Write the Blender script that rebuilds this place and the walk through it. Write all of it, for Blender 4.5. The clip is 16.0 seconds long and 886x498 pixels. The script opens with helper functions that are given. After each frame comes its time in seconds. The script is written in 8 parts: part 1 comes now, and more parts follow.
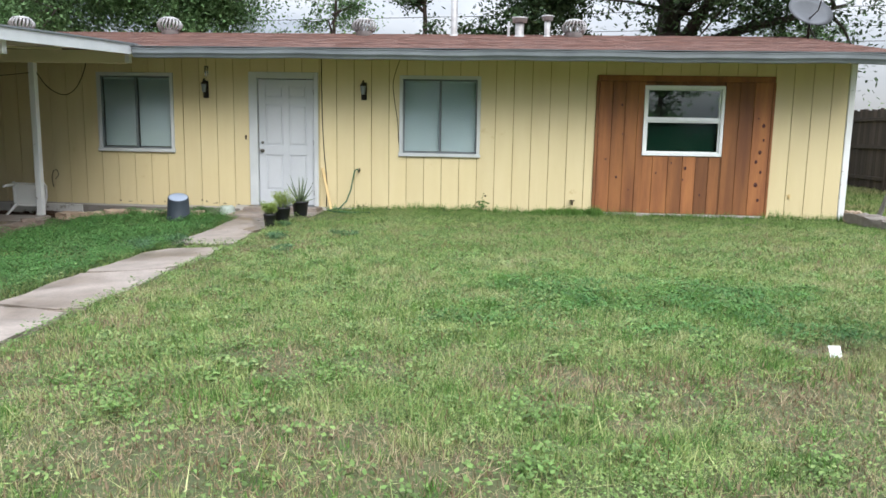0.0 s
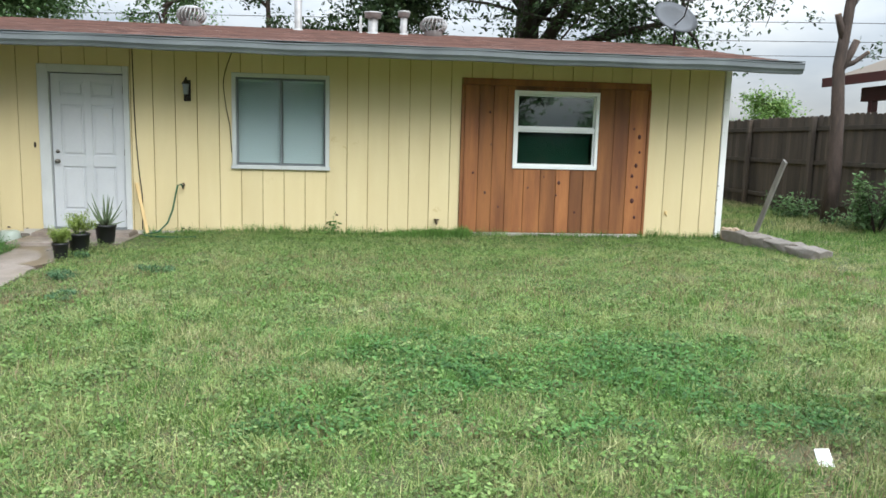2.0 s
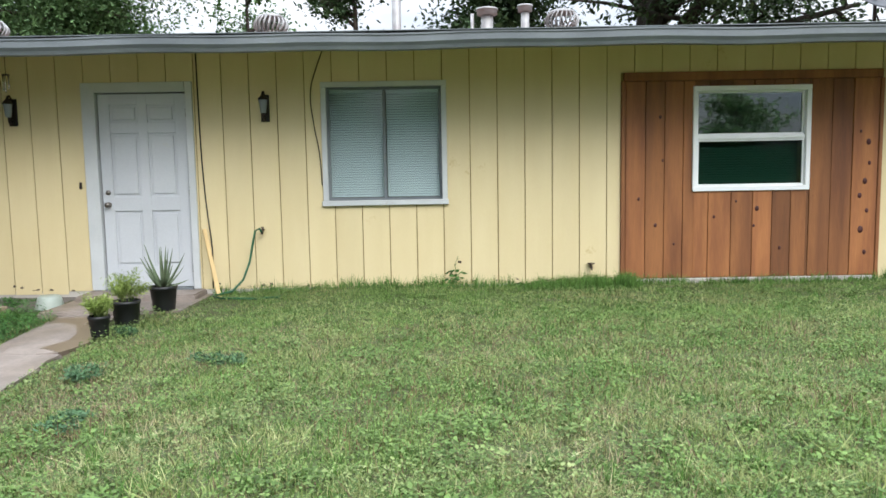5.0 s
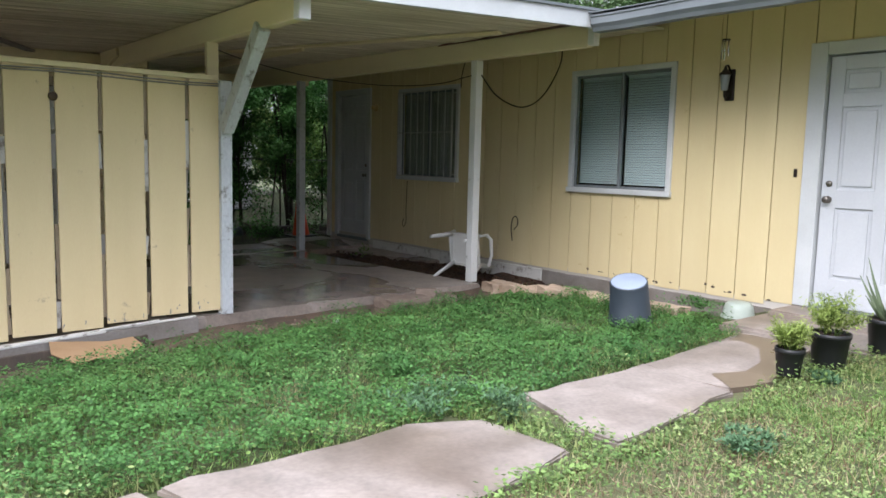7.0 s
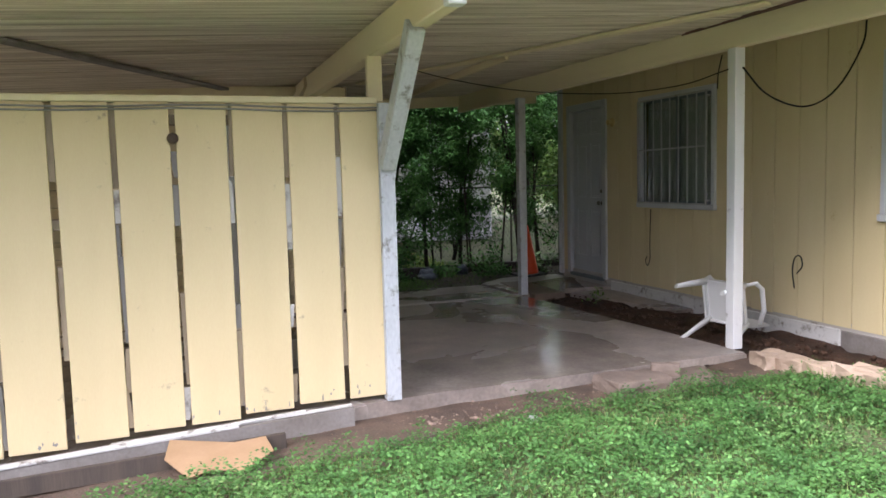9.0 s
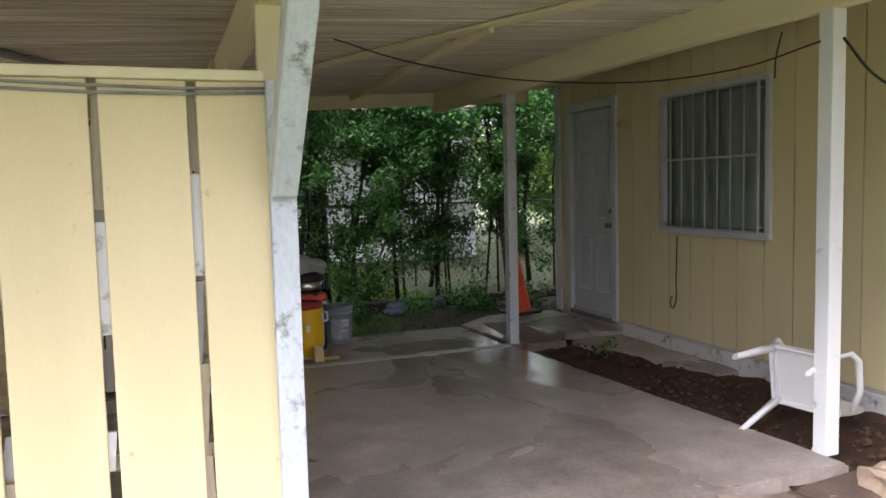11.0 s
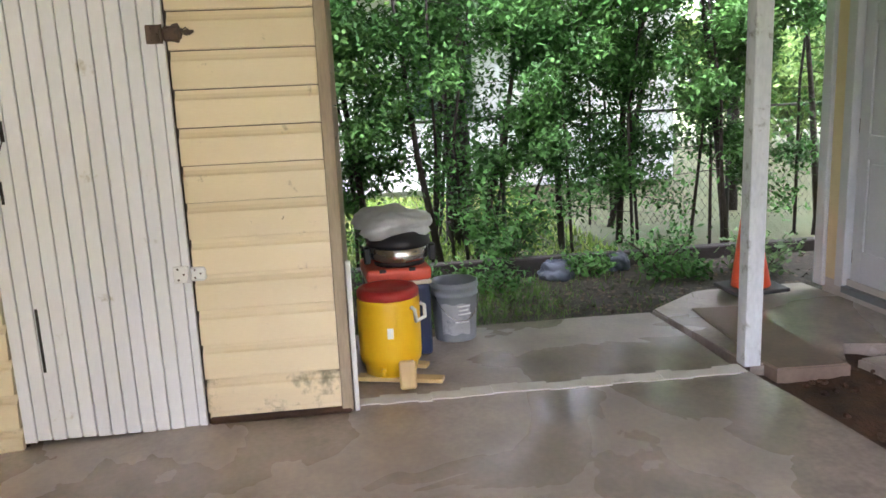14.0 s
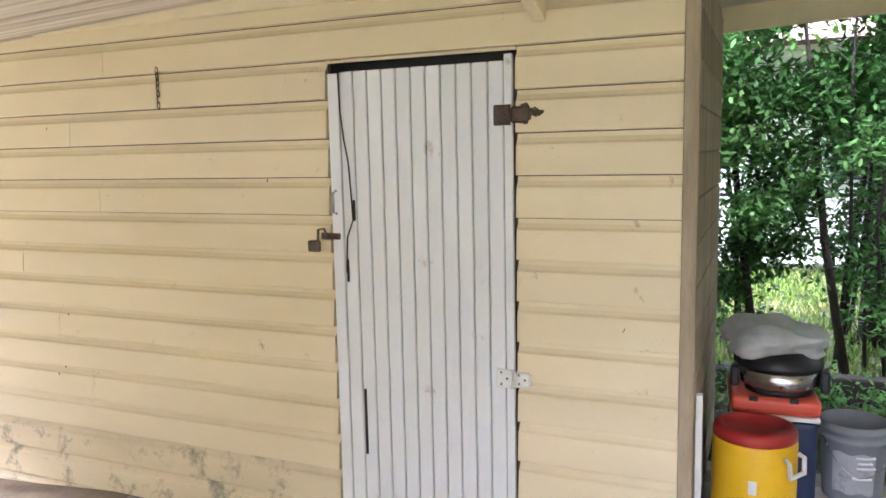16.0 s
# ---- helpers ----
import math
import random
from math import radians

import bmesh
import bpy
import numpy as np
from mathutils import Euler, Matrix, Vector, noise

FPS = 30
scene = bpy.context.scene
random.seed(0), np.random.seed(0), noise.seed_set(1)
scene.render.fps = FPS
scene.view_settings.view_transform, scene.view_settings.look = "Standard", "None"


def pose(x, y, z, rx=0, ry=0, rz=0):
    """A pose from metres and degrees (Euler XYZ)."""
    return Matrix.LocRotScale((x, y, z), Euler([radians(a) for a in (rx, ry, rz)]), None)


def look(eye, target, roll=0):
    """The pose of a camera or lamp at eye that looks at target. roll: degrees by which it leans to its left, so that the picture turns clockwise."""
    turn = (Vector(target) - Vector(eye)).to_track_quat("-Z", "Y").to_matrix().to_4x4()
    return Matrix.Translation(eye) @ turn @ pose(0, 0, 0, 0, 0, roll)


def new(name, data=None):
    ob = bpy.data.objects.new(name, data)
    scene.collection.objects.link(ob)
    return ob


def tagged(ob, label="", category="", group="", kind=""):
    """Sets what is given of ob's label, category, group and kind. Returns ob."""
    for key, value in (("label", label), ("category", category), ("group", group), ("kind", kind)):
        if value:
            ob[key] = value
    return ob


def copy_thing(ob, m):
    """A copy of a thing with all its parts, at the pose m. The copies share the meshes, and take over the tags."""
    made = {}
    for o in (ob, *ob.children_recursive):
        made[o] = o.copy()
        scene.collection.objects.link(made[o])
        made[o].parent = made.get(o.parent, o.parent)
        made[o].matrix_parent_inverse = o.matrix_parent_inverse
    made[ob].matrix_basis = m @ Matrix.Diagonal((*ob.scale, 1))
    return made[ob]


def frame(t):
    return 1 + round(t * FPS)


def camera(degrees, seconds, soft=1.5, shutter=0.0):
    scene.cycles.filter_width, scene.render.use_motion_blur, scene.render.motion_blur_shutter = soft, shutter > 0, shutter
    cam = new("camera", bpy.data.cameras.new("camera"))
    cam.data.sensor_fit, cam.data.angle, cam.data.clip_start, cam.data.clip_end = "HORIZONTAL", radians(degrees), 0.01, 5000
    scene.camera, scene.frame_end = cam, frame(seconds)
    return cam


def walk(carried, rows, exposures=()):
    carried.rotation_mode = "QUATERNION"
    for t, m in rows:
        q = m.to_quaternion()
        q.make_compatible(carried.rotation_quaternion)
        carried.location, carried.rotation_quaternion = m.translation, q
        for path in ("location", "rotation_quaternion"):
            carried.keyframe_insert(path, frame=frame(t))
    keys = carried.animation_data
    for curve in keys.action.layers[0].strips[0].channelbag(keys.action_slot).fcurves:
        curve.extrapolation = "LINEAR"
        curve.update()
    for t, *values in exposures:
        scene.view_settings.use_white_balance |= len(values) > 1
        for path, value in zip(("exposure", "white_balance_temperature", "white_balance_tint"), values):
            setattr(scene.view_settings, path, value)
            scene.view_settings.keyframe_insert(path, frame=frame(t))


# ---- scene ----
cam = camera(60.7, 16.0, soft=1.6)
PATH = [
    (0, (0.207, 1.259, 1.266), (0.05, 3.23, 0.963), 1.0),
    (0.5, (0.312, 1.71, 1.278), (0.356, 3.683, 0.952), 0.2),
    (1, (0.257, 2.125, 1.282), (0.541, 4.081, 0.974), -0.4),
    (1.5, (0.232, 2.516, 1.275), (0.524, 4.471, 0.974), 0.8),
    (2, (0.215, 2.934, 1.311), (0.435, 4.902, 1.032), 1.5),
    (2.5, (0.155, 3.427, 1.334), (0.443, 5.392, 1.095), -0.2),
    (3, (0.222, 3.909, 1.335), (0.615, 5.857, 1.104), -0.0),
    (3.2, (0.187, 4.122, 1.342), (0.608, 6.063, 1.107), 0.0),
    (5.3, (-0.335, 5.815, 1.19), (-0.53, 7.796, 0.996), -0.7),
    (5.5, (-0.376, 5.977, 1.184), (-0.731, 7.936, 0.991), -0.3),
    (6, (-0.485, 6.413, 1.212), (-1.336, 8.211, 1.001), 1.2),
    (6.5, (-0.707, 6.799, 1.185), (-1.928, 8.366, 0.958), 0.6),
    (7, (-0.951, 7.228, 1.162), (-2.492, 8.482, 0.933), 1.4),
    (7.5, (-1.274, 7.603, 1.205), (-3.051, 8.488, 0.964), 1.2),
    (8, (-1.602, 7.93, 1.259), (-3.448, 8.671, 1.045), -0.3),
    (8.5, (-1.873, 8.232, 1.272), (-3.761, 8.862, 1.078), -0.0),
    (9, (-2.218, 8.477, 1.273), (-4.098, 9.134, 1.092), -1.5),
    (9.2, (-2.44, 8.618, 1.281), (-4.301, 9.334, 1.128), -2.4),
    (11.3, (-4.289, 9.448, 1.367), (-6.158, 10.139, 1.202), -1.3),
    (11.5, (-4.469, 9.554, 1.36), (-6.311, 10.314, 1.18), -2.0),
    (12, (-4.967, 9.747, 1.316), (-6.761, 10.597, 1.064), -1.7),
    (12.5, (-5.332, 9.918, 1.356), (-7.179, 10.624, 1.053), -1.5),
    (12.6, (-5.42, 9.947, 1.357), (-7.274, 10.627, 1.04), -1.6),
    (13, (-5.809, 10.034, 1.343), (-7.679, 10.659, 1.011), -2.4),
    (13.5, (-6.312, 10.215, 1.339), (-8.227, 10.669, 0.98), -2.6),
    (14, (-6.767, 10.343, 1.351), (-8.717, 10.551, 0.961), -2.6),
    (14.5, (-7.122, 10.335, 1.448), (-9.083, 10.238, 1.069), -3.3),
    (15, (-7.33, 10.464, 1.476), (-9.212, 9.895, 1.113), -2.1),
    (15.5, (-7.402, 10.468, 1.496), (-9.226, 9.728, 1.142), -1.1),
    (16, (-7.397, 10.467, 1.529), (-9.221, 9.687, 1.28), -1.2),
]
EXPOSURES = [(0.0, 1.4, 6400, 10), (3.0, 1.37, 6400, 5), (5.5, 1.42, 6300, 12), (6.0, 1.5, 6250, 14), (7.0, 1.74, 6250, 16), (9.0, 2.45, 6300, 23), (11.5, 3.2, 6400, 24), (12.5, 4.05, 6550, 24),
             (13.5, 4.7, 6350, 26), (15.0, 4.75, 6050, 25), (16.0, 4.78, 5900, 26)]
walk(cam, [(t, look(eye, target, roll)) for t, eye, target, roll in PATH], EXPOSURES)


# ------------------------------------------------------------------ light
def sky_world():
    w = bpy.data.worlds.new("overcast_sky")
    scene.world = w
    w.use_nodes = True
    nt = w.node_tree
    nt.nodes.clear()
    out = nt.nodes.new("ShaderNodeOutputWorld")
    bg = nt.nodes.new("ShaderNodeBackground")
    sky = nt.nodes.new("ShaderNodeTexSky")
    sky.sky_type = "NISHITA"
    sky.sun_disc = False
    sky.sun_elevation = radians(58)
    sky.sun_rotation = radians(200)
    co = nt.nodes.new("ShaderNodeTexCoord")
    mp = nt.nodes.new("ShaderNodeMapping")
    mp.inputs["Scale"].default_value = (1.6, 1.6, 5.0)
    ns = nt.nodes.new("ShaderNodeTexNoise")
    ns.inputs["Scale"].default_value = 2.2
    ns.inputs["Detail"].default_value = 6
    ramp = nt.nodes.new("ShaderNodeValToRGB")
    ramp.color_ramp.elements[0].position = 0.32
    ramp.color_ramp.elements[0].color = (4.6, 5.3, 6.4, 1)
    ramp.color_ramp.elements[1].position = 0.66
    ramp.color_ramp.elements[1].color = (9.2, 9.4, 9.7, 1)
    mix = nt.nodes.new("ShaderNodeMixRGB")
    mix.inputs["Fac"].default_value = 0.88
    nt.links.new(co.outputs["Generated"], mp.inputs["Vector"])
    nt.links.new(mp.outputs["Vector"], ns.inputs["Vector"])
    nt.links.new(ns.outputs["Fac"], ramp.inputs["Fac"])
    nt.links.new(sky.outputs["Color"], mix.inputs["Color1"])
    nt.links.new(ramp.outputs["Color"], mix.inputs["Color2"])
    # an overcast sky is about three times as bright overhead as at the horizon
    sep = nt.nodes.new("ShaderNodeSeparateXYZ")
    nt.links.new(co.outputs["Generated"], sep.inputs["Vector"])
    rise = nt.nodes.new("ShaderNodeMapRange")
    rise.inputs["From Min"].default_value, rise.inputs["From Max"].default_value = 0.0, 0.9
    rise.inputs["To Min"].default_value, rise.inputs["To Max"].default_value = 0.13, 1.47
    nt.links.new(sep.outputs["Z"], rise.inputs["Value"])
    mul = nt.nodes.new("ShaderNodeMixRGB")
    mul.blend_type = "MULTIPLY"
    mul.inputs["Fac"].default_value = 1.0
    nt.links.new(mix.outputs["Color"], mul.inputs["Color1"])
    nt.links.new(rise.outputs["Result"], mul.inputs["Color2"])
    nt.links.new(mul.outputs["Color"], bg.inputs["Color"])
    bg.inputs["Strength"].default_value = SKY
    nt.links.new(bg.outputs["Background"], out.inputs["Surface"])


SKY = 0.135
sky_world()
sun_data = bpy.data.lights.new("sun", "SUN")
sun_data.energy = 1.1
sun_data.angle = radians(35)
sun_data.color = (1.0, 0.97, 0.92)
sun_lamp = new("sun", sun_data)
sun_lamp.matrix_world = look((16, -26, 30), (0, 8, 0))


# ------------------------------------------------------------------ materials
def material(name, base, other=None, rough=0.6, metal=0.0, scale=6.0, fine=60.0, bump=0.15, bump_dist=0.004,
             stretch=(1, 1, 1), dirt=None, dirt_amount=0.0, dirt_scale=3.0, spread=0.0, translucent=0.0, island=False, spec=0.4):
    """A paint, wood, stone or leaf with variation at two scales. other: the second colour of the coarse variation."""
    m = bpy.data.materials.new(name)
    m.use_nodes = True
    nt = m.node_tree
    N, L = nt.nodes, nt.links
    b = N["Principled BSDF"]
    b.inputs["Roughness"].default_value = rough
    b.inputs["Metallic"].default_value = metal
    b.inputs["Specular IOR Level"].default_value = spec
    co = N.new("ShaderNodeTexCoord")
    mp = N.new("ShaderNodeMapping")
    mp.inputs["Scale"].default_value = stretch
    L.new(co.outputs["Object"], mp.inputs["Vector"])
    n1 = N.new("ShaderNodeTexNoise")
    n1.inputs["Scale"].default_value = scale
    n1.inputs["Detail"].default_value = 5
    n2 = N.new("ShaderNodeTexNoise")
    n2.inputs["Scale"].default_value = fine
    n2.inputs["Detail"].default_value = 3
    L.new(mp.outputs["Vector"], n1.inputs["Vector"])
    L.new(mp.outputs["Vector"], n2.inputs["Vector"])
    other = other or tuple(c * 0.82 for c in base)
    r1 = N.new("ShaderNodeValToRGB")
    r1.color_ramp.elements[0].position, r1.color_ramp.elements[1].position = 0.3, 0.7
    r1.color_ramp.elements[0].color, r1.color_ramp.elements[1].color = (*other, 1), (*base, 1)
    L.new(n1.outputs["Fac"], r1.inputs["Fac"])
    fine_mix = N.new("ShaderNodeMixRGB")
    fine_mix.blend_type = "OVERLAY"
    fine_mix.inputs["Fac"].default_value = 0.22 if bump > 0.2 else 0.07
    L.new(r1.outputs["Color"], fine_mix.inputs["Color1"])
    L.new(n2.outputs["Fac"], fine_mix.inputs["Color2"])
    col = fine_mix.outputs["Color"]
    if dirt:
        n3 = N.new("ShaderNodeTexNoise")
        n3.inputs["Scale"].default_value = dirt_scale
        n3.inputs["Detail"].default_value = 8
        n3.inputs["Roughness"].default_value = 0.7
        L.new(co.outputs["Object"], n3.inputs["Vector"])
        r3 = N.new("ShaderNodeValToRGB")
        r3.color_ramp.elements[0].position, r3.color_ramp.elements[1].position = 0.66 - 0.3 * dirt_amount, 0.74 - 0.2 * dirt_amount
        L.new(n3.outputs["Fac"], r3.inputs["Fac"])
        dm = N.new("ShaderNodeMixRGB")
        dm.inputs["Color2"].default_value = (*dirt, 1)
        L.new(r3.outputs["Color"], dm.inputs["Fac"])
        L.new(col, dm.inputs["Color1"])
        col = dm.outputs["Color"]
    if spread:
        src = N.new("ShaderNodeNewGeometry").outputs["Random Per Island"] if island else N.new("ShaderNodeObjectInfo").outputs["Random"]
        hsv = N.new("ShaderNodeHueSaturation")
        mr = N.new("ShaderNodeMapRange")
        mr.inputs["To Min"].default_value, mr.inputs["To Max"].default_value = 1 - spread, 1 + spread
        L.new(src, mr.inputs["Value"])
        L.new(mr.outputs["Result"], hsv.inputs["Value"])
        L.new(col, hsv.inputs["Color"])
        col = hsv.outputs["Color"]
    L.new(col, b.inputs["Base Color"])
    if bump:
        bp = N.new("ShaderNodeBump")
        bp.inputs["Strength"].default_value = bump
        bp.inputs["Distance"].default_value = bump_dist
        L.new(n2.outputs["Fac"], bp.inputs["Height"])
        L.new(bp.outputs["Normal"], b.inputs["Normal"])
    rr = N.new("ShaderNodeMapRange")
    rr.inputs["To Min"].default_value, rr.inputs["To Max"].default_value = max(0.03, rough - 0.12), min(1, rough + 0.12)
    L.new(n1.outputs["Fac"], rr.inputs["Value"])
    L.new(rr.outputs["Result"], b.inputs["Roughness"])
    if translucent:
        tr = N.new("ShaderNodeBsdfTranslucent")
        mx = N.new("ShaderNodeMixShader")
        mx.inputs["Fac"].default_value = translucent
        L.new(col, tr.inputs["Color"])
        L.new(b.outputs["BSDF"], mx.inputs[1])
        L.new(tr.outputs["BSDF"], mx.inputs[2])
        L.new(mx.outputs["Shader"], N["Material Output"].inputs["Surface"])
    return m


def glass_material(name, tint=(0.9, 0.95, 0.93), ior=1.5):
    m = bpy.data.materials.new(name)
    m.use_nodes = True
    N, L = m.node_tree.nodes, m.node_tree.links
    N.remove(N["Principled BSDF"])
    tr = N.new("ShaderNodeBsdfTransparent")
    tr.inputs["Color"].default_value = (*tint, 1)
    gl = N.new("ShaderNodeBsdfGlossy")
    gl.inputs["Roughness"].default_value = 0.02
    lw = N.new("ShaderNodeLayerWeight")
    lw.inputs["Blend"].default_value = 0.5
    power = N.new("ShaderNodeMath")
    power.operation = "POWER"
    power.inputs[1].default_value = 5
    L.new(lw.outputs["Facing"], power.inputs[0])
    fr = N.new("ShaderNodeMapRange")
    fr.inputs["To Min"].default_value = ((ior - 1) / (ior + 1)) ** 2
    L.new(power.outputs["Value"], fr.inputs["Value"])
    mx = N.new("ShaderNodeMixShader")
    L.new(fr.outputs["Result"], mx.inputs["Fac"])
    L.new(tr.outputs["BSDF"], mx.inputs[1])
    L.new(gl.outputs["BSDF"], mx.inputs[2])
    L.new(mx.outputs["Shader"], N["Material Output"].inputs["Surface"])
    return m


def grass_material(name, green, green2, dry, dry_low, dry_high, patch=0.9, translucent=0.25, low=0.5, high=1.6):
    """Blades whose colour changes in patches over the lawn and from blade to blade."""
    m = bpy.data.materials.new(name)
    m.use_nodes = True
    N, L = m.node_tree.nodes, m.node_tree.links
    b = N["Principled BSDF"]
    b.inputs["Roughness"].default_value = 0.6
    b.inputs["Specular IOR Level"].default_value = 0.25
    geo = N.new("ShaderNodeNewGeometry")
    big = N.new("ShaderNodeTexNoise")
    big.inputs["Scale"].default_value = patch
    big.inputs["Detail"].default_value = 4
    L.new(geo.outputs["Position"], big.inputs["Vector"])
    mid = N.new("ShaderNodeTexNoise")
    mid.inputs["Scale"].default_value = 3.1
    mid.inputs["Detail"].default_value = 3
    L.new(geo.outputs["Position"], mid.inputs["Vector"])
    r1 = N.new("ShaderNodeValToRGB")
    r1.color_ramp.elements[0].position, r1.color_ramp.elements[1].position = 0.3, 0.7
    r1.color_ramp.elements[0].color, r1.color_ramp.elements[1].color = (*green, 1), (*green2, 1)
    L.new(mid.outputs["Fac"], r1.inputs["Fac"])
    add = N.new("ShaderNodeMath")
    add.operation = "MULTIPLY_ADD"
    add.inputs[1].default_value = 0.28
    L.new(geo.outputs["Random Per Island"], add.inputs[0])
    L.new(big.outputs["Fac"], add.inputs[2])
    r2 = N.new("ShaderNodeValToRGB")
    r2.color_ramp.elements[0].position, r2.color_ramp.elements[1].position = dry_low, dry_high
    L.new(add.outputs["Value"], r2.inputs["Fac"])
    mx = N.new("ShaderNodeMixRGB")
    mx.inputs["Color2"].default_value = (*dry, 1)
    L.new(r2.outputs["Color"], mx.inputs["Fac"])
    L.new(r1.outputs["Color"], mx.inputs["Color1"])
    hsv = N.new("ShaderNodeHueSaturation")
    mr = N.new("ShaderNodeMapRange")
    mr.inputs["To Min"].default_value, mr.inputs["To Max"].default_value = low, high
    L.new(geo.outputs["Random Per Island"], mr.inputs["Value"])
    L.new(mr.outputs["Result"], hsv.inputs["Value"])
    L.new(mx.outputs["Color"], hsv.inputs["Color"])
    L.new(hsv.outputs["Color"], b.inputs["Base Color"])
    tr = N.new("ShaderNodeBsdfTranslucent")
    L.new(hsv.outputs["Color"], tr.inputs["Color"])
    ms = N.new("ShaderNodeMixShader")
    ms.inputs["Fac"].default_value = translucent
    L.new(b.outputs["BSDF"], ms.inputs[1])
    L.new(tr.outputs["BSDF"], ms.inputs[2])
    L.new(ms.outputs["Shader"], N["Material Output"].inputs["Surface"])
    return m


def concrete_material(name, dry, wet, amount, scale, low=0.12):
    """Concrete with damp, shiny patches of their own shape."""
    m = bpy.data.materials.new(name)
    m.use_nodes = True
    N, L = m.node_tree.nodes, m.node_tree.links
    b = N["Principled BSDF"]
    geo = N.new("ShaderNodeNewGeometry")
    n1 = N.new("ShaderNodeTexNoise")
    n1.inputs["Scale"].default_value = scale
    n1.inputs["Detail"].default_value = 5
    n1.inputs["Distortion"].default_value = 0.6
    n2 = N.new("ShaderNodeTexNoise")
    n2.inputs["Scale"].default_value = 38
    n2.inputs["Detail"].default_value = 6
    n3 = N.new("ShaderNodeTexNoise")
    n3.inputs["Scale"].default_value = 4.5
    n3.inputs["Detail"].default_value = 8
    for n in (n1, n2, n3):
        L.new(geo.outputs["Position"], n.inputs["Vector"])
    r1 = N.new("ShaderNodeValToRGB")
    r1.color_ramp.elements[0].position, r1.color_ramp.elements[1].position = amount - 0.10, amount + 0.12
    L.new(n1.outputs["Fac"], r1.inputs["Fac"])
    mx = N.new("ShaderNodeMixRGB")
    mx.inputs["Color1"].default_value, mx.inputs["Color2"].default_value = (*wet, 1), (*dry, 1)
    L.new(r1.outputs["Color"], mx.inputs["Fac"])
    o1 = N.new("ShaderNodeMixRGB")
    o1.blend_type = "OVERLAY"
    o1.inputs["Fac"].default_value = 0.5
    L.new(mx.outputs["Color"], o1.inputs["Color1"])
    L.new(n3.outputs["Fac"], o1.inputs["Color2"])
    o2 = N.new("ShaderNodeMixRGB")
    o2.blend_type = "OVERLAY"
    o2.inputs["Fac"].default_value = 0.3
    L.new(o1.outputs["Color"], o2.inputs["Color1"])
    L.new(n2.outputs["Fac"], o2.inputs["Color2"])
    L.new(o2.outputs["Color"], b.inputs["Base Color"])
    rr = N.new("ShaderNodeMapRange")
    rr.inputs["To Min"].default_value, rr.inputs["To Max"].default_value = low, low + 0.42
    L.new(r1.outputs["Color"], rr.inputs["Value"])
    L.new(rr.outputs["Result"], b.inputs["Roughness"])
    bp = N.new("ShaderNodeBump")
    bp.inputs["Strength"].default_value = 0.12
    bp.inputs["Distance"].default_value = 0.003
    L.new(n2.outputs["Fac"], bp.inputs["Height"])
    L.new(bp.outputs["Normal"], b.inputs["Normal"])
    return m


YELLOW = (0.64, 0.543, 0.322)
M_SIDING = material("yellow_siding_paint", YELLOW, (0.595, 0.493, 0.28), 0.55, scale=1.3, fine=90, stretch=(3, 3, 0.6), bump=0.12, spread=0.03,
                    dirt=(0.42, 0.30, 0.12), dirt_amount=0.05, dirt_scale=2.0)
# darkened siding yellow: puts the shade of the board grooves into the colour
M_GROOVE = material("shaded_groove_yellow", (0.30, 0.22, 0.08), (0.22, 0.16, 0.06), 0.8)
M_SLAT = material("weathered_yellow_paint", (0.68, 0.56, 0.33), (0.63, 0.515, 0.295), 0.6, bump=0.05, scale=1.5, fine=70, stretch=(3, 3, 0.5), spread=0.03,
                  dirt=(0.33, 0.26, 0.18), dirt_amount=0.10, dirt_scale=5.0)
M_LAP = material("yellow_lap_siding_paint", (0.75, 0.65, 0.45), (0.70, 0.60, 0.405), 0.5, scale=1.4, fine=70, stretch=(3, 0.6, 3), spread=0.03,
                 dirt=(0.30, 0.24, 0.17), dirt_amount=0.02, dirt_scale=6.0)
M_LAPOLD = material("mildewed_lap_siding_paint", (0.73, 0.625, 0.425), (0.63, 0.535, 0.36), 0.6, scale=2.5, fine=70, stretch=(3, 0.6, 3), spread=0.03,
                    dirt=(0.26, 0.23, 0.15), dirt_amount=0.42, dirt_scale=5.0)
M_BEAM = material("yellow_beam_paint", (0.78, 0.69, 0.47), (0.70, 0.61, 0.41), 0.6, scale=2.0, fine=60, stretch=(0.4, 3, 3), spread=0.03)
M_WHITE = material("worn_white_paint", (0.74, 0.75, 0.74), (0.66, 0.67, 0.66), 0.5, scale=3, fine=70, stretch=(1, 1, 0.4), spread=0.02,
                   dirt=(0.28, 0.26, 0.22), dirt_amount=0.17, dirt_scale=6.0)
M_TRIM = material("grey_white_trim_paint", (0.53, 0.55, 0.555), (0.45, 0.47, 0.475), 0.5, scale=3, fine=70, dirt=(0.35, 0.33, 0.28), dirt_amount=0.06, dirt_scale=5)
M_DOOR = material("white_door_paint", (0.51, 0.53, 0.555), (0.44, 0.46, 0.485), 0.4, scale=1.5, fine=50, bump=0.05, dirt=(0.5, 0.5, 0.48), dirt_amount=0.06, dirt_scale=3)
M_PLANKDOOR = material("scuffed_white_planks", (0.75, 0.775, 0.81), (0.68, 0.695, 0.72), 0.5, scale=2, fine=60, stretch=(1, 1, 0.3), spread=0.03,
                       dirt=(0.42, 0.39, 0.34), dirt_amount=0.10, dirt_scale=5)
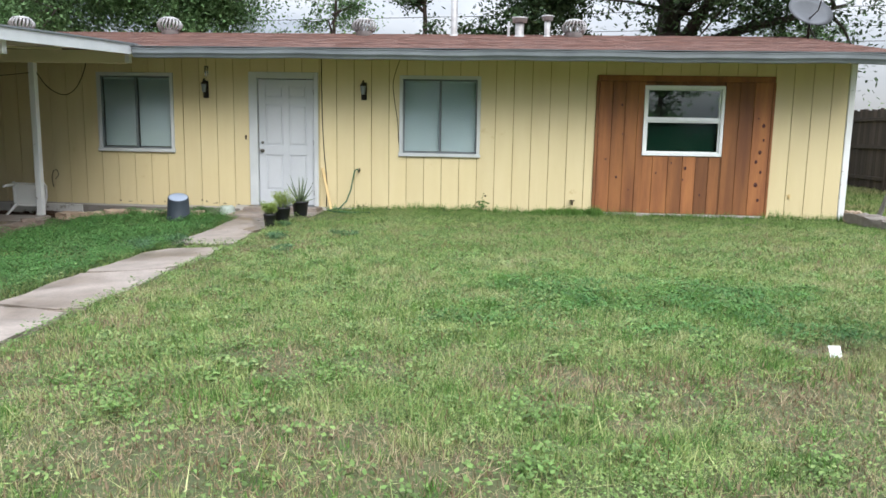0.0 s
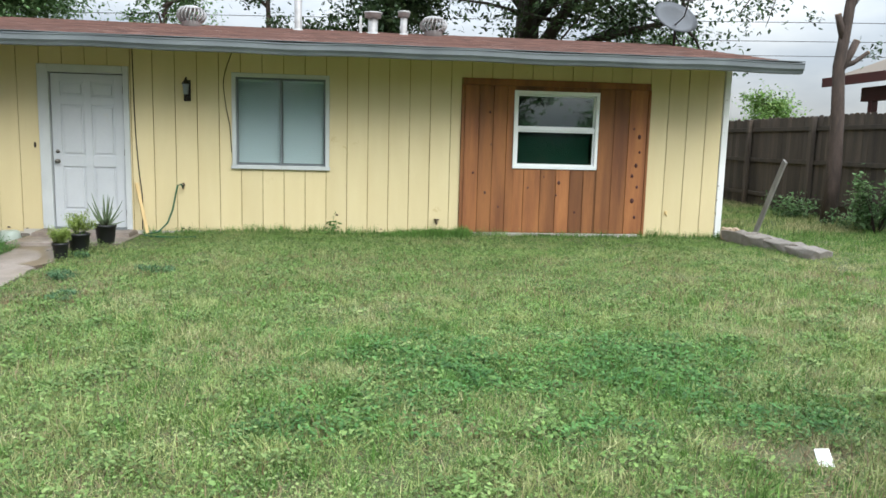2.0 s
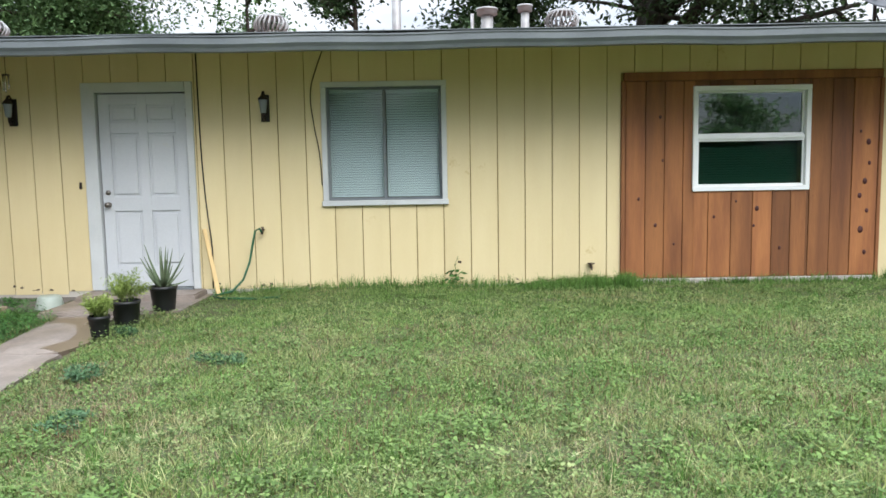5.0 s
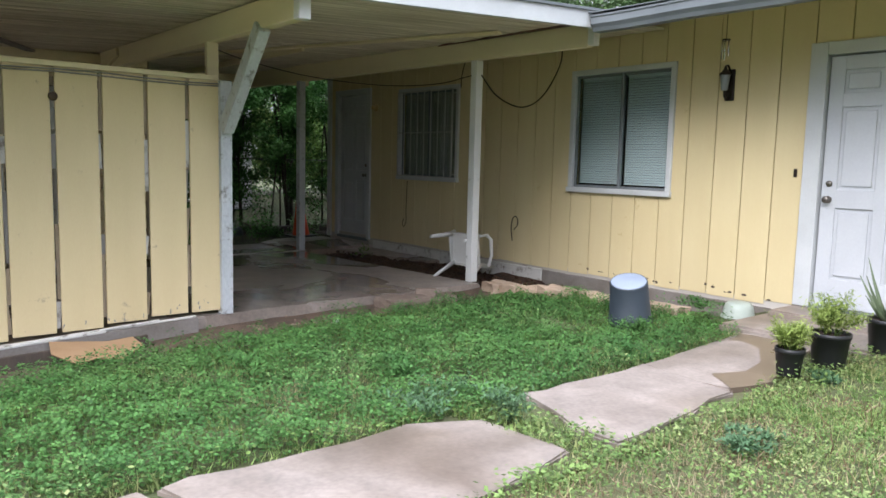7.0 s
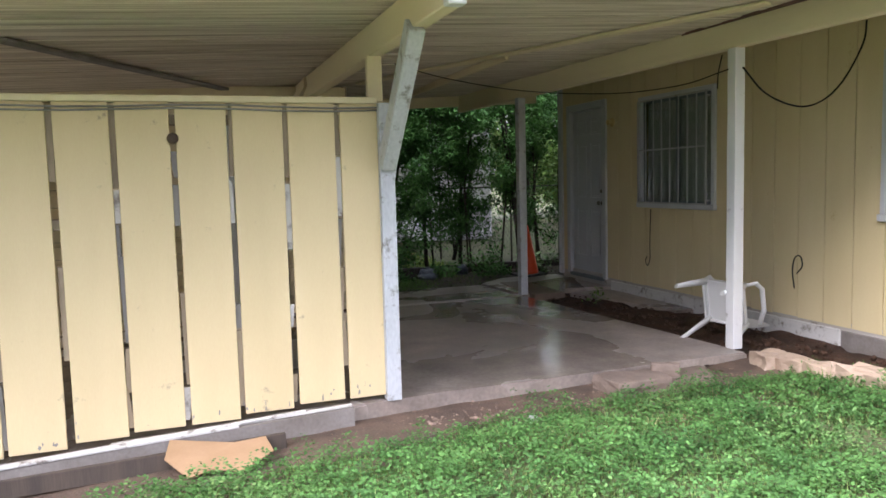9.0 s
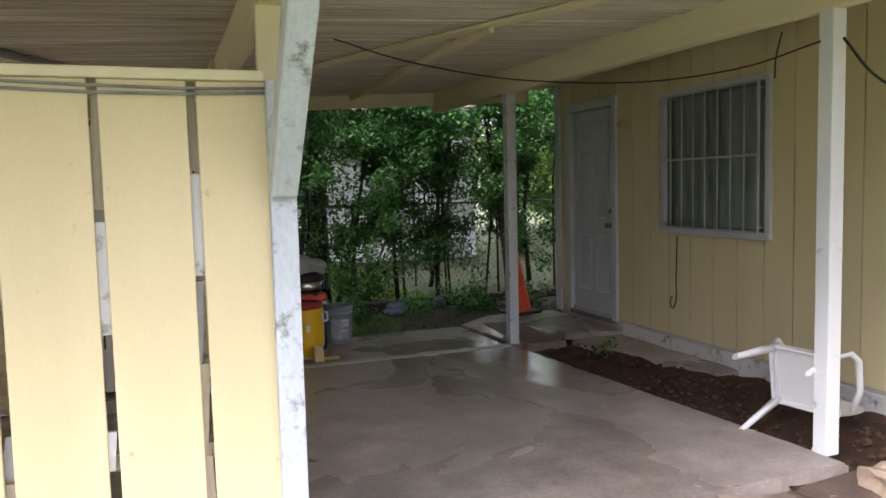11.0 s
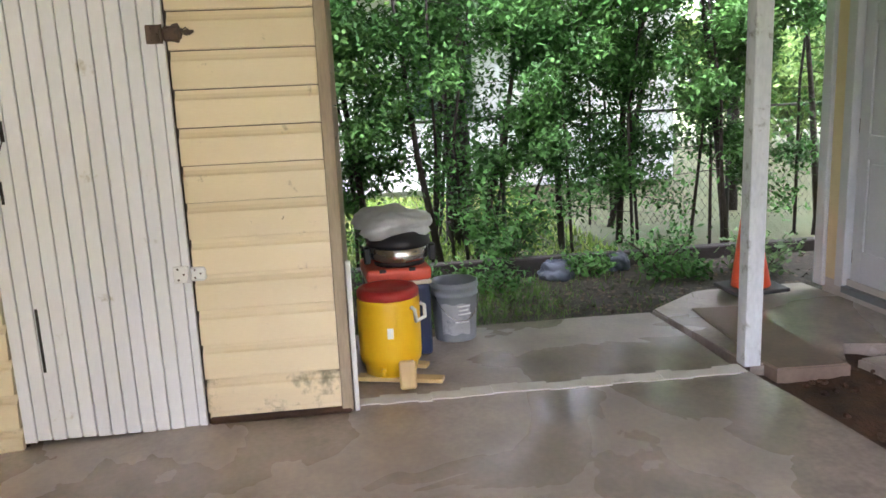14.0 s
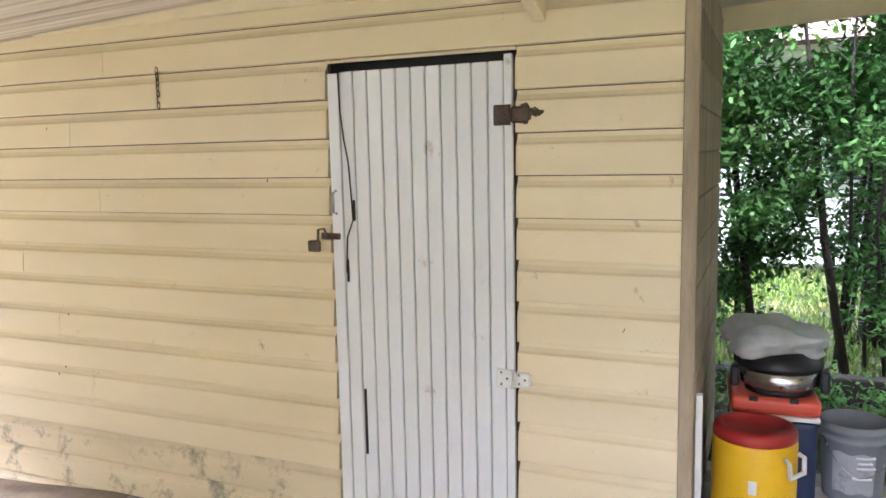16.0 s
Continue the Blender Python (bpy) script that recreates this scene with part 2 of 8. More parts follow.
M_CEDAR = material("red_brown_cedar", (0.275, 0.112, 0.038), (0.14, 0.05, 0.018), 0.65, scale=5, fine=60, stretch=(1.6, 1.6, 0.14), bump=0.3, spread=0.48,
                   dirt=(0.07, 0.025, 0.012), dirt_amount=0.02, dirt_scale=7)
M_SHINGLE = material("red_brown_shingle", (0.19, 0.105, 0.085), (0.10, 0.058, 0.05), 0.9, scale=4, fine=160, bump=0.6, spread=0.18)
M_GUTTER = material("grey_gutter_metal", (0.165, 0.185, 0.195), (0.115, 0.13, 0.14), 0.5, metal=0.0, scale=2, fine=40, bump=0.04)
M_CEIL = material("weathered_ceiling_boards", (0.86, 0.79, 0.67), (0.42, 0.35, 0.27), 0.85, scale=2.5, fine=30, stretch=(13, 0.3, 1), bump=0.3)
M_WALK = concrete_material("walk_concrete", (0.243, 0.205, 0.178), (0.165, 0.13, 0.105), 0.40, 1.0, 0.3)
M_SLAB = concrete_material("damp_slab_concrete", (0.35, 0.30, 0.262), (0.235, 0.196, 0.168), 0.52, 0.75, 0.12)
M_PALE = material("pale_cement", (0.50, 0.47, 0.43), (0.36, 0.33, 0.295), 0.85, scale=4, fine=40, stretch=(0.6, 1, 2), dirt=(0.12, 0.10, 0.08), dirt_amount=0.25, dirt_scale=4)
M_PAVER = material("reddish_brown_paver", (0.24, 0.185, 0.15), (0.15, 0.115, 0.09), 0.85, scale=6, fine=40, bump=0.5, bump_dist=0.006, spread=0.1)
M_STONE = material("tan_limestone", (0.46, 0.36, 0.27), (0.34, 0.25, 0.18), 0.85, scale=5, fine=35, bump=0.6, bump_dist=0.01, spread=0.15)
M_BLOCK = material("grey_block_concrete", (0.24, 0.22, 0.20), (0.16, 0.14, 0.12), 0.9, scale=4, fine=50, bump=0.5, spread=0.12)
M_DIRT = material("dark_damp_soil", (0.075, 0.038, 0.021), (0.026, 0.014, 0.008), 0.85, scale=6, fine=40, bump=0.6, bump_dist=0.02)
M_SOIL = material("lawn_soil", (0.085, 0.09, 0.038), (0.05, 0.065, 0.022), 0.95, scale=1.2, fine=30, bump=0.8, bump_dist=0.02,
                  dirt=(0.13, 0.085, 0.05), dirt_amount=0.06, dirt_scale=1.2)
M_PLASTIC_W = material("white_plastic", (0.75, 0.75, 0.73), (0.68, 0.68, 0.66), 0.35, scale=3, bump=0.02)
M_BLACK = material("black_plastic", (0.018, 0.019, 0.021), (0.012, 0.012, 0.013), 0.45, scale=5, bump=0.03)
M_BIN = material("dark_grey_bin_plastic", (0.028, 0.032, 0.043), (0.02, 0.023, 0.032), 0.42, scale=3, fine=120, bump=0.08)
M_PAILBLUE = material("grey_blue_plastic", (0.032, 0.044, 0.058), (0.025, 0.034, 0.045), 0.5, scale=4, bump=0.03)
M_PAILTOP = material("pale_blue_bucket_bottom", (0.28, 0.33, 0.41), (0.23, 0.27, 0.34), 0.5, scale=6, bump=0.03)
M_GREYPAIL = material("grey_pail_plastic", (0.26, 0.29, 0.31), (0.20, 0.22, 0.24), 0.5, scale=5, bump=0.05, dirt=(0.6, 0.6, 0.6), dirt_amount=0.06, dirt_scale=9)
M_COOLY = material("yellow_cooler_plastic", (0.82, 0.50, 0.012), (0.74, 0.43, 0.01), 0.4, scale=3, bump=0.03, dirt=(0.4, 0.26, 0.03), dirt_amount=0.03, dirt_scale=6)
M_RED = material("red_plastic", (0.42, 0.035, 0.03), (0.32, 0.025, 0.022), 0.45, scale=4, bump=0.04)
M_REDORANGE = material("orange_red_plastic", (0.72, 0.11, 0.06), (0.60, 0.085, 0.05), 0.4, scale=4, bump=0.03)
M_NAVY = material("navy_blue_plastic", (0.018, 0.035, 0.095), (0.014, 0.026, 0.07), 0.45, scale=4, bump=0.03)
M_ORANGE = material("cone_orange_plastic", (0.80, 0.10, 0.025), (0.66, 0.075, 0.02), 0.5, scale=4, bump=0.04)
M_STEEL = material("brushed_steel", (0.6, 0.6, 0.6), (0.5, 0.5, 0.5), 0.25, metal=1.0, scale=8, bump=0.05)
M_ROOFMETAL = material("galvanised_vent_metal", (0.40, 0.40, 0.40), (0.27, 0.26, 0.255), 0.5, metal=0.35, scale=8, bump=0.05)
M_DARKMETAL = material("dark_bronze_metal", (0.035, 0.025, 0.022), (0.02, 0.015, 0.013), 0.45, metal=0.5, scale=10, bump=0.05)
M_RUST = material("rusted_metal", (0.14, 0.10, 0.075), (0.07, 0.05, 0.04), 0.7, metal=0.4, scale=15, bump=0.3)
M_FENCE = material("weathered_dark_fence_wood", (0.078, 0.06, 0.046), (0.042, 0.034, 0.028), 0.85, scale=3, fine=40, stretch=(3, 3, 0.3), bump=0.4, spread=0.35)
M_BARK = material("grey_brown_bark", (0.085, 0.06, 0.05), (0.04, 0.03, 0.025), 0.9, scale=6, fine=30, stretch=(2, 2, 0.5), bump=1.0, bump_dist=0.02)
M_DARKBARK = material("dark_wet_bark", (0.045, 0.036, 0.028), (0.025, 0.02, 0.016), 0.9, scale=5, fine=25, bump=1.0, bump_dist=0.03)
M_CUTWOOD = material("pale_cut_wood", (0.36, 0.25, 0.14), (0.28, 0.19, 0.10), 0.8, scale=10, bump=0.1)
M_WEATHERED = material("weathered_tan_board", (0.40, 0.33, 0.235), (0.24, 0.19, 0.13), 0.75, scale=4, fine=50, stretch=(3, 3, 0.4), bump=0.3, spread=0.12)
M_EARTH = material("bare_wet_earth", (0.15, 0.10, 0.072), (0.07, 0.05, 0.038), 0.8, scale=5, fine=60, bump=0.8, bump_dist=0.01)
M_TUB = material("cloudy_plastic", (0.50, 0.56, 0.50), (0.42, 0.48, 0.42), 0.35, scale=6, bump=0.05, translucent=0.3)
# brown mulch with the hedge's shade put into its colour
M_MULCH = material("shade_darkened_mulch", (0.04, 0.034, 0.022), (0.02, 0.018, 0.012), 0.95, scale=5, fine=40, bump=1.0, bump_dist=0.02)
M_STICK = material("bare_pine_wood", (0.62, 0.46, 0.22), (0.52, 0.37, 0.17), 0.6, scale=6, stretch=(1, 1, 0.2), bump=0.1)
M_GREYWOOD = material("grey_weathered_plank", (0.30, 0.29, 0.27), (0.2, 0.19, 0.18), 0.85, scale=6, stretch=(1, 1, 0.2), bump=0.3)
M_CARD = material("brown_cardboard", (0.38, 0.245, 0.14), (0.31, 0.195, 0.105), 0.85, scale=5, bump=0.05)
M_HOSE = material("green_hose_rubber", (0.012, 0.10, 0.045), (0.01, 0.07, 0.03), 0.45, scale=10, bump=0.03)
M_CABLE = material("black_cable", (0.02, 0.017, 0.015), (0.012, 0.01, 0.009), 0.6, scale=20, bump=0.03)
M_BLIND = material("white_blind_slats", (0.66, 0.69, 0.70), (0.60, 0.63, 0.64), 0.5, scale=2, bump=0.02)
# slat colour carries the dimness of the room behind the glass
M_SHADEBLIND = material("shade_darkened_green_slats", (0.075, 0.15, 0.125), (0.06, 0.12, 0.10), 0.6, scale=2, bump=0.02)
M_CURTAIN = material("grey_curtain_cloth", (0.40, 0.375, 0.33), (0.31, 0.29, 0.25), 0.85, scale=3, fine=120, stretch=(6, 1, 0.4), bump=0.2)
M_INTERIOR = material("dim_interior_plaster", (0.25, 0.24, 0.22), (0.2, 0.19, 0.18), 0.9)
M_VINYL = material("white_vinyl", (0.78, 0.80, 0.80), (0.72, 0.74, 0.74), 0.35, scale=3, bump=0.02)
M_BAG = material("white_plastic_bag", (0.62, 0.64, 0.64), (0.5, 0.52, 0.52), 0.35, scale=8, fine=25, bump=0.5, translucent=0.3)
M_GREYBAG = material("bluish_clear_plastic", (0.08, 0.095, 0.125), (0.05, 0.06, 0.08), 0.3, scale=8, fine=25, bump=0.5, translucent=0.3)
M_LITTER = grass_material("dead_leaf_litter", (0.035, 0.026, 0.017), (0.06, 0.045, 0.03), (0.10, 0.075, 0.05), 0.6, 0.9)
M_OLDWIRE = material("dull_grey_wire", (0.07, 0.07, 0.065), (0.045, 0.045, 0.04), 0.6, metal=0.3, scale=10, bump=0.05)
M_FARHOUSE = material("far_white_siding", (0.78, 0.80, 0.82), (0.72, 0.74, 0.76), 0.6, scale=2, bump=0.05)
M_FARLAWN = grass_material("far_lawn", (0.15, 0.27, 0.05), (0.22, 0.33, 0.075), (0.40, 0.32, 0.16), 0.72, 1.0, 0.7)
M_BURGUNDY = material("dark_red_stained_wood", (0.07, 0.018, 0.016), (0.05, 0.013, 0.012), 0.6, scale=4, bump=0.1)
M_PLY = material("pale_plywood_soffit", (0.14, 0.11, 0.08), (0.11, 0.085, 0.06), 0.7, scale=2, bump=0.05)
M_WINDOWGLASS = glass_material("window_glass", (0.86, 0.92, 0.92), 1.5)
M_GREENGLASS = glass_material("green_tinted_glass", (0.35, 0.50, 0.44), 2.6)
M_GRASS = grass_material("lawn_blades", (0.128, 0.218, 0.055), (0.202, 0.298, 0.092), (0.31, 0.28, 0.15), 0.60, 0.88, 0.9, 0.25, 0.4, 1.7)
M_LONGGRASS = grass_material("rank_grass_blades", (0.075, 0.17, 0.035), (0.12, 0.22, 0.05), (0.22, 0.22, 0.09), 0.85, 1.1)
M_WEED = grass_material("low_weed_leaves", (0.055, 0.15, 0.04), (0.105, 0.23, 0.06), (0.17, 0.24, 0.09), 0.8, 1.1, 1.1, 0.25, 0.5, 1.4)
M_BLUEWEED = grass_material("blue_green_weed_leaves", (0.055, 0.12, 0.055), (0.09, 0.165, 0.08), (0.2, 0.2, 0.12), 0.9, 1.2)
M_THATCH = grass_material("dry_thatch", (0.17, 0.10, 0.058), (0.24, 0.165, 0.10), (0.30, 0.255, 0.165), 0.5, 0.9)
M_PALEBLADE = grass_material("pale_long_blades", (0.25, 0.295, 0.105), (0.345, 0.38, 0.16), (0.42, 0.39, 0.24), 0.66, 0.95, 0.9, 0.2, 0.6, 1.5)
M_WETWALK = material("wet_walk_concrete", (0.14, 0.105, 0.08), (0.10, 0.075, 0.058), 0.3, scale=3, fine=40, bump=0.05)
M_LAWNWEED = grass_material("lawn_weed_leaves", (0.095, 0.17, 0.045), (0.16, 0.24, 0.07), (0.24, 0.26, 0.12), 0.72, 1.0, 1.1, 0.25, 0.45, 1.6)
M_LEAF_MID = grass_material("mid_green_leaves", (0.085, 0.16, 0.065), (0.14, 0.225, 0.09), (0.12, 0.15, 0.05), 0.8, 1.1, 0.5, 0.35)
M_LEAF_DARK = grass_material("dark_oak_leaves", (0.025, 0.05, 0.02), (0.045, 0.075, 0.028), (0.06, 0.08, 0.03), 0.8, 1.1, 0.5, 0.25)
M_LEAF_LIGHT = grass_material("light_green_leaves", (0.11, 0.20, 0.05), (0.17, 0.27, 0.075), (0.22, 0.26, 0.10), 0.8, 1.1, 0.5, 0.4)
M_LEAF_HEDGE = grass_material("hedge_leaves", (0.026, 0.082, 0.019), (0.066, 0.165, 0.038), (0.07, 0.12, 0.03), 0.8, 1.1, 0.8, 0.35)
M_FEATHER = grass_material("feathery_yellow_green_leaves", (0.22, 0.30, 0.07), (0.30, 0.37, 0.11), (0.34, 0.34, 0.14), 0.8, 1.1, 0.5, 0.4)
M_LEAF_OVERHANG = grass_material("overhanging_tree_leaves", (0.07, 0.155, 0.03), (0.13, 0.245, 0.05), (0.14, 0.2, 0.05), 0.8, 1.1, 0.6, 0.5)
M_CHIPPED = material("chipped_white_footing_paint", (0.60, 0.59, 0.56), (0.5, 0.49, 0.46), 0.7, scale=4, fine=50, stretch=(0.6, 1, 1), dirt=(0.16, 0.13, 0.10), dirt_amount=0.42, dirt_scale=7)
M_PEEL = material("peeling_grey_white_paint", (0.55, 0.58, 0.60), (0.46, 0.49, 0.51), 0.6, scale=4, fine=60, stretch=(1, 1, 0.4), bump=0.25, dirt=(0.20, 0.19, 0.17), dirt_amount=0.36, dirt_scale=9)
M_CEMENT = material("pale_cement_joint", (0.64, 0.62, 0.58), (0.50, 0.48, 0.44), 0.8, scale=5, fine=40, dirt=(0.3, 0.27, 0.23), dirt_amount=0.15, dirt_scale=6)
M_MAT = material("brown_paving_slab", (0.20, 0.145, 0.11), (0.13, 0.095, 0.072), 0.55, scale=4, fine=40, bump=0.3)
M_LABEL = material("worn_pale_pail_label", (0.44, 0.46, 0.48), (0.34, 0.36, 0.38), 0.55, scale=8, bump=0.05, dirt=(0.20, 0.22, 0.24), dirt_amount=0.4, dirt_scale=14)
M_SMEAR = material("dark_hinge_smear", (0.10, 0.075, 0.055), (0.05, 0.038, 0.03), 0.7, scale=20, bump=0.1)
M_GRAVEL = material("mixed_brown_gravel", (0.26, 0.19, 0.145), (0.16, 0.11, 0.085), 0.85, scale=9, fine=40, bump=0.3, spread=0.4, island=True)
M_BARS = material("grey_bar_paint", (0.44, 0.44, 0.42), (0.33, 0.33, 0.31), 0.5, scale=6, bump=0.05, dirt=(0.2, 0.16, 0.12), dirt_amount=0.2, dirt_scale=12)
# timber colour is set near black to carry the shade under the hedge
M_SHADETIMBER = material("shade_darkened_timber", (0.026, 0.022, 0.019), (0.016, 0.013, 0.011), 0.9, scale=4, fine=40, stretch=(1, 0.3, 1), bump=0.6, bump_dist=0.01)
M_DISH = material("dull_grey_dish_metal", (0.09, 0.095, 0.105), (0.065, 0.07, 0.078), 0.5, scale=3, bump=0.03)
M_KNOB = material("tarnished_lock_metal", (0.20, 0.18, 0.16), (0.12, 0.11, 0.10), 0.35, metal=0.8, scale=12, bump=0.05)
M_SCREENGLASS = glass_material("screened_green_glass", (0.42, 0.58, 0.52), 1.45)
M_ALOE = material("grey_green_aloe", (0.13, 0.17, 0.095), (0.09, 0.125, 0.07), 0.5, scale=10, bump=0.1, spread=0.15)


# ------------------------------------------------------------------ mesh helpers
def bm_box(bm, x0, x1, y0, y1, z0, z1, bevel=0.0, segments=1):
    """A box between two corners, its edges rounded by bevel."""
    vs = [bm.verts.new((x, y, z)) for x in (x0, x1) for y in (y0, y1) for z in (z0, z1)]
    fs = [bm.faces.new([vs[i] for i in f]) for f in ((0, 1, 3, 2), (4, 6, 7, 5), (0, 4, 5, 1), (2, 3, 7, 6), (0, 2, 6, 4), (1, 5, 7, 3))]
    if bevel:
        es = list({e for f in fs for e in f.edges})
        bmesh.ops.bevel(bm, geom=es, offset=bevel, segments=segments, affect="EDGES", profile=0.6)
    return vs


def bm_lathe(bm, profile, seg=24, m=None):
    """Turns a profile of (radius, height) round the z axis."""
    m = m or Matrix.Identity(4)
    rings = []
    for r, z in profile:
        rings.append([bm.verts.new(m @ Vector((r * math.cos(2 * math.pi * i / seg), r * math.sin(2 * math.pi * i / seg), z))) for i in range(seg)])
    for a, b in zip(rings, rings[1:]):
        for i in range(seg):
            f = bm.faces.new((a[i], a[(i + 1) % seg], b[(i + 1) % seg], b[i]))
            f.smooth = True
    for ring, flip in ((rings[0], True), (rings[-1], False)):
        if flip:
            ring = ring[::-1]
        bm.faces.new(ring)


def bm_tube(bm, points, radius, seg=6, taper=None, squash=1.0):
    """A round bar along points. taper: the radius at the far end."""
    pts = [Vector(p) for p in points]
    rings = []
    n = len(pts)
    side = None
    for i, p in enumerate(pts):
        d = (pts[min(i + 1, n - 1)] - pts[max(i - 1, 0)]).normalized()
        if side is None:
            side = d.orthogonal().normalized()
        side = (side - d * side.dot(d)).normalized()
        up = d.cross(side)
        r = radius if taper is None else radius + (taper - radius) * i / max(1, n - 1)
        rings.append([bm.verts.new(p + r * (math.cos(2 * math.pi * k / seg) * side + squash * math.sin(2 * math.pi * k / seg) * up)) for k in range(seg)])
    for a, b in zip(rings, rings[1:]):
        for k in range(seg):
            f = bm.faces.new((a[k], a[(k + 1) % seg], b[(k + 1) % seg], b[k]))
            f.smooth = True
    bm.faces.new(rings[0][::-1])
    bm.faces.new(rings[-1])


def bm_bar(bm, a, b, w, h, bevel=0.0, up=(0, 0, 1)):
    """A straight timber from a to b, w wide and h high."""
    a, b = Vector(a), Vector(b)
    d = (b - a).normalized()
    s = d.cross(Vector(up)).normalized()
    u = s.cross(d)
    m = Matrix((s, d, u)).transposed().to_4x4()
    m.translation = a
    made = bmesh.new()
    bm_box(made, -w / 2, w / 2, 0, (b - a).length, -h / 2, h / 2, bevel)
    bmesh.ops.transform(made, matrix=m, verts=made.verts)
    me = bpy.data.meshes.new("tmp")
    made.to_mesh(me)
    made.free()
    bm.from_mesh(me)
    bpy.data.meshes.remove(me)


def spline(points, steps=5):
    """A smooth run of points through the given ones."""
    p = [Vector(q) for q in points]
    p = [2 * p[0] - p[1]] + p + [2 * p[-1] - p[-2]]
    out = []
    for i in range(1, len(p) - 2):
        for k in range(steps):
            t = k / steps
            out.append(0.5 * (2 * p[i] + (p[i + 1] - p[i - 1]) * t + (2 * p[i - 1] - 5 * p[i] + 4 * p[i + 1] - p[i + 2]) * t * t + (3 * p[i] - p[i - 1] - 3 * p[i + 1] + p[i + 2]) * t ** 3))
    return out + [p[-2]]


def finish(name, bm, mat):
    me = bpy.data.meshes.new(name)
    bmesh.ops.recalc_face_normals(bm, faces=bm.faces)
    bm.to_mesh(me)
    bm.free()
    me.materials.append(mat)
    return me


def part(name, bm, mat, parent=None, label="", kind=""):
    """Links a bmesh as one mesh object under a thing or a part."""
    ob = new(name, finish(name, bm, mat))
    ob.parent = parent
    return tagged(ob, label=label, kind=kind)


def box_part(name, x0, x1, y0, y1, z0, z1, mat, parent=None, bevel=0.0, label="", kind=""):
    bm = bmesh.new()
    bm_box(bm, x0, x1, y0, y1, z0, z1, bevel)
    return part(name, bm, mat, parent, label, kind)


def thing(name, label, category, group="", m=None, kind=""):
    ob = new(name)
    ob.empty_display_size = 0.1
    if m is not None:
        ob.matrix_world = m
    return tagged(ob, label, category, group, kind)


def array_mesh(name, verts, faces, mat, parent=None):
    """A large mesh straight from numpy arrays of equal-sided faces."""
    me = bpy.data.meshes.new(name)
    n, k = faces.shape
    me.vertices.add(len(verts))
    me.vertices.foreach_set("co", verts.astype(np.float32).ravel())
    me.loops.add(n * k)
    me.loops.foreach_set("vertex_index", faces.astype(np.int32).ravel())
    me.polygons.add(n)
    me.polygons.foreach_set("loop_start", np.arange(0, n * k, k, dtype=np.int32))
    me.polygons.foreach_set("loop_total", np.full(n, k, dtype=np.int32))
    me.update(calc_edges=True)
    me.materials.append(mat)
    ob = new(name, me)
    ob.parent = parent
    return ob


def leaf_quads(rng, centres, length, width, lean=1.0):
    """Pointed leaves (diamonds) at the centres, turned at random. lean: 0 lies flat, 1 any way."""
    n = len(centres)
    yaw = rng.uniform(0, 2 * np.pi, n)
    pitch = rng.uniform(-1.2, 1.2, n) * lean + rng.normal(0, 0.25, n)
    roll = rng.uniform(-1.0, 1.0, n) * lean
    ll = length * rng.uniform(0.6, 1.3, n)[:, None]
    ww = width * rng.uniform(0.6, 1.3, n)[:, None]
    d = np.stack([np.cos(yaw) * np.cos(pitch), np.sin(yaw) * np.cos(pitch), np.sin(pitch)], 1)
    s = np.stack([-np.sin(yaw) * np.cos(roll), np.cos(yaw) * np.cos(roll), np.sin(roll)], 1)
    v = np.stack([centres - d * ll / 2, centres + s * ww / 2 - d * ll * 0.05, centres + d * ll / 2, centres - s * ww / 2 - d * ll * 0.05], 1).reshape(-1, 3)
    return v, np.arange(4 * n).reshape(n, 4)


def value_noise(x, y, scale, seed):
    rng = np.random.default_rng(seed)
    g = rng.random((64, 64))
    u, v = np.asarray(x) * scale + 100.3, np.asarray(y) * scale + 100.7
    i, j = np.floor(u).astype(int), np.floor(v).astype(int)
    fu, fv = u - i, v - j
    fu, fv = fu * fu * (3 - 2 * fu), fv * fv * (3 - 2 * fv)
    at = lambda a, b: g[a % 64, b % 64]
    return (at(i, j) * (1 - fu) + at(i + 1, j) * fu) * (1 - fv) + (at(i, j + 1) * (1 - fu) + at(i + 1, j + 1) * fu) * fv


def ramp01(t):
    t = np.clip(t, 0, 1)
    return t * t * (3 - 2 * t)


def ground_z(x, y):
    """Height of the ground: it falls towards the carport and rises a little towards the side fence."""
    x, y = np.asarray(x, float), np.asarray(y, float)
    fall = -0.15 * ramp01((-1.0 - x) / 3.0) * (1 - 0.45 * ramp01((y - 11.3) / 1.8)) - 0.075 * ramp01((-5.5 - x) / 0.9)
    rise = 0.14 * ramp01((x - 5.0) / 3.0) * ramp01((y - 6) / 5)
    near = -0.03 * ramp01((9 - y) / 4)
    drive = -0.06 * np.clip(9.4 - y, 0, 7) * ramp01((-5.0 - x) / 1.3)
    return fall + rise + near + drive + 0.025 * (value_noise(x, y, 1.1, 5) - 0.5)


# ------------------------------------------------------------------ ground, walk and slabs
WALL = 13.6            # front face of the house wall
CEIL0, CEIL_SLOPE = 2.30, 0.048
SLAB_Z = -0.125        # top of the carport slab


def ceil_z(y):
    return CEIL0 + (y - 9.75) * CEIL_SLOPE


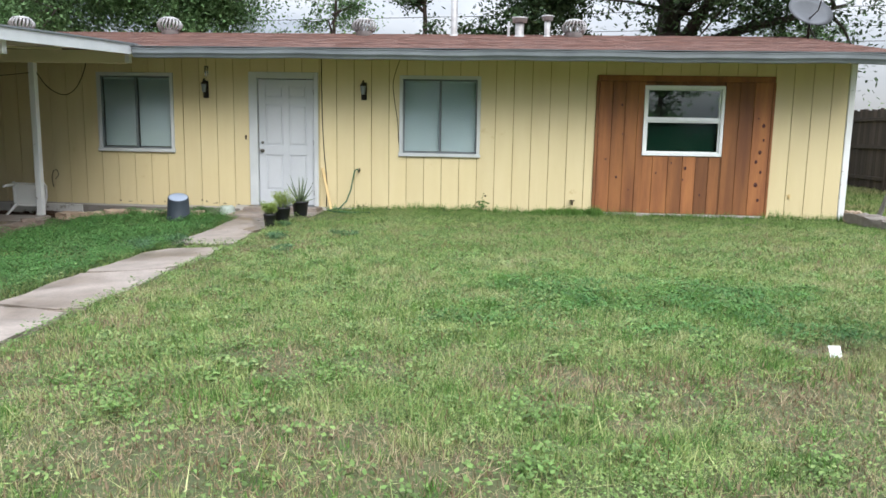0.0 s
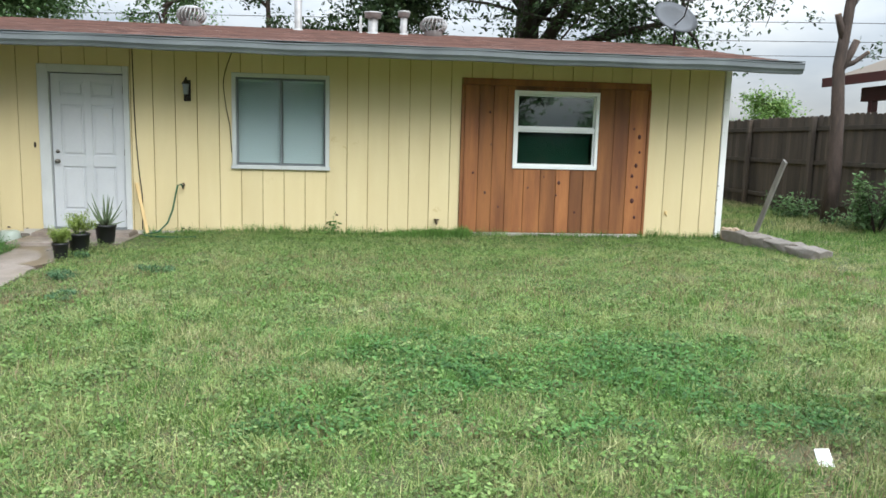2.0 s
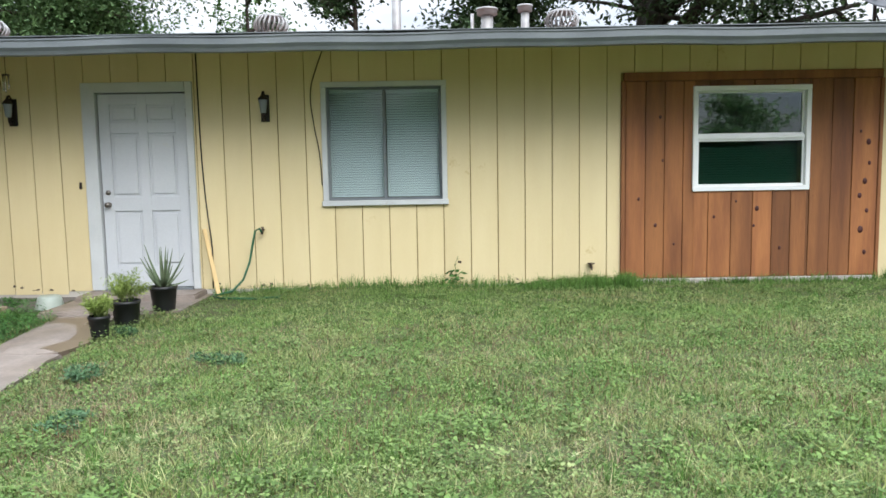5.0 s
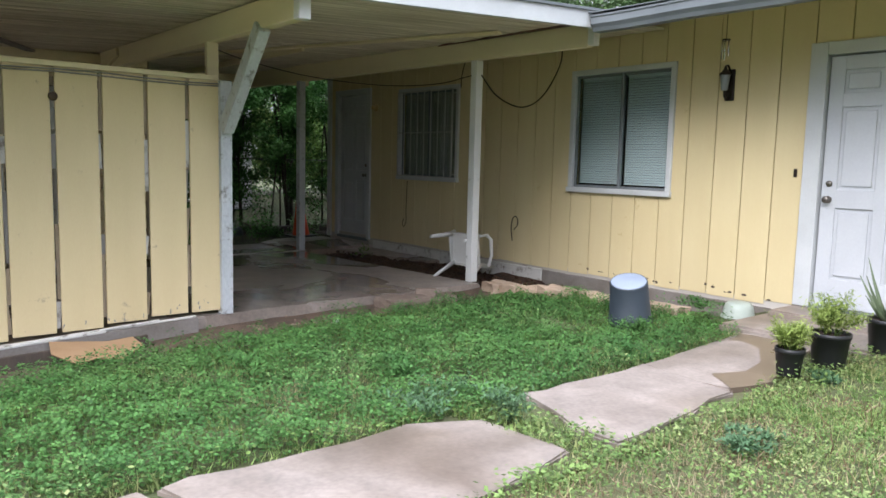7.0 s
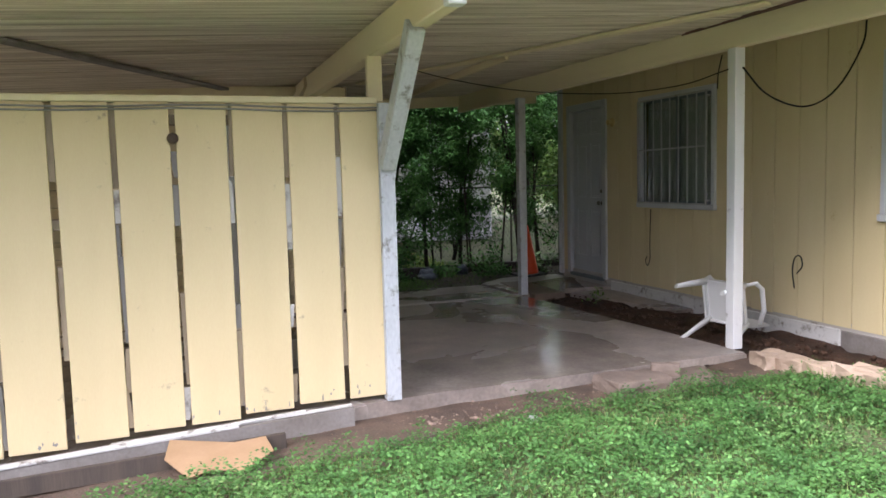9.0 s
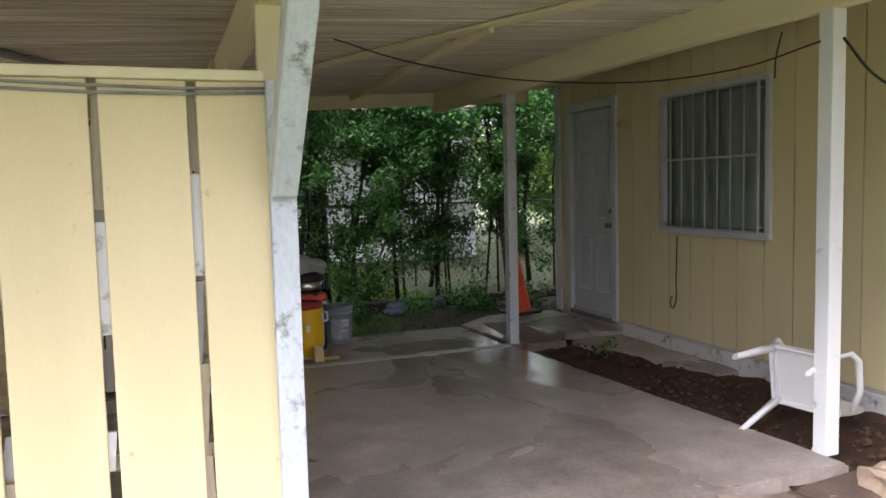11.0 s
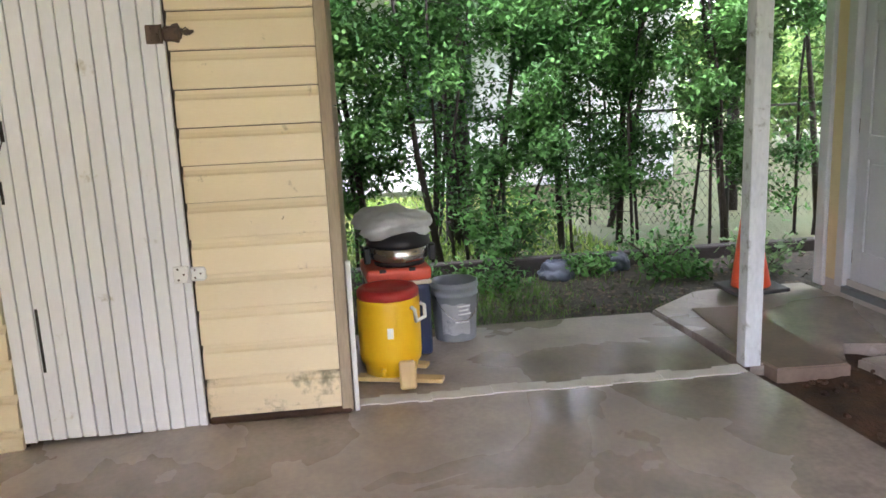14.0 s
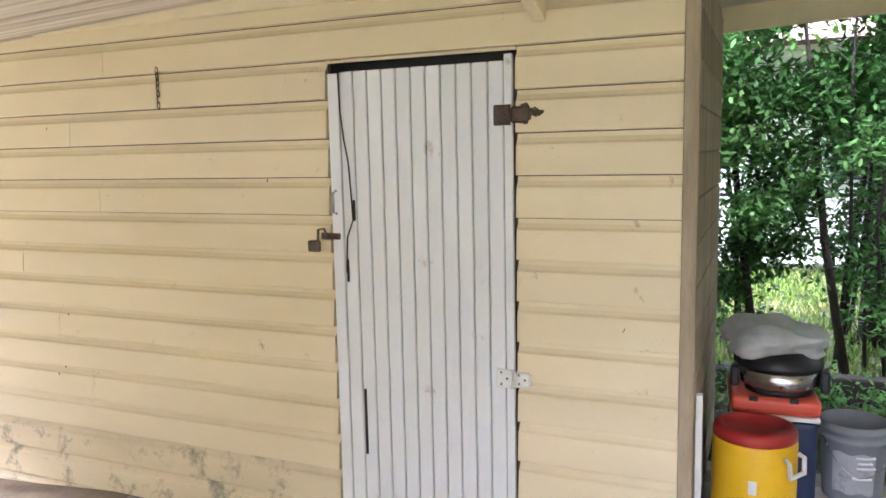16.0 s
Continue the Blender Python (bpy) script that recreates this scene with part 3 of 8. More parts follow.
def build_ground():
    xs = np.concatenate([np.linspace(-400, -22, 12), np.arange(-20, 16.01, 0.25), np.linspace(18, 400, 12)])
    ys = np.concatenate([np.linspace(-400, -12, 12), np.arange(-10, 24.01, 0.25), np.linspace(26, 600, 12)])
    gx, gy = np.meshgrid(xs, ys, indexing="ij")
    gz = ground_z(gx, gy)
    covered = (gx < -6.75) & (gx > -11.6) & (gy > 2.3) & (gy < 13.8)
    gz = np.where(covered, np.minimum(gz, -0.25) - 0.06, gz)
    bed = (gx < -4.4) & (gx > -11.6) & (gy > 12.8) & (gy < 13.8)
    gz = np.where(bed, np.minimum(gz, SLAB_Z - 0.13), gz)
    house = (gx > -11.6) & (gx < 5.4) & (gy > 13.75) & (gy < 20.8)
    gz = np.where(house, -0.30, gz)
    verts = np.stack([gx, gy, gz], -1).reshape(-1, 3)
    nx, ny = len(xs), len(ys)
    i, j = np.meshgrid(np.arange(nx - 1), np.arange(ny - 1), indexing="ij")
    a = (i * ny + j).ravel()
    faces = np.stack([a, a + ny, a + ny + 1, a + 1], 1)
    tagged(array_mesh("ground", verts, faces, M_SOIL), "bare lawn soil with thin grass and dry patches", "ground", kind="structure")


build_ground()


def poly_slab(name, pts, z0, z1, mat, parent=None, bevel=0.012, label="", kind="", jitter=0.0):
    """A flat slab with a polygon outline. pts run anticlockwise; z1 may be a function of (x, y)."""
    bm = bmesh.new()
    top = [bm.verts.new((x, y, z1(x, y) if callable(z1) else z1)) for x, y in pts]
    bot = [bm.verts.new((x, y, z0)) for x, y in pts]
    f = bm.faces.new(top)
    bm.faces.new(bot[::-1])
    n = len(pts)
    for i in range(n):
        bm.faces.new((top[i], bot[i], bot[(i + 1) % n], top[(i + 1) % n]))
    if bevel:
        bmesh.ops.bevel(bm, geom=list(f.edges), offset=bevel, segments=2, affect="EDGES")
    return part(name, bm, mat, parent, label, kind)


walkway = thing("walkway", "worn grey-pink concrete garden walk in cracked slabs", "walkway", kind="structure")
rng0 = random.Random(4)


def ragged(pts, amount=0.04, step=0.16):
    """Breaks the sides of an outline into short uneven pieces."""
    out = []
    n = len(pts)
    for i in range(n):
        a, b = Vector(pts[i]), Vector(pts[(i + 1) % n])
        k = max(1, int((b - a).length / step))
        for s in range(k):
            p = a.lerp(b, s / k)
            out.append((p.x + rng0.uniform(-amount, amount), p.y + rng0.uniform(-amount, amount)))
    return out


def walk_top(x, y):
    return float(ground_z(x, y)) + 0.03


for outline in ([(-3.02, 4.3), (-3.02, 6.55), (-3.78, 6.75), (-3.85, 4.3)],
                [(-2.98, 6.6), (-2.94, 8.3), (-3.80, 8.12), (-3.78, 6.8)],
                [(-2.95, 8.34), (-2.94, 8.8), (-3.06, 9.68), (-3.70, 9.72), (-3.84, 9.35), (-3.82, 8.15)],
                [(-3.02, 9.92), (-3.14, 11.15), (-3.82, 11.27), (-3.86, 10.2)],
                [(-3.16, 11.18), (-3.3, 12.5), (-3.92, 12.55), (-3.84, 11.3)]):
    poly_slab("walk_slab", ragged(outline), -0.3, walk_top, M_WALK, walkway)
poly_slab("stoop", [(-4.1, 12.6), (-2.72, 12.6), (-2.72, WALL + 0.1), (-4.1, WALL + 0.1)], -0.3, -0.035, M_WALK, walkway, 0.02)
poly_slab("door_step", [(-4.02, 13.2), (-2.80, 13.2), (-2.80, WALL + 0.1), (-4.02, WALL + 0.1)], -0.2, 0.02, M_WALK, walkway, 0.015)

poly_slab("wet_patch", ragged([(-3.20, 11.22), (-3.10, 11.5), (-3.36, 12.48), (-3.86, 12.5), (-3.82, 12.1), (-3.74, 11.72), (-3.5, 11.62), (-3.42, 11.4)], 0.03, 0.12), -0.2, lambda x, y: walk_top(x, y) + 0.004, M_WETWALK, walkway, 0.0, "dark wet patch on the walk")

carport_floor = thing("carport_floor", "damp brown-grey concrete carport slab with shiny wet patches", "floor", kind="structure")
SLAB = SLAB_Z
poly_slab("main_slab", ragged([(-10.36, 9.45), (-6.79, 9.45), (-6.86, 10.1), (-6.92, 12.60), (-10.36, 12.32)], 0.008, 0.3), -0.4, SLAB, M_SLAB, carport_floor)
bm = bmesh.new()
for v in bm_box(bm, -10.36, -6.80, 2.6, 9.47, -0.4, SLAB):
    v.co.z -= 0.055 * max(0.0, 9.44 - v.co.y) + 0.003
part("drive_slab", bm, M_SLAB, carport_floor)
poly_slab("rear_slab", ragged([(-11.55, 10.2), (-10.37, 10.2), (-10.37, 12.30), (-11.55, 12.25)], 0.006, 0.4), -0.4, SLAB - 0.012, M_SLAB, carport_floor)
poly_slab("door_slab", ragged([(-11.95, 12.75), (-11.56, 12.27), (-10.42, 12.36), (-10.36, 12.88), (-10.62, 13.02), (-10.45, WALL), (-11.95, WALL)], 0.01, 0.4), -0.4, SLAB + 0.006, M_SLAB, carport_floor)
poly_slab("wall_strip", ragged([(-10.45, 13.02), (-8.8, 13.32), (-8.8, 13.56), (-10.45, 13.56)], 0.02, 0.2), -0.4, SLAB - 0.022, M_SLAB, carport_floor)
paving = thing("paving_slab", "flat brown paving slab beside the back post", "paving slab")
poly_slab("slab", ragged([(-11.48, 12.50), (-10.52, 12.43), (-10.30, 12.44), (-10.29, 12.84), (-11.46, 12.86)], 0.008, 0.3), SLAB - 0.09, SLAB + 0.014, M_MAT, paving, 0.008)
bmj = bmesh.new()
rj = random.Random(31)
yj = 10.24
while yj < 12.3:
    dj = min(rj.uniform(0.06, 0.16), 12.3 - yj)
    bm_box(bmj, -10.40 - rj.uniform(0, 0.05), -10.335 + rj.uniform(0, 0.03), yj, yj + dj, SLAB - 0.02, SLAB + 0.003 + rj.uniform(0, 0.003))
    yj += dj
part("pale_joint", bmj, M_CEMENT, carport_floor, "pale cement joint between the slabs")


def dirt_bed():
    """The open strip of dark soil between the carport slab and the house wall."""
    xs, ys = np.arange(-10.9, -4.4, 0.06), np.arange(12.2, 13.66, 0.06)
    gx, gy = np.meshgrid(xs, ys, indexing="ij")
    gz = SLAB - 0.065 + 0.05 * (value_noise(gx, gy, 4, 9) - 0.5) + 0.03 * (value_noise(gx, gy, 11, 8) - 0.5)
    gz = gz + 0.012 * ramp01((gy - 13.1) / 0.5) * (gx < -8.8)
    gz = np.where(gx > -6.9, gz - 0.02, gz)
    ny = len(ys)
    i, j = np.meshgrid(np.arange(len(xs) - 1), np.arange(ny - 1), indexing="ij")
    a = (i * ny + j).ravel()
    ob = array_mesh("dirt_bed", np.stack([gx, gy, gz], -1).reshape(-1, 3), np.stack([a, a + ny, a + ny + 1, a + 1], 1), M_DIRT)
    tagged(ob, "dark damp soil bed between slab and house wall", "soil", kind="structure")


dirt_bed()


# ------------------------------------------------------------------ house
house = thing("house", "single-storey yellow board-sided house with a red-brown shingle roof", "house", kind="structure")
X_W, X_E = -11.75, 5.48
TOP = 2.62
OPENINGS = [(-1.50, -0.23, 0.90, 2.15), (-6.58, -5.31, 0.89, 2.15), (-9.80, -8.53, 0.92, 2.14),
            (-3.90, -2.90, -0.2, 2.12), (-11.48, -10.60, -0.2, 2.16), (1.66, 4.31, -0.2, 2.19)]


def clip_columns(x0, x1, z0, z1, openings):
    """The rectangles that are left of a board once the openings are cut out."""
    cuts = sorted({x0, x1, *[c for o in openings for c in o[:2] if x0 < c < x1]})
    out = []
    for a, b in zip(cuts, cuts[1:]):
        spans = [(z0, z1)]
        for o in openings:
            if o[0] < (a + b) / 2 < o[1]:
                spans = [s for p, q in spans for s in ((p, min(q, o[2])), (max(p, o[3]), q)) if s[1] - s[0] > 0.01]
        out += [(a, b, p, q) for p, q in spans]
    return out


# wall core behind the boards, with the openings cut through; its darker yellow paints the groove shade
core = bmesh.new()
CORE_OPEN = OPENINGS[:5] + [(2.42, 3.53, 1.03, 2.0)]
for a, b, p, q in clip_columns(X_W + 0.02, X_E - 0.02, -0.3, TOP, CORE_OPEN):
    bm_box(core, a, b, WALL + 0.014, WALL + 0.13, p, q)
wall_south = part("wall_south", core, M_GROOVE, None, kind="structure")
tagged(wall_south, "yellow vertical board siding on the house front", "wall", kind="structure")
for nm, x0, x1, y0, y1 in (("wall_east", X_E - 0.15, X_E - 0.02, WALL + 0.13, 20.8), ("wall_west", X_W + 0.02, X_W + 0.15, WALL + 0.13, 20.8),
                           ("wall_north", X_W + 0.02, X_E - 0.02, 20.8, 20.93)):
    tagged(box_part(nm, x0, x1, y0, y1, -0.3, TOP, M_SIDING), "plain yellow house wall", "wall", kind="structure")
tagged(box_part("foundation", X_W + 0.03, X_E - 0.01, WALL + 0.004, WALL + 0.012, -0.35, 0.02, M_PALE), "pale concrete foundation strip under the siding", "foundation", kind="structure")
tagged(box_part("house_floor", X_W + 0.16, X_E - 0.16, WALL + 0.14, 20.79, -0.2, -0.1, M_INTERIOR), "plain house floor", "floor", kind="structure")
for nm, x in (("partition_wall", -7.6), ("partition_wall", -3.95), ("partition_wall", -2.3), ("partition_wall", 0.8)):
    tagged(box_part(nm, x, x + 0.1, WALL + 0.14, 20.79, -0.1, TOP - 0.2, M_INTERIOR), "plain interior wall", "wall", kind="structure")
tagged(box_part("inner_wall", X_W + 0.16, X_E - 0.16, 16.6, 16.7, -0.1, TOP - 0.2, M_INTERIOR), "plain interior wall", "wall", kind="structure")
tagged(box_part("house_ceiling", X_W + 0.16, X_E - 0.16, WALL + 0.14, 20.79, TOP - 0.2, TOP - 0.1, M_INTERIOR), "plain house ceiling", "ceiling", kind="structure")

# concrete plinth below the cedar infill and along the back bed
tagged(box_part("plinth", 1.66, 4.31, WALL - 0.03, WALL + 0.002, -0.2, 0.05, M_PALE, bevel=0.01), "pale concrete plinth under the cedar boards", "plinth", kind="structure")
# this stretch's darker colour takes in both brown soil and shadow at the wall
tagged(box_part("base_trim", -6.948, -4.2, WALL - 0.016, WALL + 0.003, -0.3, -0.045, M_BLOCK, bevel=0.008), "grey-brown footing along the wall, darkened for soil and shadow", "trim", kind="structure")
tagged(box_part("base_trim", -10.45, -6.95, WALL - 0.022, WALL + 0.003, -0.3, -0.04, M_CHIPPED, bevel=0.008), "chipped white painted footing along the wall", "trim", kind="structure")

# corner boards
tagged(box_part("trim", X_E - 0.035, X_E + 0.06, WALL - 0.02, WALL + 0.12, 0.0, 2.43, M_WHITE, bevel=0.006), "white corner board at the house end", "trim", kind="structure")
tagged(box_part("trim", X_W - 0.04, X_W + 0.06, WALL - 0.03, WALL + 0.1, -0.08, 2.5, M_TRIM, bevel=0.006), "grey-white corner board beside the back door", "trim", kind="structure")

# roof: two slopes, with the eave 1.1 m in front of the wall
EAVE_Y, EAVE_Z, RIDGE_Y, RIDGE_Z = 12.52, 2.455, 17.2, 3.26
roof_west = -12.3
bmr = bmesh.new()
for x0, x1 in ((roof_west, 5.90),):
    prof = [(EAVE_Y, EAVE_Z), (RIDGE_Y, RIDGE_Z), (2 * RIDGE_Y - EAVE_Y, EAVE_Z), (2 * RIDGE_Y - EAVE_Y, EAVE_Z - 0.04), (RIDGE_Y, RIDGE_Z - 0.10), (EAVE_Y, EAVE_Z - 0.04)]
    va = [bmr.verts.new((x0, y, z)) for y, z in prof]
    vb = [bmr.verts.new((x1, y, z)) for y, z in prof]
    bmr.faces.new(va)
    bmr.faces.new(vb[::-1])
    for i in range(6):
        bmr.faces.new((va[i], vb[i], vb[(i + 1) % 6], va[(i + 1) % 6]))
roof = part("roof", bmr, M_SHINGLE, house, "red-brown asphalt shingle roof")
bms = bmesh.new()
for v in bm_box(bms, -5.40, 5.82, EAVE_Y + 0.04, WALL - 0.004, 2.39, 2.404):
    v.co.z += 0.172 * (v.co.y - EAVE_Y - 0.04)
tagged(part("soffit", bms, M_BEAM, None, kind="structure"), "yellowish painted eave soffit boards", "soffit", kind="structure")
bmg = bmesh.new()
vs = [bmg.verts.new((5.86, y, z)) for y, z in ((EAVE_Y, 2.35), (EAVE_Y, 2.44), (RIDGE_Y, 3.2), (2 * RIDGE_Y - EAVE_Y, 2.44), (2 * RIDGE_Y - EAVE_Y, 2.35), (RIDGE_Y, 3.09))]
ws = [bmg.verts.new((5.895, v.co.y, v.co.z)) for v in vs]
bmg.faces.new(vs)
bmg.faces.new(ws[::-1])
for i in range(6):
    bmg.faces.new((vs[i], ws[i], ws[(i + 1) % 6], vs[(i + 1) % 6]))
part("rake_board", bmg, M_TRIM, house)
gable = bmesh.new()
gv = [gable.verts.new((X_E - 0.06, y, z)) for y, z in ((WALL, 2.4), (20.8, 2.4), (20.8, 2.6), (RIDGE_Y, 3.1), (WALL, 2.6))]
gw = [gable.verts.new((X_E - 0.16, v.co.y, v.co.z)) for v in gv]
gable.faces.new(gv)
gable.faces.new(gw[::-1])
for i in range(5):
    gable.faces.new((gv[i], gw[i], gw[(i + 1) % 5], gv[(i + 1) % 5]))
part("gable", gable, M_SIDING, house)


def gutter(x0, x1):
    """A formed metal gutter with a rolled lip, slightly wavy along its length."""
    prof = [(0.0, 0.0), (-0.085, 0.0), (-0.10, 0.03), (-0.125, 0.06), (-0.125, 0.115), (-0.135, 0.12), (-0.135, 0.135), (-0.115, 0.135), (-0.112, 0.065), (-0.09, 0.04), (-0.08, 0.012), (-0.006, 0.012), (-0.006, 0.14), (0.0, 0.14)]
    bm = bmesh.new()
    n = 46
    rings = []
    for i in range(n + 1):
        x = x0 + (x1 - x0) * i / n
        dz = 0.005 * math.sin(x * 1.7) + 0.005 * math.sin(x * 4.1 + 1)
        dy = 0.006 * math.sin(x * 2.3 + 0.5)
        rings.append([bm.verts.new((x, EAVE_Y + 0.012 + y + dy, 2.315 + z + dz)) for y, z in prof])
    k = len(prof)
    for a, b in zip(rings, rings[1:]):
        for i in range(k):
            bm.faces.new((a[i], a[(i + 1) % k], b[(i + 1) % k], b[i]))
    bm.faces.new(rings[0])
    bm.faces.new(rings[-1][::-1])
    return bm


part("gutter", gutter(-5.38, 5.93), M_GUTTER, house, "bent grey metal gutter along the eave")
box_part("fascia_board", -5.4, 5.87, EAVE_Y + 0.015, EAVE_Y + 0.035, 2.33, 2.44, M_TRIM, house)
box_part("drip_edge", -5.4, 5.92, EAVE_Y - 0.13, EAVE_Y + 0.02, 2.461, 2.468, M_GUTTER, house)


# ------------------------------------------------------------------ windows and doors
def window_slider(name, x0, x1, z0, z1, label, blinds):
    """A two-pane sliding window in a flat painted casing."""
    w = thing(name, label, "window", kind="structure")
    cw = 0.055
    y0 = WALL - 0.028
    for a, b, p, q, nm in ((x0, x1, z1 - cw, z1, "head_casing"), (x0 + 0.001, x0 + cw, z0 + cw, z1 - cw, "side_casing"),
                           (x1 - cw, x1 - 0.001, z0 + cw, z1 - cw, "side_casing")):
        box_part(nm, a, b, y0, WALL + 0.03, p, q, M_TRIM, w, 0.004)
    box_part("window_sill", x0 - 0.01, x1 + 0.01, y0 - 0.02, WALL + 0.03, z0, z0 + cw, M_TRIM, w, 0.006)
    a, b, p, q = x0 + cw, x1 - cw, z0 + cw, z1 - cw
    mid = (a + b) / 2
    for u, v, yy in ((a, mid + 0.015, WALL + 0.012), (mid - 0.015, b, WALL + 0.034)):
        fr = bmesh.new()
        t = 0.028
        bm_box(fr, u, v, yy, yy + 0.02, p, p + t)
        bm_box(fr, u, v, yy, yy + 0.02, q - t, q)
        bm_box(fr, u, u + t, yy, yy + 0.02, p + t, q - t)
        bm_box(fr, v - t, v, yy, yy + 0.02, p + t, q - t)
        sash = part("window_frame", fr, M_GUTTER, w, "thin grey metal sash")
        g = box_part("pane", u + t, v - t, yy + 0.007, yy + 0.012, p + t, q - t, M_WINDOWGLASS, sash)
        g.visible_shadow = False
    if blinds == "slats":
        sm = bmesh.new()
        bm_box(sm, -(mid - a) / 2 + 0.02, (mid - a) / 2 - 0.02, -0.0015, 0.0015, -0.013, 0.013)
        me = finish("slat", sm, M_BLIND)
        for c in ((a + mid) / 2, (mid + b) / 2):
            bl = box_part("blind", c - (mid - a) / 2 + 0.015, c + (mid - a) / 2 - 0.015, WALL + 0.075, WALL + 0.11, q - 0.05, q - 0.01, M_BLIND, w, 0.004, "closed white horizontal blind")
            n = int((q - p - 0.07) / 0.0262)
            for i in range(n):
                s = new("slat", me)
                s.parent = bl
                s.matrix_basis = Matrix.Translation((c, WALL + 0.09, q - 0.06 - i * 0.0262)) @ Matrix.Rotation(radians(-33), 4, "X")
    else:
        cu = bmesh.new()
        n = 60
        row = []
        for i in range(n + 1):
            x = a + (b - a) * i / n
            y = WALL + 0.075 + 0.007 * math.sin(i * 0.9)
            row.append((cu.verts.new((x, y, p)), cu.verts.new((x, y, q))))
        for (l0, l1), (r0, r1) in zip(row, row[1:]):
            cu.faces.new((l0, r0, r1, l1)).smooth = True
        part("curtain", cu, M_CURTAIN, w, "grey folded curtain drawn closed")
    return w


window_slider("window_1", -1.52, -0.21, 0.88, 2.17, "two-pane sliding window with closed white blinds", "slats")
window_slider("window_2", -6.60, -5.29, 0.87, 2.17, "two-pane sliding window with closed white blinds", "slats")
wbars = window_slider("window_3", -9.83, -8.50, 0.90, 2.16, "window with drawn grey curtain behind burglar bars", "curtain")

# burglar bars in front of the back window
bars = thing("window_guard", "grey-white painted burglar bars over the back window", "window bars")
gx0, gx1, gz0, gz1, gy = -9.76, -8.57, 0.96, 2.10, WALL - 0.075
for nm, a, b in (("frame_bar", (gx0, gy, gz0), (gx1, gy, gz0)), ("frame_bar", (gx0, gy, gz1), (gx1, gy, gz1)),
                 ("frame_bar", (gx0, gy, gz0), (gx0, gy, gz1)), ("frame_bar", (gx1, gy, gz0), (gx1, gy, gz1)),
                 ("cross_bar", (gx0, gy, 1.55), (gx1, gy, 1.55))):
    bm = bmesh.new()
    bm_bar(bm, a, b, 0.016, 0.016, 0, (0, 1, 0) if a[0] == b[0] else (0, 0, 1))
    part(nm, bm, M_BARS, bars)
for i in range(1, 8):
    bm = bmesh.new()
    x = gx0 + (gx1 - gx0) * i / 8
    bm_tube(bm, [(x, gy, gz0), (x, gy, gz1)], 0.0065, 6)
    part("bar", bm, M_BARS, bars)
for x in (gx0, gx1):
    for z in (1.0, 2.05):
        bm = bmesh.new()
        bm_tube(bm, [(x, gy, z), (x, WALL - 0.025, z)], 0.009, 6)
        part("bracket", bm, M_BARS, bars)


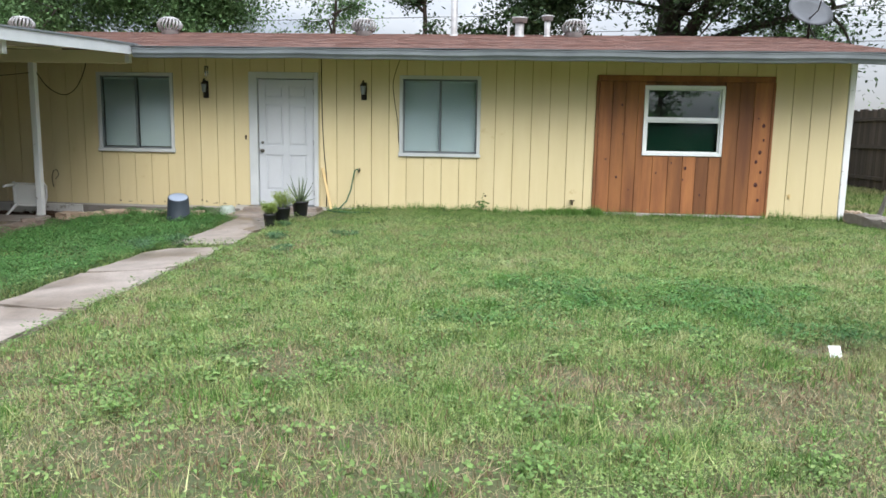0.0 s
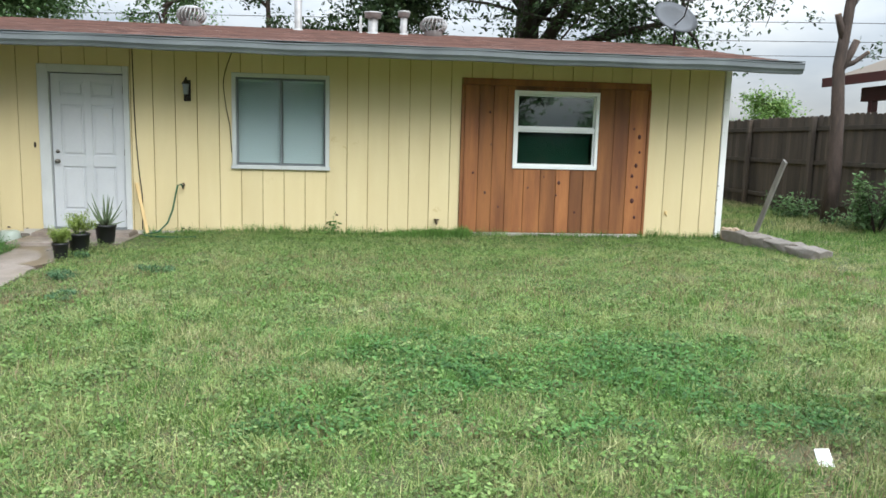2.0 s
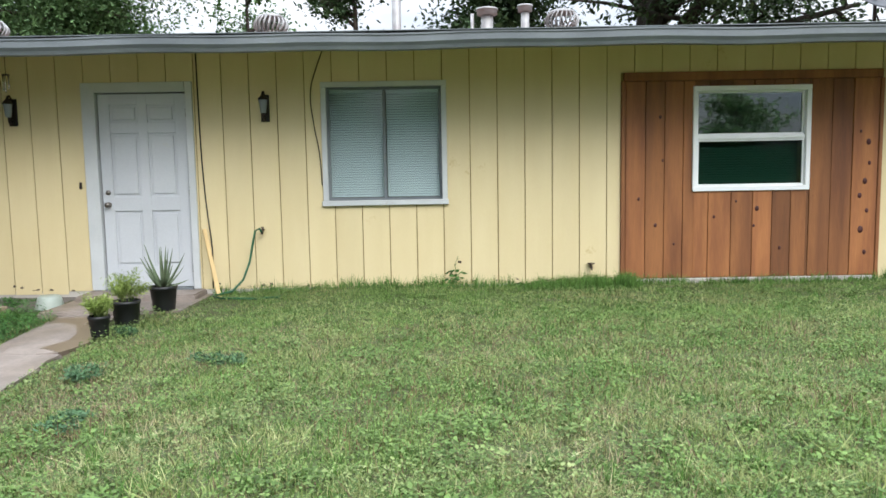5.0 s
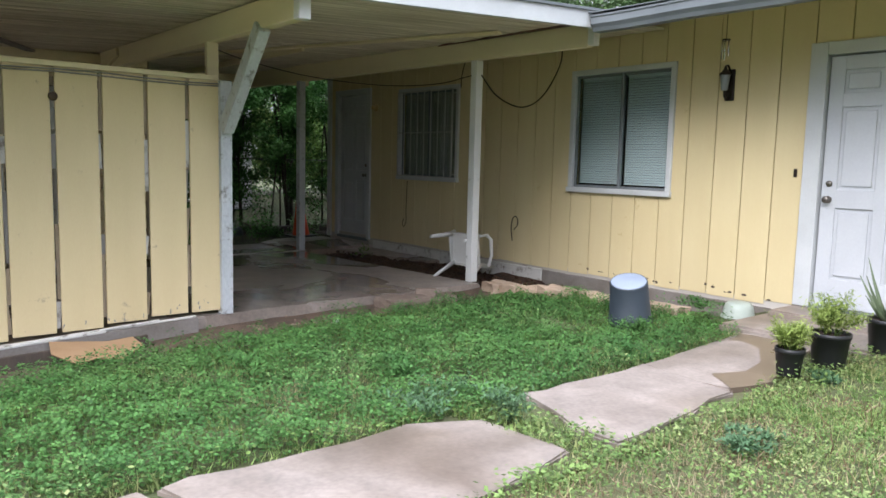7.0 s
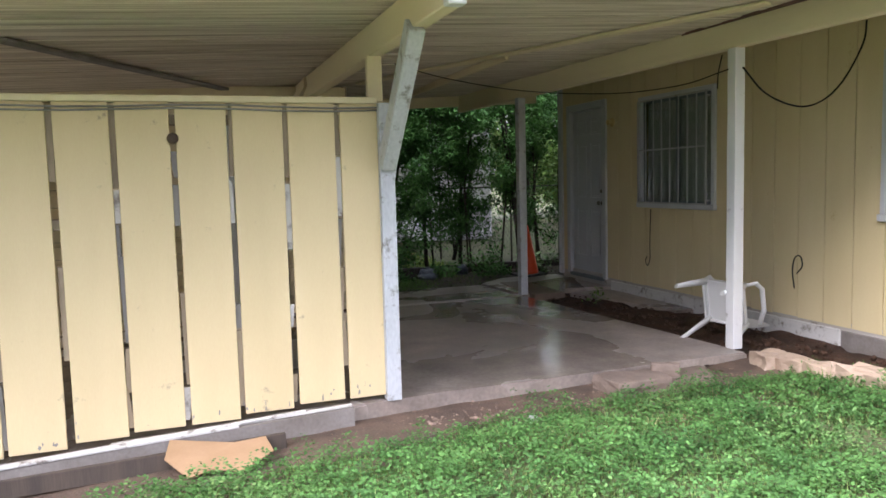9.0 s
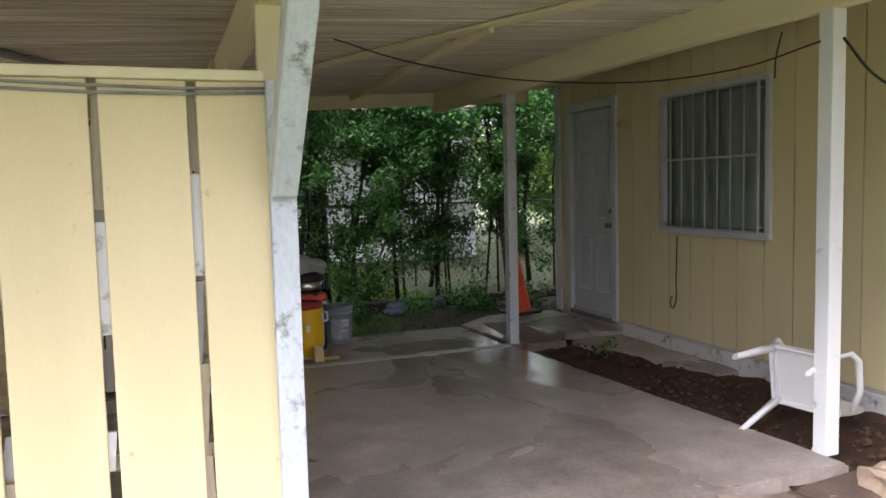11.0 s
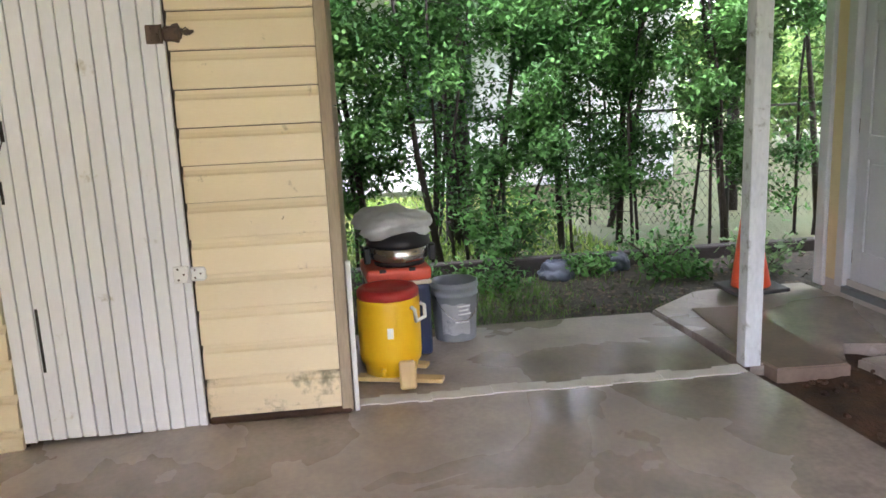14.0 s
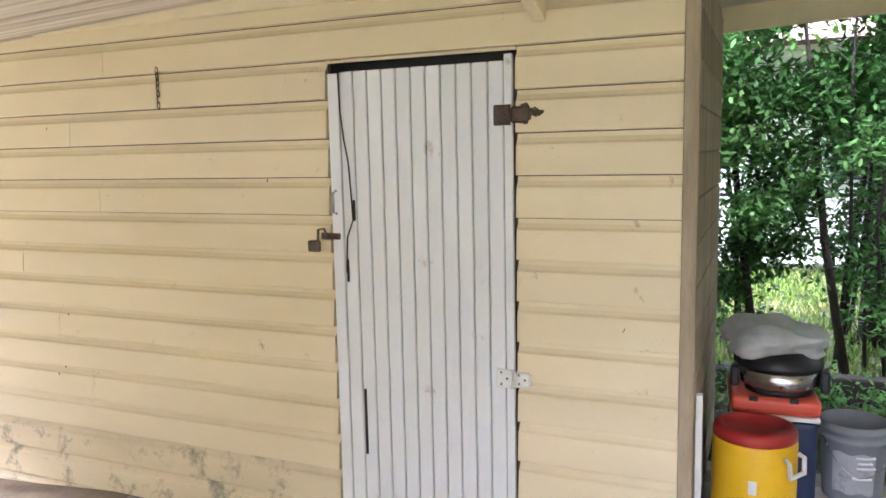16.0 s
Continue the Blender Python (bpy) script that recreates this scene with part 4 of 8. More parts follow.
def panel_door(name, x0, x1, z0, z1, casing, label, hinge_left=True, knob_x=None, deadbolt=1.06):
    """A six-panel door in a flat casing. Its panels have a raised rim and a recessed field."""
    d = thing(name, label, "door", kind="structure")
    c0, c1, ct = casing
    box_part("side_casing", c0, x0 - 0.012, WALL - 0.03, WALL + 0.1, z0 - 0.02, ct, M_TRIM, d, 0.004)
    box_part("side_casing", x1 + 0.012, c1, WALL - 0.03, WALL + 0.1, z0 - 0.02, ct, M_TRIM, d, 0.004)
    box_part("head_casing", x0 - 0.011, x1 + 0.011, WALL - 0.03, WALL + 0.1, z1 + 0.012, ct, M_TRIM, d, 0.004)
    box_part("threshold", x0 - 0.011, x1 + 0.011, WALL - 0.04, WALL + 0.1, z0 - 0.05, z0 - 0.004, M_GUTTER, d, 0.004)
    w, h = x1 - x0, z1 - z0
    yf = WALL + 0.030
    leaf = box_part("door_leaf", x0, x1, yf + 0.006, yf + 0.045, z0, z1, M_DOOR, d, 0.002)
    m, g = 0.115 * w / 0.9, 0.10 * w / 0.9
    pw = (w - 2 * m - g) / 2
    rows = [(0.115, 0.40), (0.475, 0.80), (0.855, 0.945)]
    # stiles and rails stand proud of the recessed fields
    st = bmesh.new()
    for a, b in ((x0, x0 + m), (x0 + m + pw, x0 + m + pw + g), (x1 - m, x1)):
        bm_box(st, a, b, yf - 0.010, yf + 0.006, z0, z1, 0.004)
    edges = [0.0] + [v for r in rows for v in r] + [1.0]
    for lo, hi in zip(edges[::2], edges[1::2]):
        for a in (x0 + m, x0 + m + pw + g):
            bm_box(st, a - 0.004, a + pw + 0.004, yf - 0.0095, yf + 0.006, z0 + lo * h, z0 + hi * h, 0.004)
    part("door_frame", st, M_DOOR, d, "flat stiles and rails")
    for lo, hi in rows:
        for a in (x0 + m, x0 + m + pw + g):
            bm = bmesh.new()
            bm_box(bm, a + 0.028, a + pw - 0.028, yf - 0.006, yf + 0.006, z0 + lo * h + 0.028, z0 + hi * h - 0.028, 0.010, 2)
            part("door_panel", bm, M_DOOR, d)
    for z, r in ((0.93, 0.03), (deadbolt, 0.024)):
        bm = bmesh.new()
        mm = Matrix.Translation((knob_x, yf - 0.010, z)) @ Matrix.Rotation(radians(90), 4, "X")
        if r > 0.027:
            bm_lathe(bm, [(0.030, 0), (0.030, 0.006), (0.012, 0.012), (0.012, 0.03), (0.026, 0.038), (0.030, 0.052), (0.022, 0.064), (0.006, 0.067)], 16, mm)
            part("door_knob", bm, M_KNOB, d, "tarnished metal knob")
        else:
            bm_lathe(bm, [(0.026, 0), (0.026, 0.01), (0.020, 0.018), (0.004, 0.02)], 16, mm)
            part("deadbolt", bm, M_KNOB, d)
    hx = x1 - 0.004 if hinge_left else x0 + 0.004
    for z in (z0 + 0.2, (z0 + z1) / 2, z1 - 0.2):
        bm = bmesh.new()
        bm_tube(bm, [(hx, yf - 0.004, z - 0.045), (hx, yf - 0.004, z + 0.045)], 0.007, 8)
        part("hinge", bm, M_RUST, d)
    return d


panel_door("door_1", -3.86, -2.94, 0.045, 2.085, (-4.01, -2.855, 2.20), "white six-panel front door, closed, scuffed paint", True, -3.80)
panel_door("door_2", -11.44, -10.64, -0.02, 2.13, (-11.54, -10.545, 2.23), "white six-panel back door, closed, with lever handle", False, -10.71, 1.08)

# cedar infill with a white single-hung window
cedar = thing("cedar_infill", "new red-brown cedar boards filling an old opening", "cladding", kind="structure")
CW = (2.36, 3.59, 0.97, 2.06)
rngc = random.Random(8)
x = 1.66
while x < 4.30:
    wdt = min(rngc.uniform(0.19, 0.27), 4.31 - x)
    if 4.31 - x - wdt < 0.08:
        wdt = 4.31 - x
    y = WALL - 0.022 - rngc.uniform(0, 0.006)
    for a, b, p, q in clip_columns(x + 0.003, x + wdt - 0.003, 0.055, 2.12, [(CW[0] + 0.02, CW[1] - 0.02, CW[2] + 0.02, CW[3] - 0.02)]):
        box_part("board", a, b, y, WALL + 0.012, p, q, M_CEDAR, cedar, 0.003)
    x += wdt
for kx, kz, kr in ((4.205, 1.46, 0.035), (4.21, 0.74, 0.026), (4.15, 0.54, 0.04), (4.12, 1.57, 0.018), (3.02, 0.60, 0.018), (2.05, 1.30, 0.016), (2.83, 0.86, 0.014), (1.80, 0.9, 0.02), (2.18, 0.42, 0.016), (4.18, 1.05, 0.034), (4.22, 1.24, 0.024), (4.13, 0.90, 0.03), (4.2, 0.30, 0.028), (3.05, 0.78, 0.03), (3.3, 0.36, 0.02), (2.6, 0.7, 0.018), (1.98, 0.62, 0.022), (2.02, 1.75, 0.02)):
    bm = bmesh.new()
    bm_lathe(bm, [(0.001, 0), (1.0, 0), (0.9, 0.006), (0.001, 0.0075)], 14, Matrix.Translation((kx, WALL - 0.0255, kz)) @ Matrix.Rotation(radians(90), 4, "X") @ Matrix.Diagonal((kr * 0.75, kr, 1, 1)))
    part("knot", bm, M_BURGUNDY, cedar)
box_part("head_board", 1.64, 4.33, WALL - 0.04, WALL + 0.012, 2.123, 2.21, M_CEDAR, cedar, 0.004, "darker cedar head board")
box_part("side_board", 1.615, 1.658, WALL - 0.035, WALL + 0.012, 0.05, 2.12, M_CEDAR, cedar, 0.003)
box_part("side_board", 4.312, 4.35, WALL - 0.035, WALL + 0.012, 0.05, 2.12, M_CEDAR, cedar, 0.003)

w4 = thing("window_4", "white vinyl single-hung window in the cedar wall, dark glass", "window", kind="structure")
a, b, p, q = CW
t = 0.05
for nm, u, v, r, s in (("window_frame", a, b, q - t, q), ("window_frame", a, b, p, p + t), ("window_frame", a, a + t, p + t, q - t), ("window_frame", b - t, b, p + t, q - t)):
    box_part(nm, u, v, WALL - 0.05, WALL + 0.05, r, s, M_VINYL, w4, 0.005)
zm = 1.53
box_part("meeting_rail", a + t, b - t, WALL - 0.03, WALL + 0.03, zm - 0.02, zm + 0.02, M_VINYL, w4, 0.004)
for r, s, yy in ((p + t, zm - 0.02, WALL - 0.012), (zm + 0.02, q - t, WALL + 0.012)):
    fr = bmesh.new()
    k = 0.022
    bm_box(fr, a + t, b - t, yy, yy + 0.02, r, r + k, 0.002)
    bm_box(fr, a + t, b - t, yy, yy + 0.02, s - k, s, 0.002)
    bm_box(fr, a + t, a + t + k, yy, yy + 0.02, r + k, s - k, 0.002)
    bm_box(fr, b - t - k, b - t, yy, yy + 0.02, r + k, s - k, 0.002)
    sash = part("sash", fr, M_VINYL, w4)
    box_part("pane", a + t + k, b - t - k, yy + 0.008, yy + 0.013, r + k, s - k, M_SCREENGLASS if r < 1.2 else M_GREENGLASS, sash).visible_shadow = False
# slats coloured dark in place of real shade inside the room
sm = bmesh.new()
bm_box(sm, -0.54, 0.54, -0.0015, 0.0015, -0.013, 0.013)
sme = finish("slat", sm, M_SHADEBLIND)
bl = box_part("blind", 2.43, 3.52, WALL + 0.075, WALL + 0.11, 1.95, 1.99, M_SHADEBLIND, w4, 0.004, "green-grey horizontal blind, coloured dark for the dim room")
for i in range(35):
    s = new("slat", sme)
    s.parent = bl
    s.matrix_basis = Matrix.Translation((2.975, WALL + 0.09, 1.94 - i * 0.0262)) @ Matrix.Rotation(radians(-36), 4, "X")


# ------------------------------------------------------------------ carport
carport = thing("carport", "low carport with yellow beams and white posts", "carport", kind="structure")
# roof and ceiling are extended unseen to YN to block light from the street
XF, XB, YN = -5.42, -12.15, 2.4


def sloped_box(x0, x1, y0, y1, d0, d1, ny=2):
    """A slab that follows the carport ceiling, from d0 to d1 above it."""
    bm = bmesh.new()
    vs = [bm.verts.new((x, y, ceil_z(y) + d)) for x in (x0, x1) for y in (y0, y1) for d in (d0, d1)]
    for f in ((0, 1, 3, 2), (4, 6, 7, 5), (0, 4, 5, 1), (2, 3, 7, 6), (0, 2, 6, 4), (1, 5, 7, 3)):
        bm.faces.new([vs[i] for i in f])
    return bm


tagged(part("carport_roof", sloped_box(XB, XF + 0.02, YN, 12.75, 0.05, 0.075), M_GREYWOOD, None, kind="structure"), "grey carport roof sheet", "roof", kind="structure")
# ceiling boards run along the house wall's normal, each a little uneven, in one mesh
bmc = bmesh.new()
rr = random.Random(3)
x = XB + 0.03
while x < XF - 0.04:
    wd = min(rr.uniform(0.09, 0.13), XF - 0.03 - x)
    dz = rr.uniform(-0.006, 0.004)
    vs = [bmc.verts.new((xx, y, ceil_z(y) + d + dz)) for xx in (x, x + wd - 0.004) for y in (YN, WALL - 0.02) for d in (0.0, 0.02)]
    for f in ((0, 1, 3, 2), (4, 6, 7, 5), (0, 4, 5, 1), (2, 3, 7, 6), (0, 2, 6, 4), (1, 5, 7, 3)):
        bmc.faces.new([vs[i] for i in f])
    x += wd
tagged(part("ceiling", bmc, M_CEIL, None, kind="structure"), "weathered brown narrow-board carport ceiling", "ceiling", kind="structure")
part("fascia", sloped_box(XF - 0.02, XF + 0.025, YN, 12.58, -0.08, 0.06), M_TRIM, carport, "white painted fascia board")
part("roof_edge", sloped_box(XF - 0.06, XF + 0.045, YN, 12.6, 0.062, 0.085), M_GUTTER, carport)
part("back_fascia", sloped_box(XB, XB + 0.05, YN, 13.4, -0.14, 0.05), M_BEAM, carport)


def beam(name, a, b, w, h, mat, parent, label=""):
    bm = bmesh.new()
    bm_bar(bm, a, b, w, h, 0.006)
    return part(name, bm, mat, parent, label)


beam("beam", (-5.62, 12.70, 2.345), (XB, 12.26, 2.31), 0.09, 0.22, M_BEAM, carport, "long yellow painted beam")
beam("beam", (-5.64, 9.75, 2.185), (-10.27, 9.75, 2.195), 0.09, 0.20, M_BEAM, carport, "long yellow painted beam")
beam("beam_end", (-5.56, 9.75, 2.185), (-5.64, 9.75, 2.185), 0.092, 0.205, M_WHITE, carport, "white painted beam end")
beam("beam_end", (-5.55, 12.705, 2.345), (-5.62, 12.70, 2.345), 0.092, 0.20, M_WHITE, carport, "white painted beam end")
beam("batten", (-6.4, 12.3, ceil_z(12.3) - 0.02), (-10.15, 10.36, ceil_z(10.36) - 0.02), 0.11, 0.022, M_BEAM, carport, "yellow batten across the ceiling")
beam("batten", (-7.43, 7.54, ceil_z(7.54) - 0.02), (-11.07, 9.43, ceil_z(9.43) - 0.02), 0.085, 0.03, M_GREYWOOD, carport, "dark batten across the ceiling")
beam("rafter", (-8.4, 11.28, ceil_z(11.28) - 0.03), (-12.1, 11.28, ceil_z(11.28) - 0.03), 0.04, 0.07, M_BEAM, carport)


def post(name, x, y, z0, z1, w, mat, label):
    bm = bmesh.new()
    bm_box(bm, x - w / 2, x + w / 2, y - w / 2, y + w / 2, z0, z1, 0.007, 2)
    return part(name, bm, mat, carport, label)


post("post", -7.08, 12.62, SLAB, 2.235, 0.092, M_WHITE, "white painted carport post")
post("post", -10.44, 12.36, SLAB, 2.215, 0.092, M_PEEL, "worn white carport post")
post("post", -6.85, 9.728, SLAB, 1.76, 0.095, M_PEEL, "peeling white post at the slat screen")
beam("brace", (-6.80, 9.725, 1.38), (-6.14, 9.725, 2.10), 0.092, 0.115, M_PEEL, carport, "white diagonal brace")
box_part("hanger", -7.145, -7.095, 9.69, 9.79, 1.797, 2.09, M_BEAM, carport, 0.004, "short yellow timber between screen and beam")


# ------------------------------------------------------------------ slat screen and shed
screen = thing("slat_screen", "yellow vertical board screen with open gaps", "screen", kind="structure")
rs = random.Random(2)
# the boards towards y 2.4 are an unseen extension added to block light
cuts = [9.70, 9.425, 9.115, 8.79, 8.475, 8.16, 7.84, 7.515, 7.195, 6.87, 6.55, 6.23, 5.91, 5.59, 5.27, 4.95, 4.63, 4.31, 3.99, 3.67, 3.35, 3.03, 2.71, 2.4]
for hi, lo in zip(cuts, cuts[1:]):
    gap = rs.uniform(0.026, 0.038)
    skew = rs.uniform(-0.006, 0.006)
    bm = bmesh.new()
    vs = bm_box(bm, -6.868, -6.846, lo + gap / 2, hi - gap / 2, -0.095 - 0.05 * (9.4 - hi) + rs.uniform(-0.012, 0.012), 1.755)
    for v in vs:
        v.co.y += skew * (1 - v.co.z / 1.75)
    bmesh.ops.bevel(bm, geom=bm.edges[:], offset=0.003, segments=1, affect="EDGES")
    part("slat", bm, M_SLAT, screen)
box_part("top_rail", -6.90, -6.83, 2.4, 9.68, 1.757, 1.795, M_BEAM, screen, 0.004)
for z in (0.42, 1.08, 1.66):
    box_part("back_rail", -6.935, -6.889, 2.4, 9.66, z - 0.03, z + 0.03, M_WEATHERED, screen, 0.004)
# broken strips of old batten nailed behind the gaps
rk = random.Random(44)
for yc in cuts[1:-1]:
    zc = 1.74
    while zc > -0.02 - 0.05 * (9.4 - yc):
        ln = rk.uniform(0.12, 0.55)
        zb = max(zc - ln, -0.06 - 0.05 * (9.4 - yc))
        if rk.random() < 0.74:
            bm = bmesh.new()
            w, off, tilt = rk.uniform(0.024, 0.06), rk.uniform(-0.012, 0.012), rk.uniform(-0.012, 0.012)
            for v in bm_box(bm, -6.887, -6.871, yc + off - w / 2, yc + off + w / 2, zb, zc):
                v.co.y += tilt if v.co.z > (zb + zc) / 2 else -tilt
            part("batten", bm, rk.choice((M_WEATHERED, M_WEATHERED, M_WEATHERED, M_WEATHERED, M_GREYWOOD, M_CHIPPED)), screen)
        zc = zb - rk.uniform(0.0, 0.05)
bm = bmesh.new()
for v in bm_box(bm, -6.795, -6.70, 2.4, 9.44, -0.36, -0.105):
    v.co.z -= 0.052 * (9.44 - v.co.y)
part("curb", bm, M_BLOCK, screen, "pale concrete curb under the boards")
for z, dy in ((1.735, 0.0), (1.715, 0.4)):
    bm = bmesh.new()
    bm_tube(bm, [(-6.838, 2.5 + i * 0.3, z + 0.008 * math.sin(i * 1.3 + dy)) for i in range(25)], 0.006, 6)
    part("cable", bm, M_GREYWOOD, screen, "thin cable stapled along the boards")
bm = bmesh.new()
bm_lathe(bm, [(0.004, 0), (0.028, 0.004), (0.033, 0.02), (0.02, 0.04), (0.004, 0.042)], 10, Matrix.Translation((-6.846, 8.475, 1.55)) @ Matrix.Rotation(radians(90), 4, "Y"))
part("latch", bm, M_RUST, screen, "rusty round latch")

shed = thing("shed", "yellow lap-sided storage shed under the carport", "shed", kind="structure")
XS, YS0, YS1 = -10.28, 6.16, 10.22
DOOR = (8.72, 9.55, -0.15, 1.93)
PITCH = 0.167


def lap_board(y0, y1, z0, z1):
    """One lap board: a flat face with a rounded cove at its top edge."""
    bm = bmesh.new()
    prof = [(0.004, z0), (0.029, z0 + 0.001), (0.031, z0 + 0.005), (0.022, z1 - 0.044), (0.011, z1 - 0.034), (0.001, z1 - 0.018), (-0.002, z1), (-0.004, z1), (-0.004, z0)]
    a = [bm.verts.new((XS + dx, y0, z)) for dx, z in prof]
    b = [bm.verts.new((XS + dx, y1, z)) for dx, z in prof]
    n = len(prof)
    for i in range(n):
        bm.faces.new((a[i], b[i], b[(i + 1) % n], a[(i + 1) % n]))
    bm.faces.new(a[::-1])
    bm.faces.new(b)
    return bm


z = -0.398
k = 0
rl = random.Random(6)
while z < 2.28:
    z1 = min(z + PITCH, 2.29)
    spans = [(YS0, DOOR[0] - 0.01), (DOOR[1] + 0.012, YS1 - 0.03)] if z < DOOR[3] - 0.02 else [(YS0, YS1 - 0.03)]
    if z < DOOR[3] - 0.02 and z1 > DOOR[3]:
        box_part("head_strip", XS - 0.004, XS + 0.012, DOOR[0] - 0.009, DOOR[1] + 0.011, DOOR[3] - 0.005, z1 - 0.004, M_LAP, shed)
    for s0, s1 in spans:
        joints = [s0, s1]
        if s1 - s0 > 1.5 and k % 2 == 0:
            joints.insert(1, s0 + rl.uniform(0.6, 1.5))
        for p0, p1 in zip(joints, joints[1:]):
            part("lap_board", lap_board(p0 + 0.001, p1 - 0.001, z, z1 - 0.004), M_LAPOLD if z < 0.1 else M_LAP, shed)
    z = z1
    k += 1
# dark backing colour draws the shadow line under each lap board
box_part("shed_wall", XS - 0.1, XS - 0.006, YS0, DOOR[0], SLAB - 0.2, 2.28, M_FENCE, shed)
box_part("shed_wall", XS - 0.1, XS - 0.006, DOOR[1], YS1 - 0.02, SLAB, 2.28, M_FENCE, shed)
box_part("shed_wall", XS - 0.1, XS - 0.006, DOOR[0], DOOR[1], DOOR[3] + 0.03, 2.28, M_FENCE, shed)
box_part("side_wall", XB + 0.06, XS - 0.11, YS1 - 0.10, YS1 - 0.01, SLAB, 2.30, M_GREYWOOD, shed)
box_part("side_wall", XB + 0.06, XS - 0.11, YS0, YS0 + 0.09, SLAB - 0.25, 2.12, M_SLAT, shed)
box_part("side_wall", XB + 0.06, XB + 0.14, YS0 + 0.1, YS1 - 0.11, SLAB, 2.12, M_SLAT, shed)
for i in range(13):
    zz = -0.10 + i * 0.18
    box_part("side_board", XB + 0.2, XS - 0.002, YS1 - 0.01, YS1 + 0.008, zz, zz + 0.172, M_WEATHERED, shed, 0.003)
box_part("corner_board", XS - 0.004, XS + 0.03, YS1 - 0.03, YS1 + 0.025, SLAB + 0.01, 2.29, M_WEATHERED, shed, 0.004, "weathered corner board")
box_part("corner_batten", XS - 0.02, XS + 0.012, YS1 + 0.031, YS1 + 0.055, SLAB, 0.62, M_WHITE, shed, 0.004, "broken white batten")
box_part("shed_base", XS - 0.05, XS + 0.035, DOOR[1] + 0.01, YS1 + 0.02, SLAB, SLAB + 0.03, M_DIRT, shed, 0.01, "dark stained base edge")
bm = bmesh.new()
bm_bar(bm, (XS + 0.02, 9.66, 2.06), (XS + 0.75, 9.70, 2.24), 0.05, 0.09, 0.004)
part("bracket", bm, M_BEAM, shed, "yellow timber bracket under the ceiling")
box_part("wall_plate", XS + 0.022, XS + 0.06, YS0, YS1, 2.17, 2.27, M_BEAM, shed, 0.004)

sdoor = thing("door_3", "white tongue-and-groove plank shed door, split and scuffed", "door", kind="structure")
n = 12
ys = [DOOR[0] + 0.055 + i * (DOOR[1] - 0.035 - DOOR[0] - 0.055) / (n - 1) for i in range(n)]
for i in range(n - 1):
    bm = bmesh.new()
    bm_box(bm, XS + 0.005, XS + 0.024, ys[i] + 0.003, ys[i + 1] - 0.003, DOOR[2] + 0.012 + rl.uniform(0, 0.006), DOOR[3] - 0.045, 0.004)
    part("plank", bm, M_PLANKDOOR, sdoor)
box_part("door_stile", XS + 0.004, XS + 0.027, DOOR[0], DOOR[0] + 0.053, DOOR[2] + 0.01, DOOR[3] - 0.05, M_PLANKDOOR, sdoor, 0.003, "cracked grey-white edge board")
box_part("door_stile", XS + 0.004, XS + 0.027, DOOR[1] - 0.033, DOOR[1], DOOR[2] + 0.012, DOOR[3] - 0.02, M_PLANKDOOR, sdoor, 0.003)
box_part("door_back", XS - 0.004, XS + 0.007, DOOR[0] + 0.03, DOOR[1] - 0.02, DOOR[2] + 0.02, DOOR[3] - 0.05, M_PLANKDOOR, sdoor)
# black sheet added behind the door stands in for the shade in its gaps
box_part("gap_shade_sheet", XS - 0.13, XS - 0.10, DOOR[0] - 0.01, DOOR[1], DOOR[2], DOOR[3] + 0.02, M_BLACK, sdoor)
bm = bmesh.new()
pts = [(XS + 0.028, DOOR[0] + 0.055 + dy, zz) for dy, zz in ((0.0, 1.88), (0.004, 1.72), (0.018, 1.6), (0.036, 1.5), (0.045, 1.36), (0.05, 1.25), (0.02, 1.18), (0.01, 1.02))]
bm_tube(bm, pts, 0.0035, 5)
part("crack", bm, M_CABLE, sdoor, "long dark split in the door edge")
for z0, y0, ln in ((1.25, 8.825, 0.09), (0.98, 8.785, 0.10), (0.20, 8.85, 0.30)):
    box_part("split", XS + 0.0245, XS + 0.0275, y0, y0 + 0.012, z0, z0 + ln, M_CABLE, sdoor)
for zz in (1.675, 0.615):
    bm = bmesh.new()
    bm_box(bm, XS + 0.028, XS + 0.033, 9.475, 9.535, zz - 0.04, zz + 0.04, 0.004)
    bm_box(bm, XS + 0.028, XS + 0.033, 9.545, 9.62, zz - 0.032, zz + 0.032, 0.01)
    bm_tube(bm, [(XS + 0.036, 9.54, zz - 0.04), (XS + 0.036, 9.54, zz + 0.04)], 0.007, 8)
    hg = part("hinge", bm, M_WHITE if zz < 1 else M_RUST, sdoor, "paint-spattered butterfly hinge" if zz < 1 else "rusty hinge with a dark smear")
    for dy, dz in ((-0.045, 0.025), (-0.045, -0.025), (-0.02, 0.0), (0.03, 0.018), (0.03, -0.018), (0.055, 0.0)):
        sc = bmesh.new()
        bm_lathe(sc, [(0.005, 0), (0.004, 0.002), (0.0005, 0.0025)], 8, Matrix.Translation((XS + 0.033, 9.54 + dy, zz + dz)) @ Matrix.Rotation(radians(90), 4, "Y"))
        part("screw", sc, M_RUST, hg)
bm = bmesh.new()
bm_tube(bm, [(XS + 0.03, 8.745, 1.28), (XS + 0.055, 8.745, 1.29), (XS + 0.055, 8.745, 1.37), (XS + 0.03, 8.745, 1.38)], 0.006, 8)
part("door_handle", bm, M_STEEL, sdoor, "small steel pull handle")
bm = bmesh.new()
bm_box(bm, XS + 0.022, XS + 0.03, 8.66, 8.76, 1.165, 1.195, 0.004)
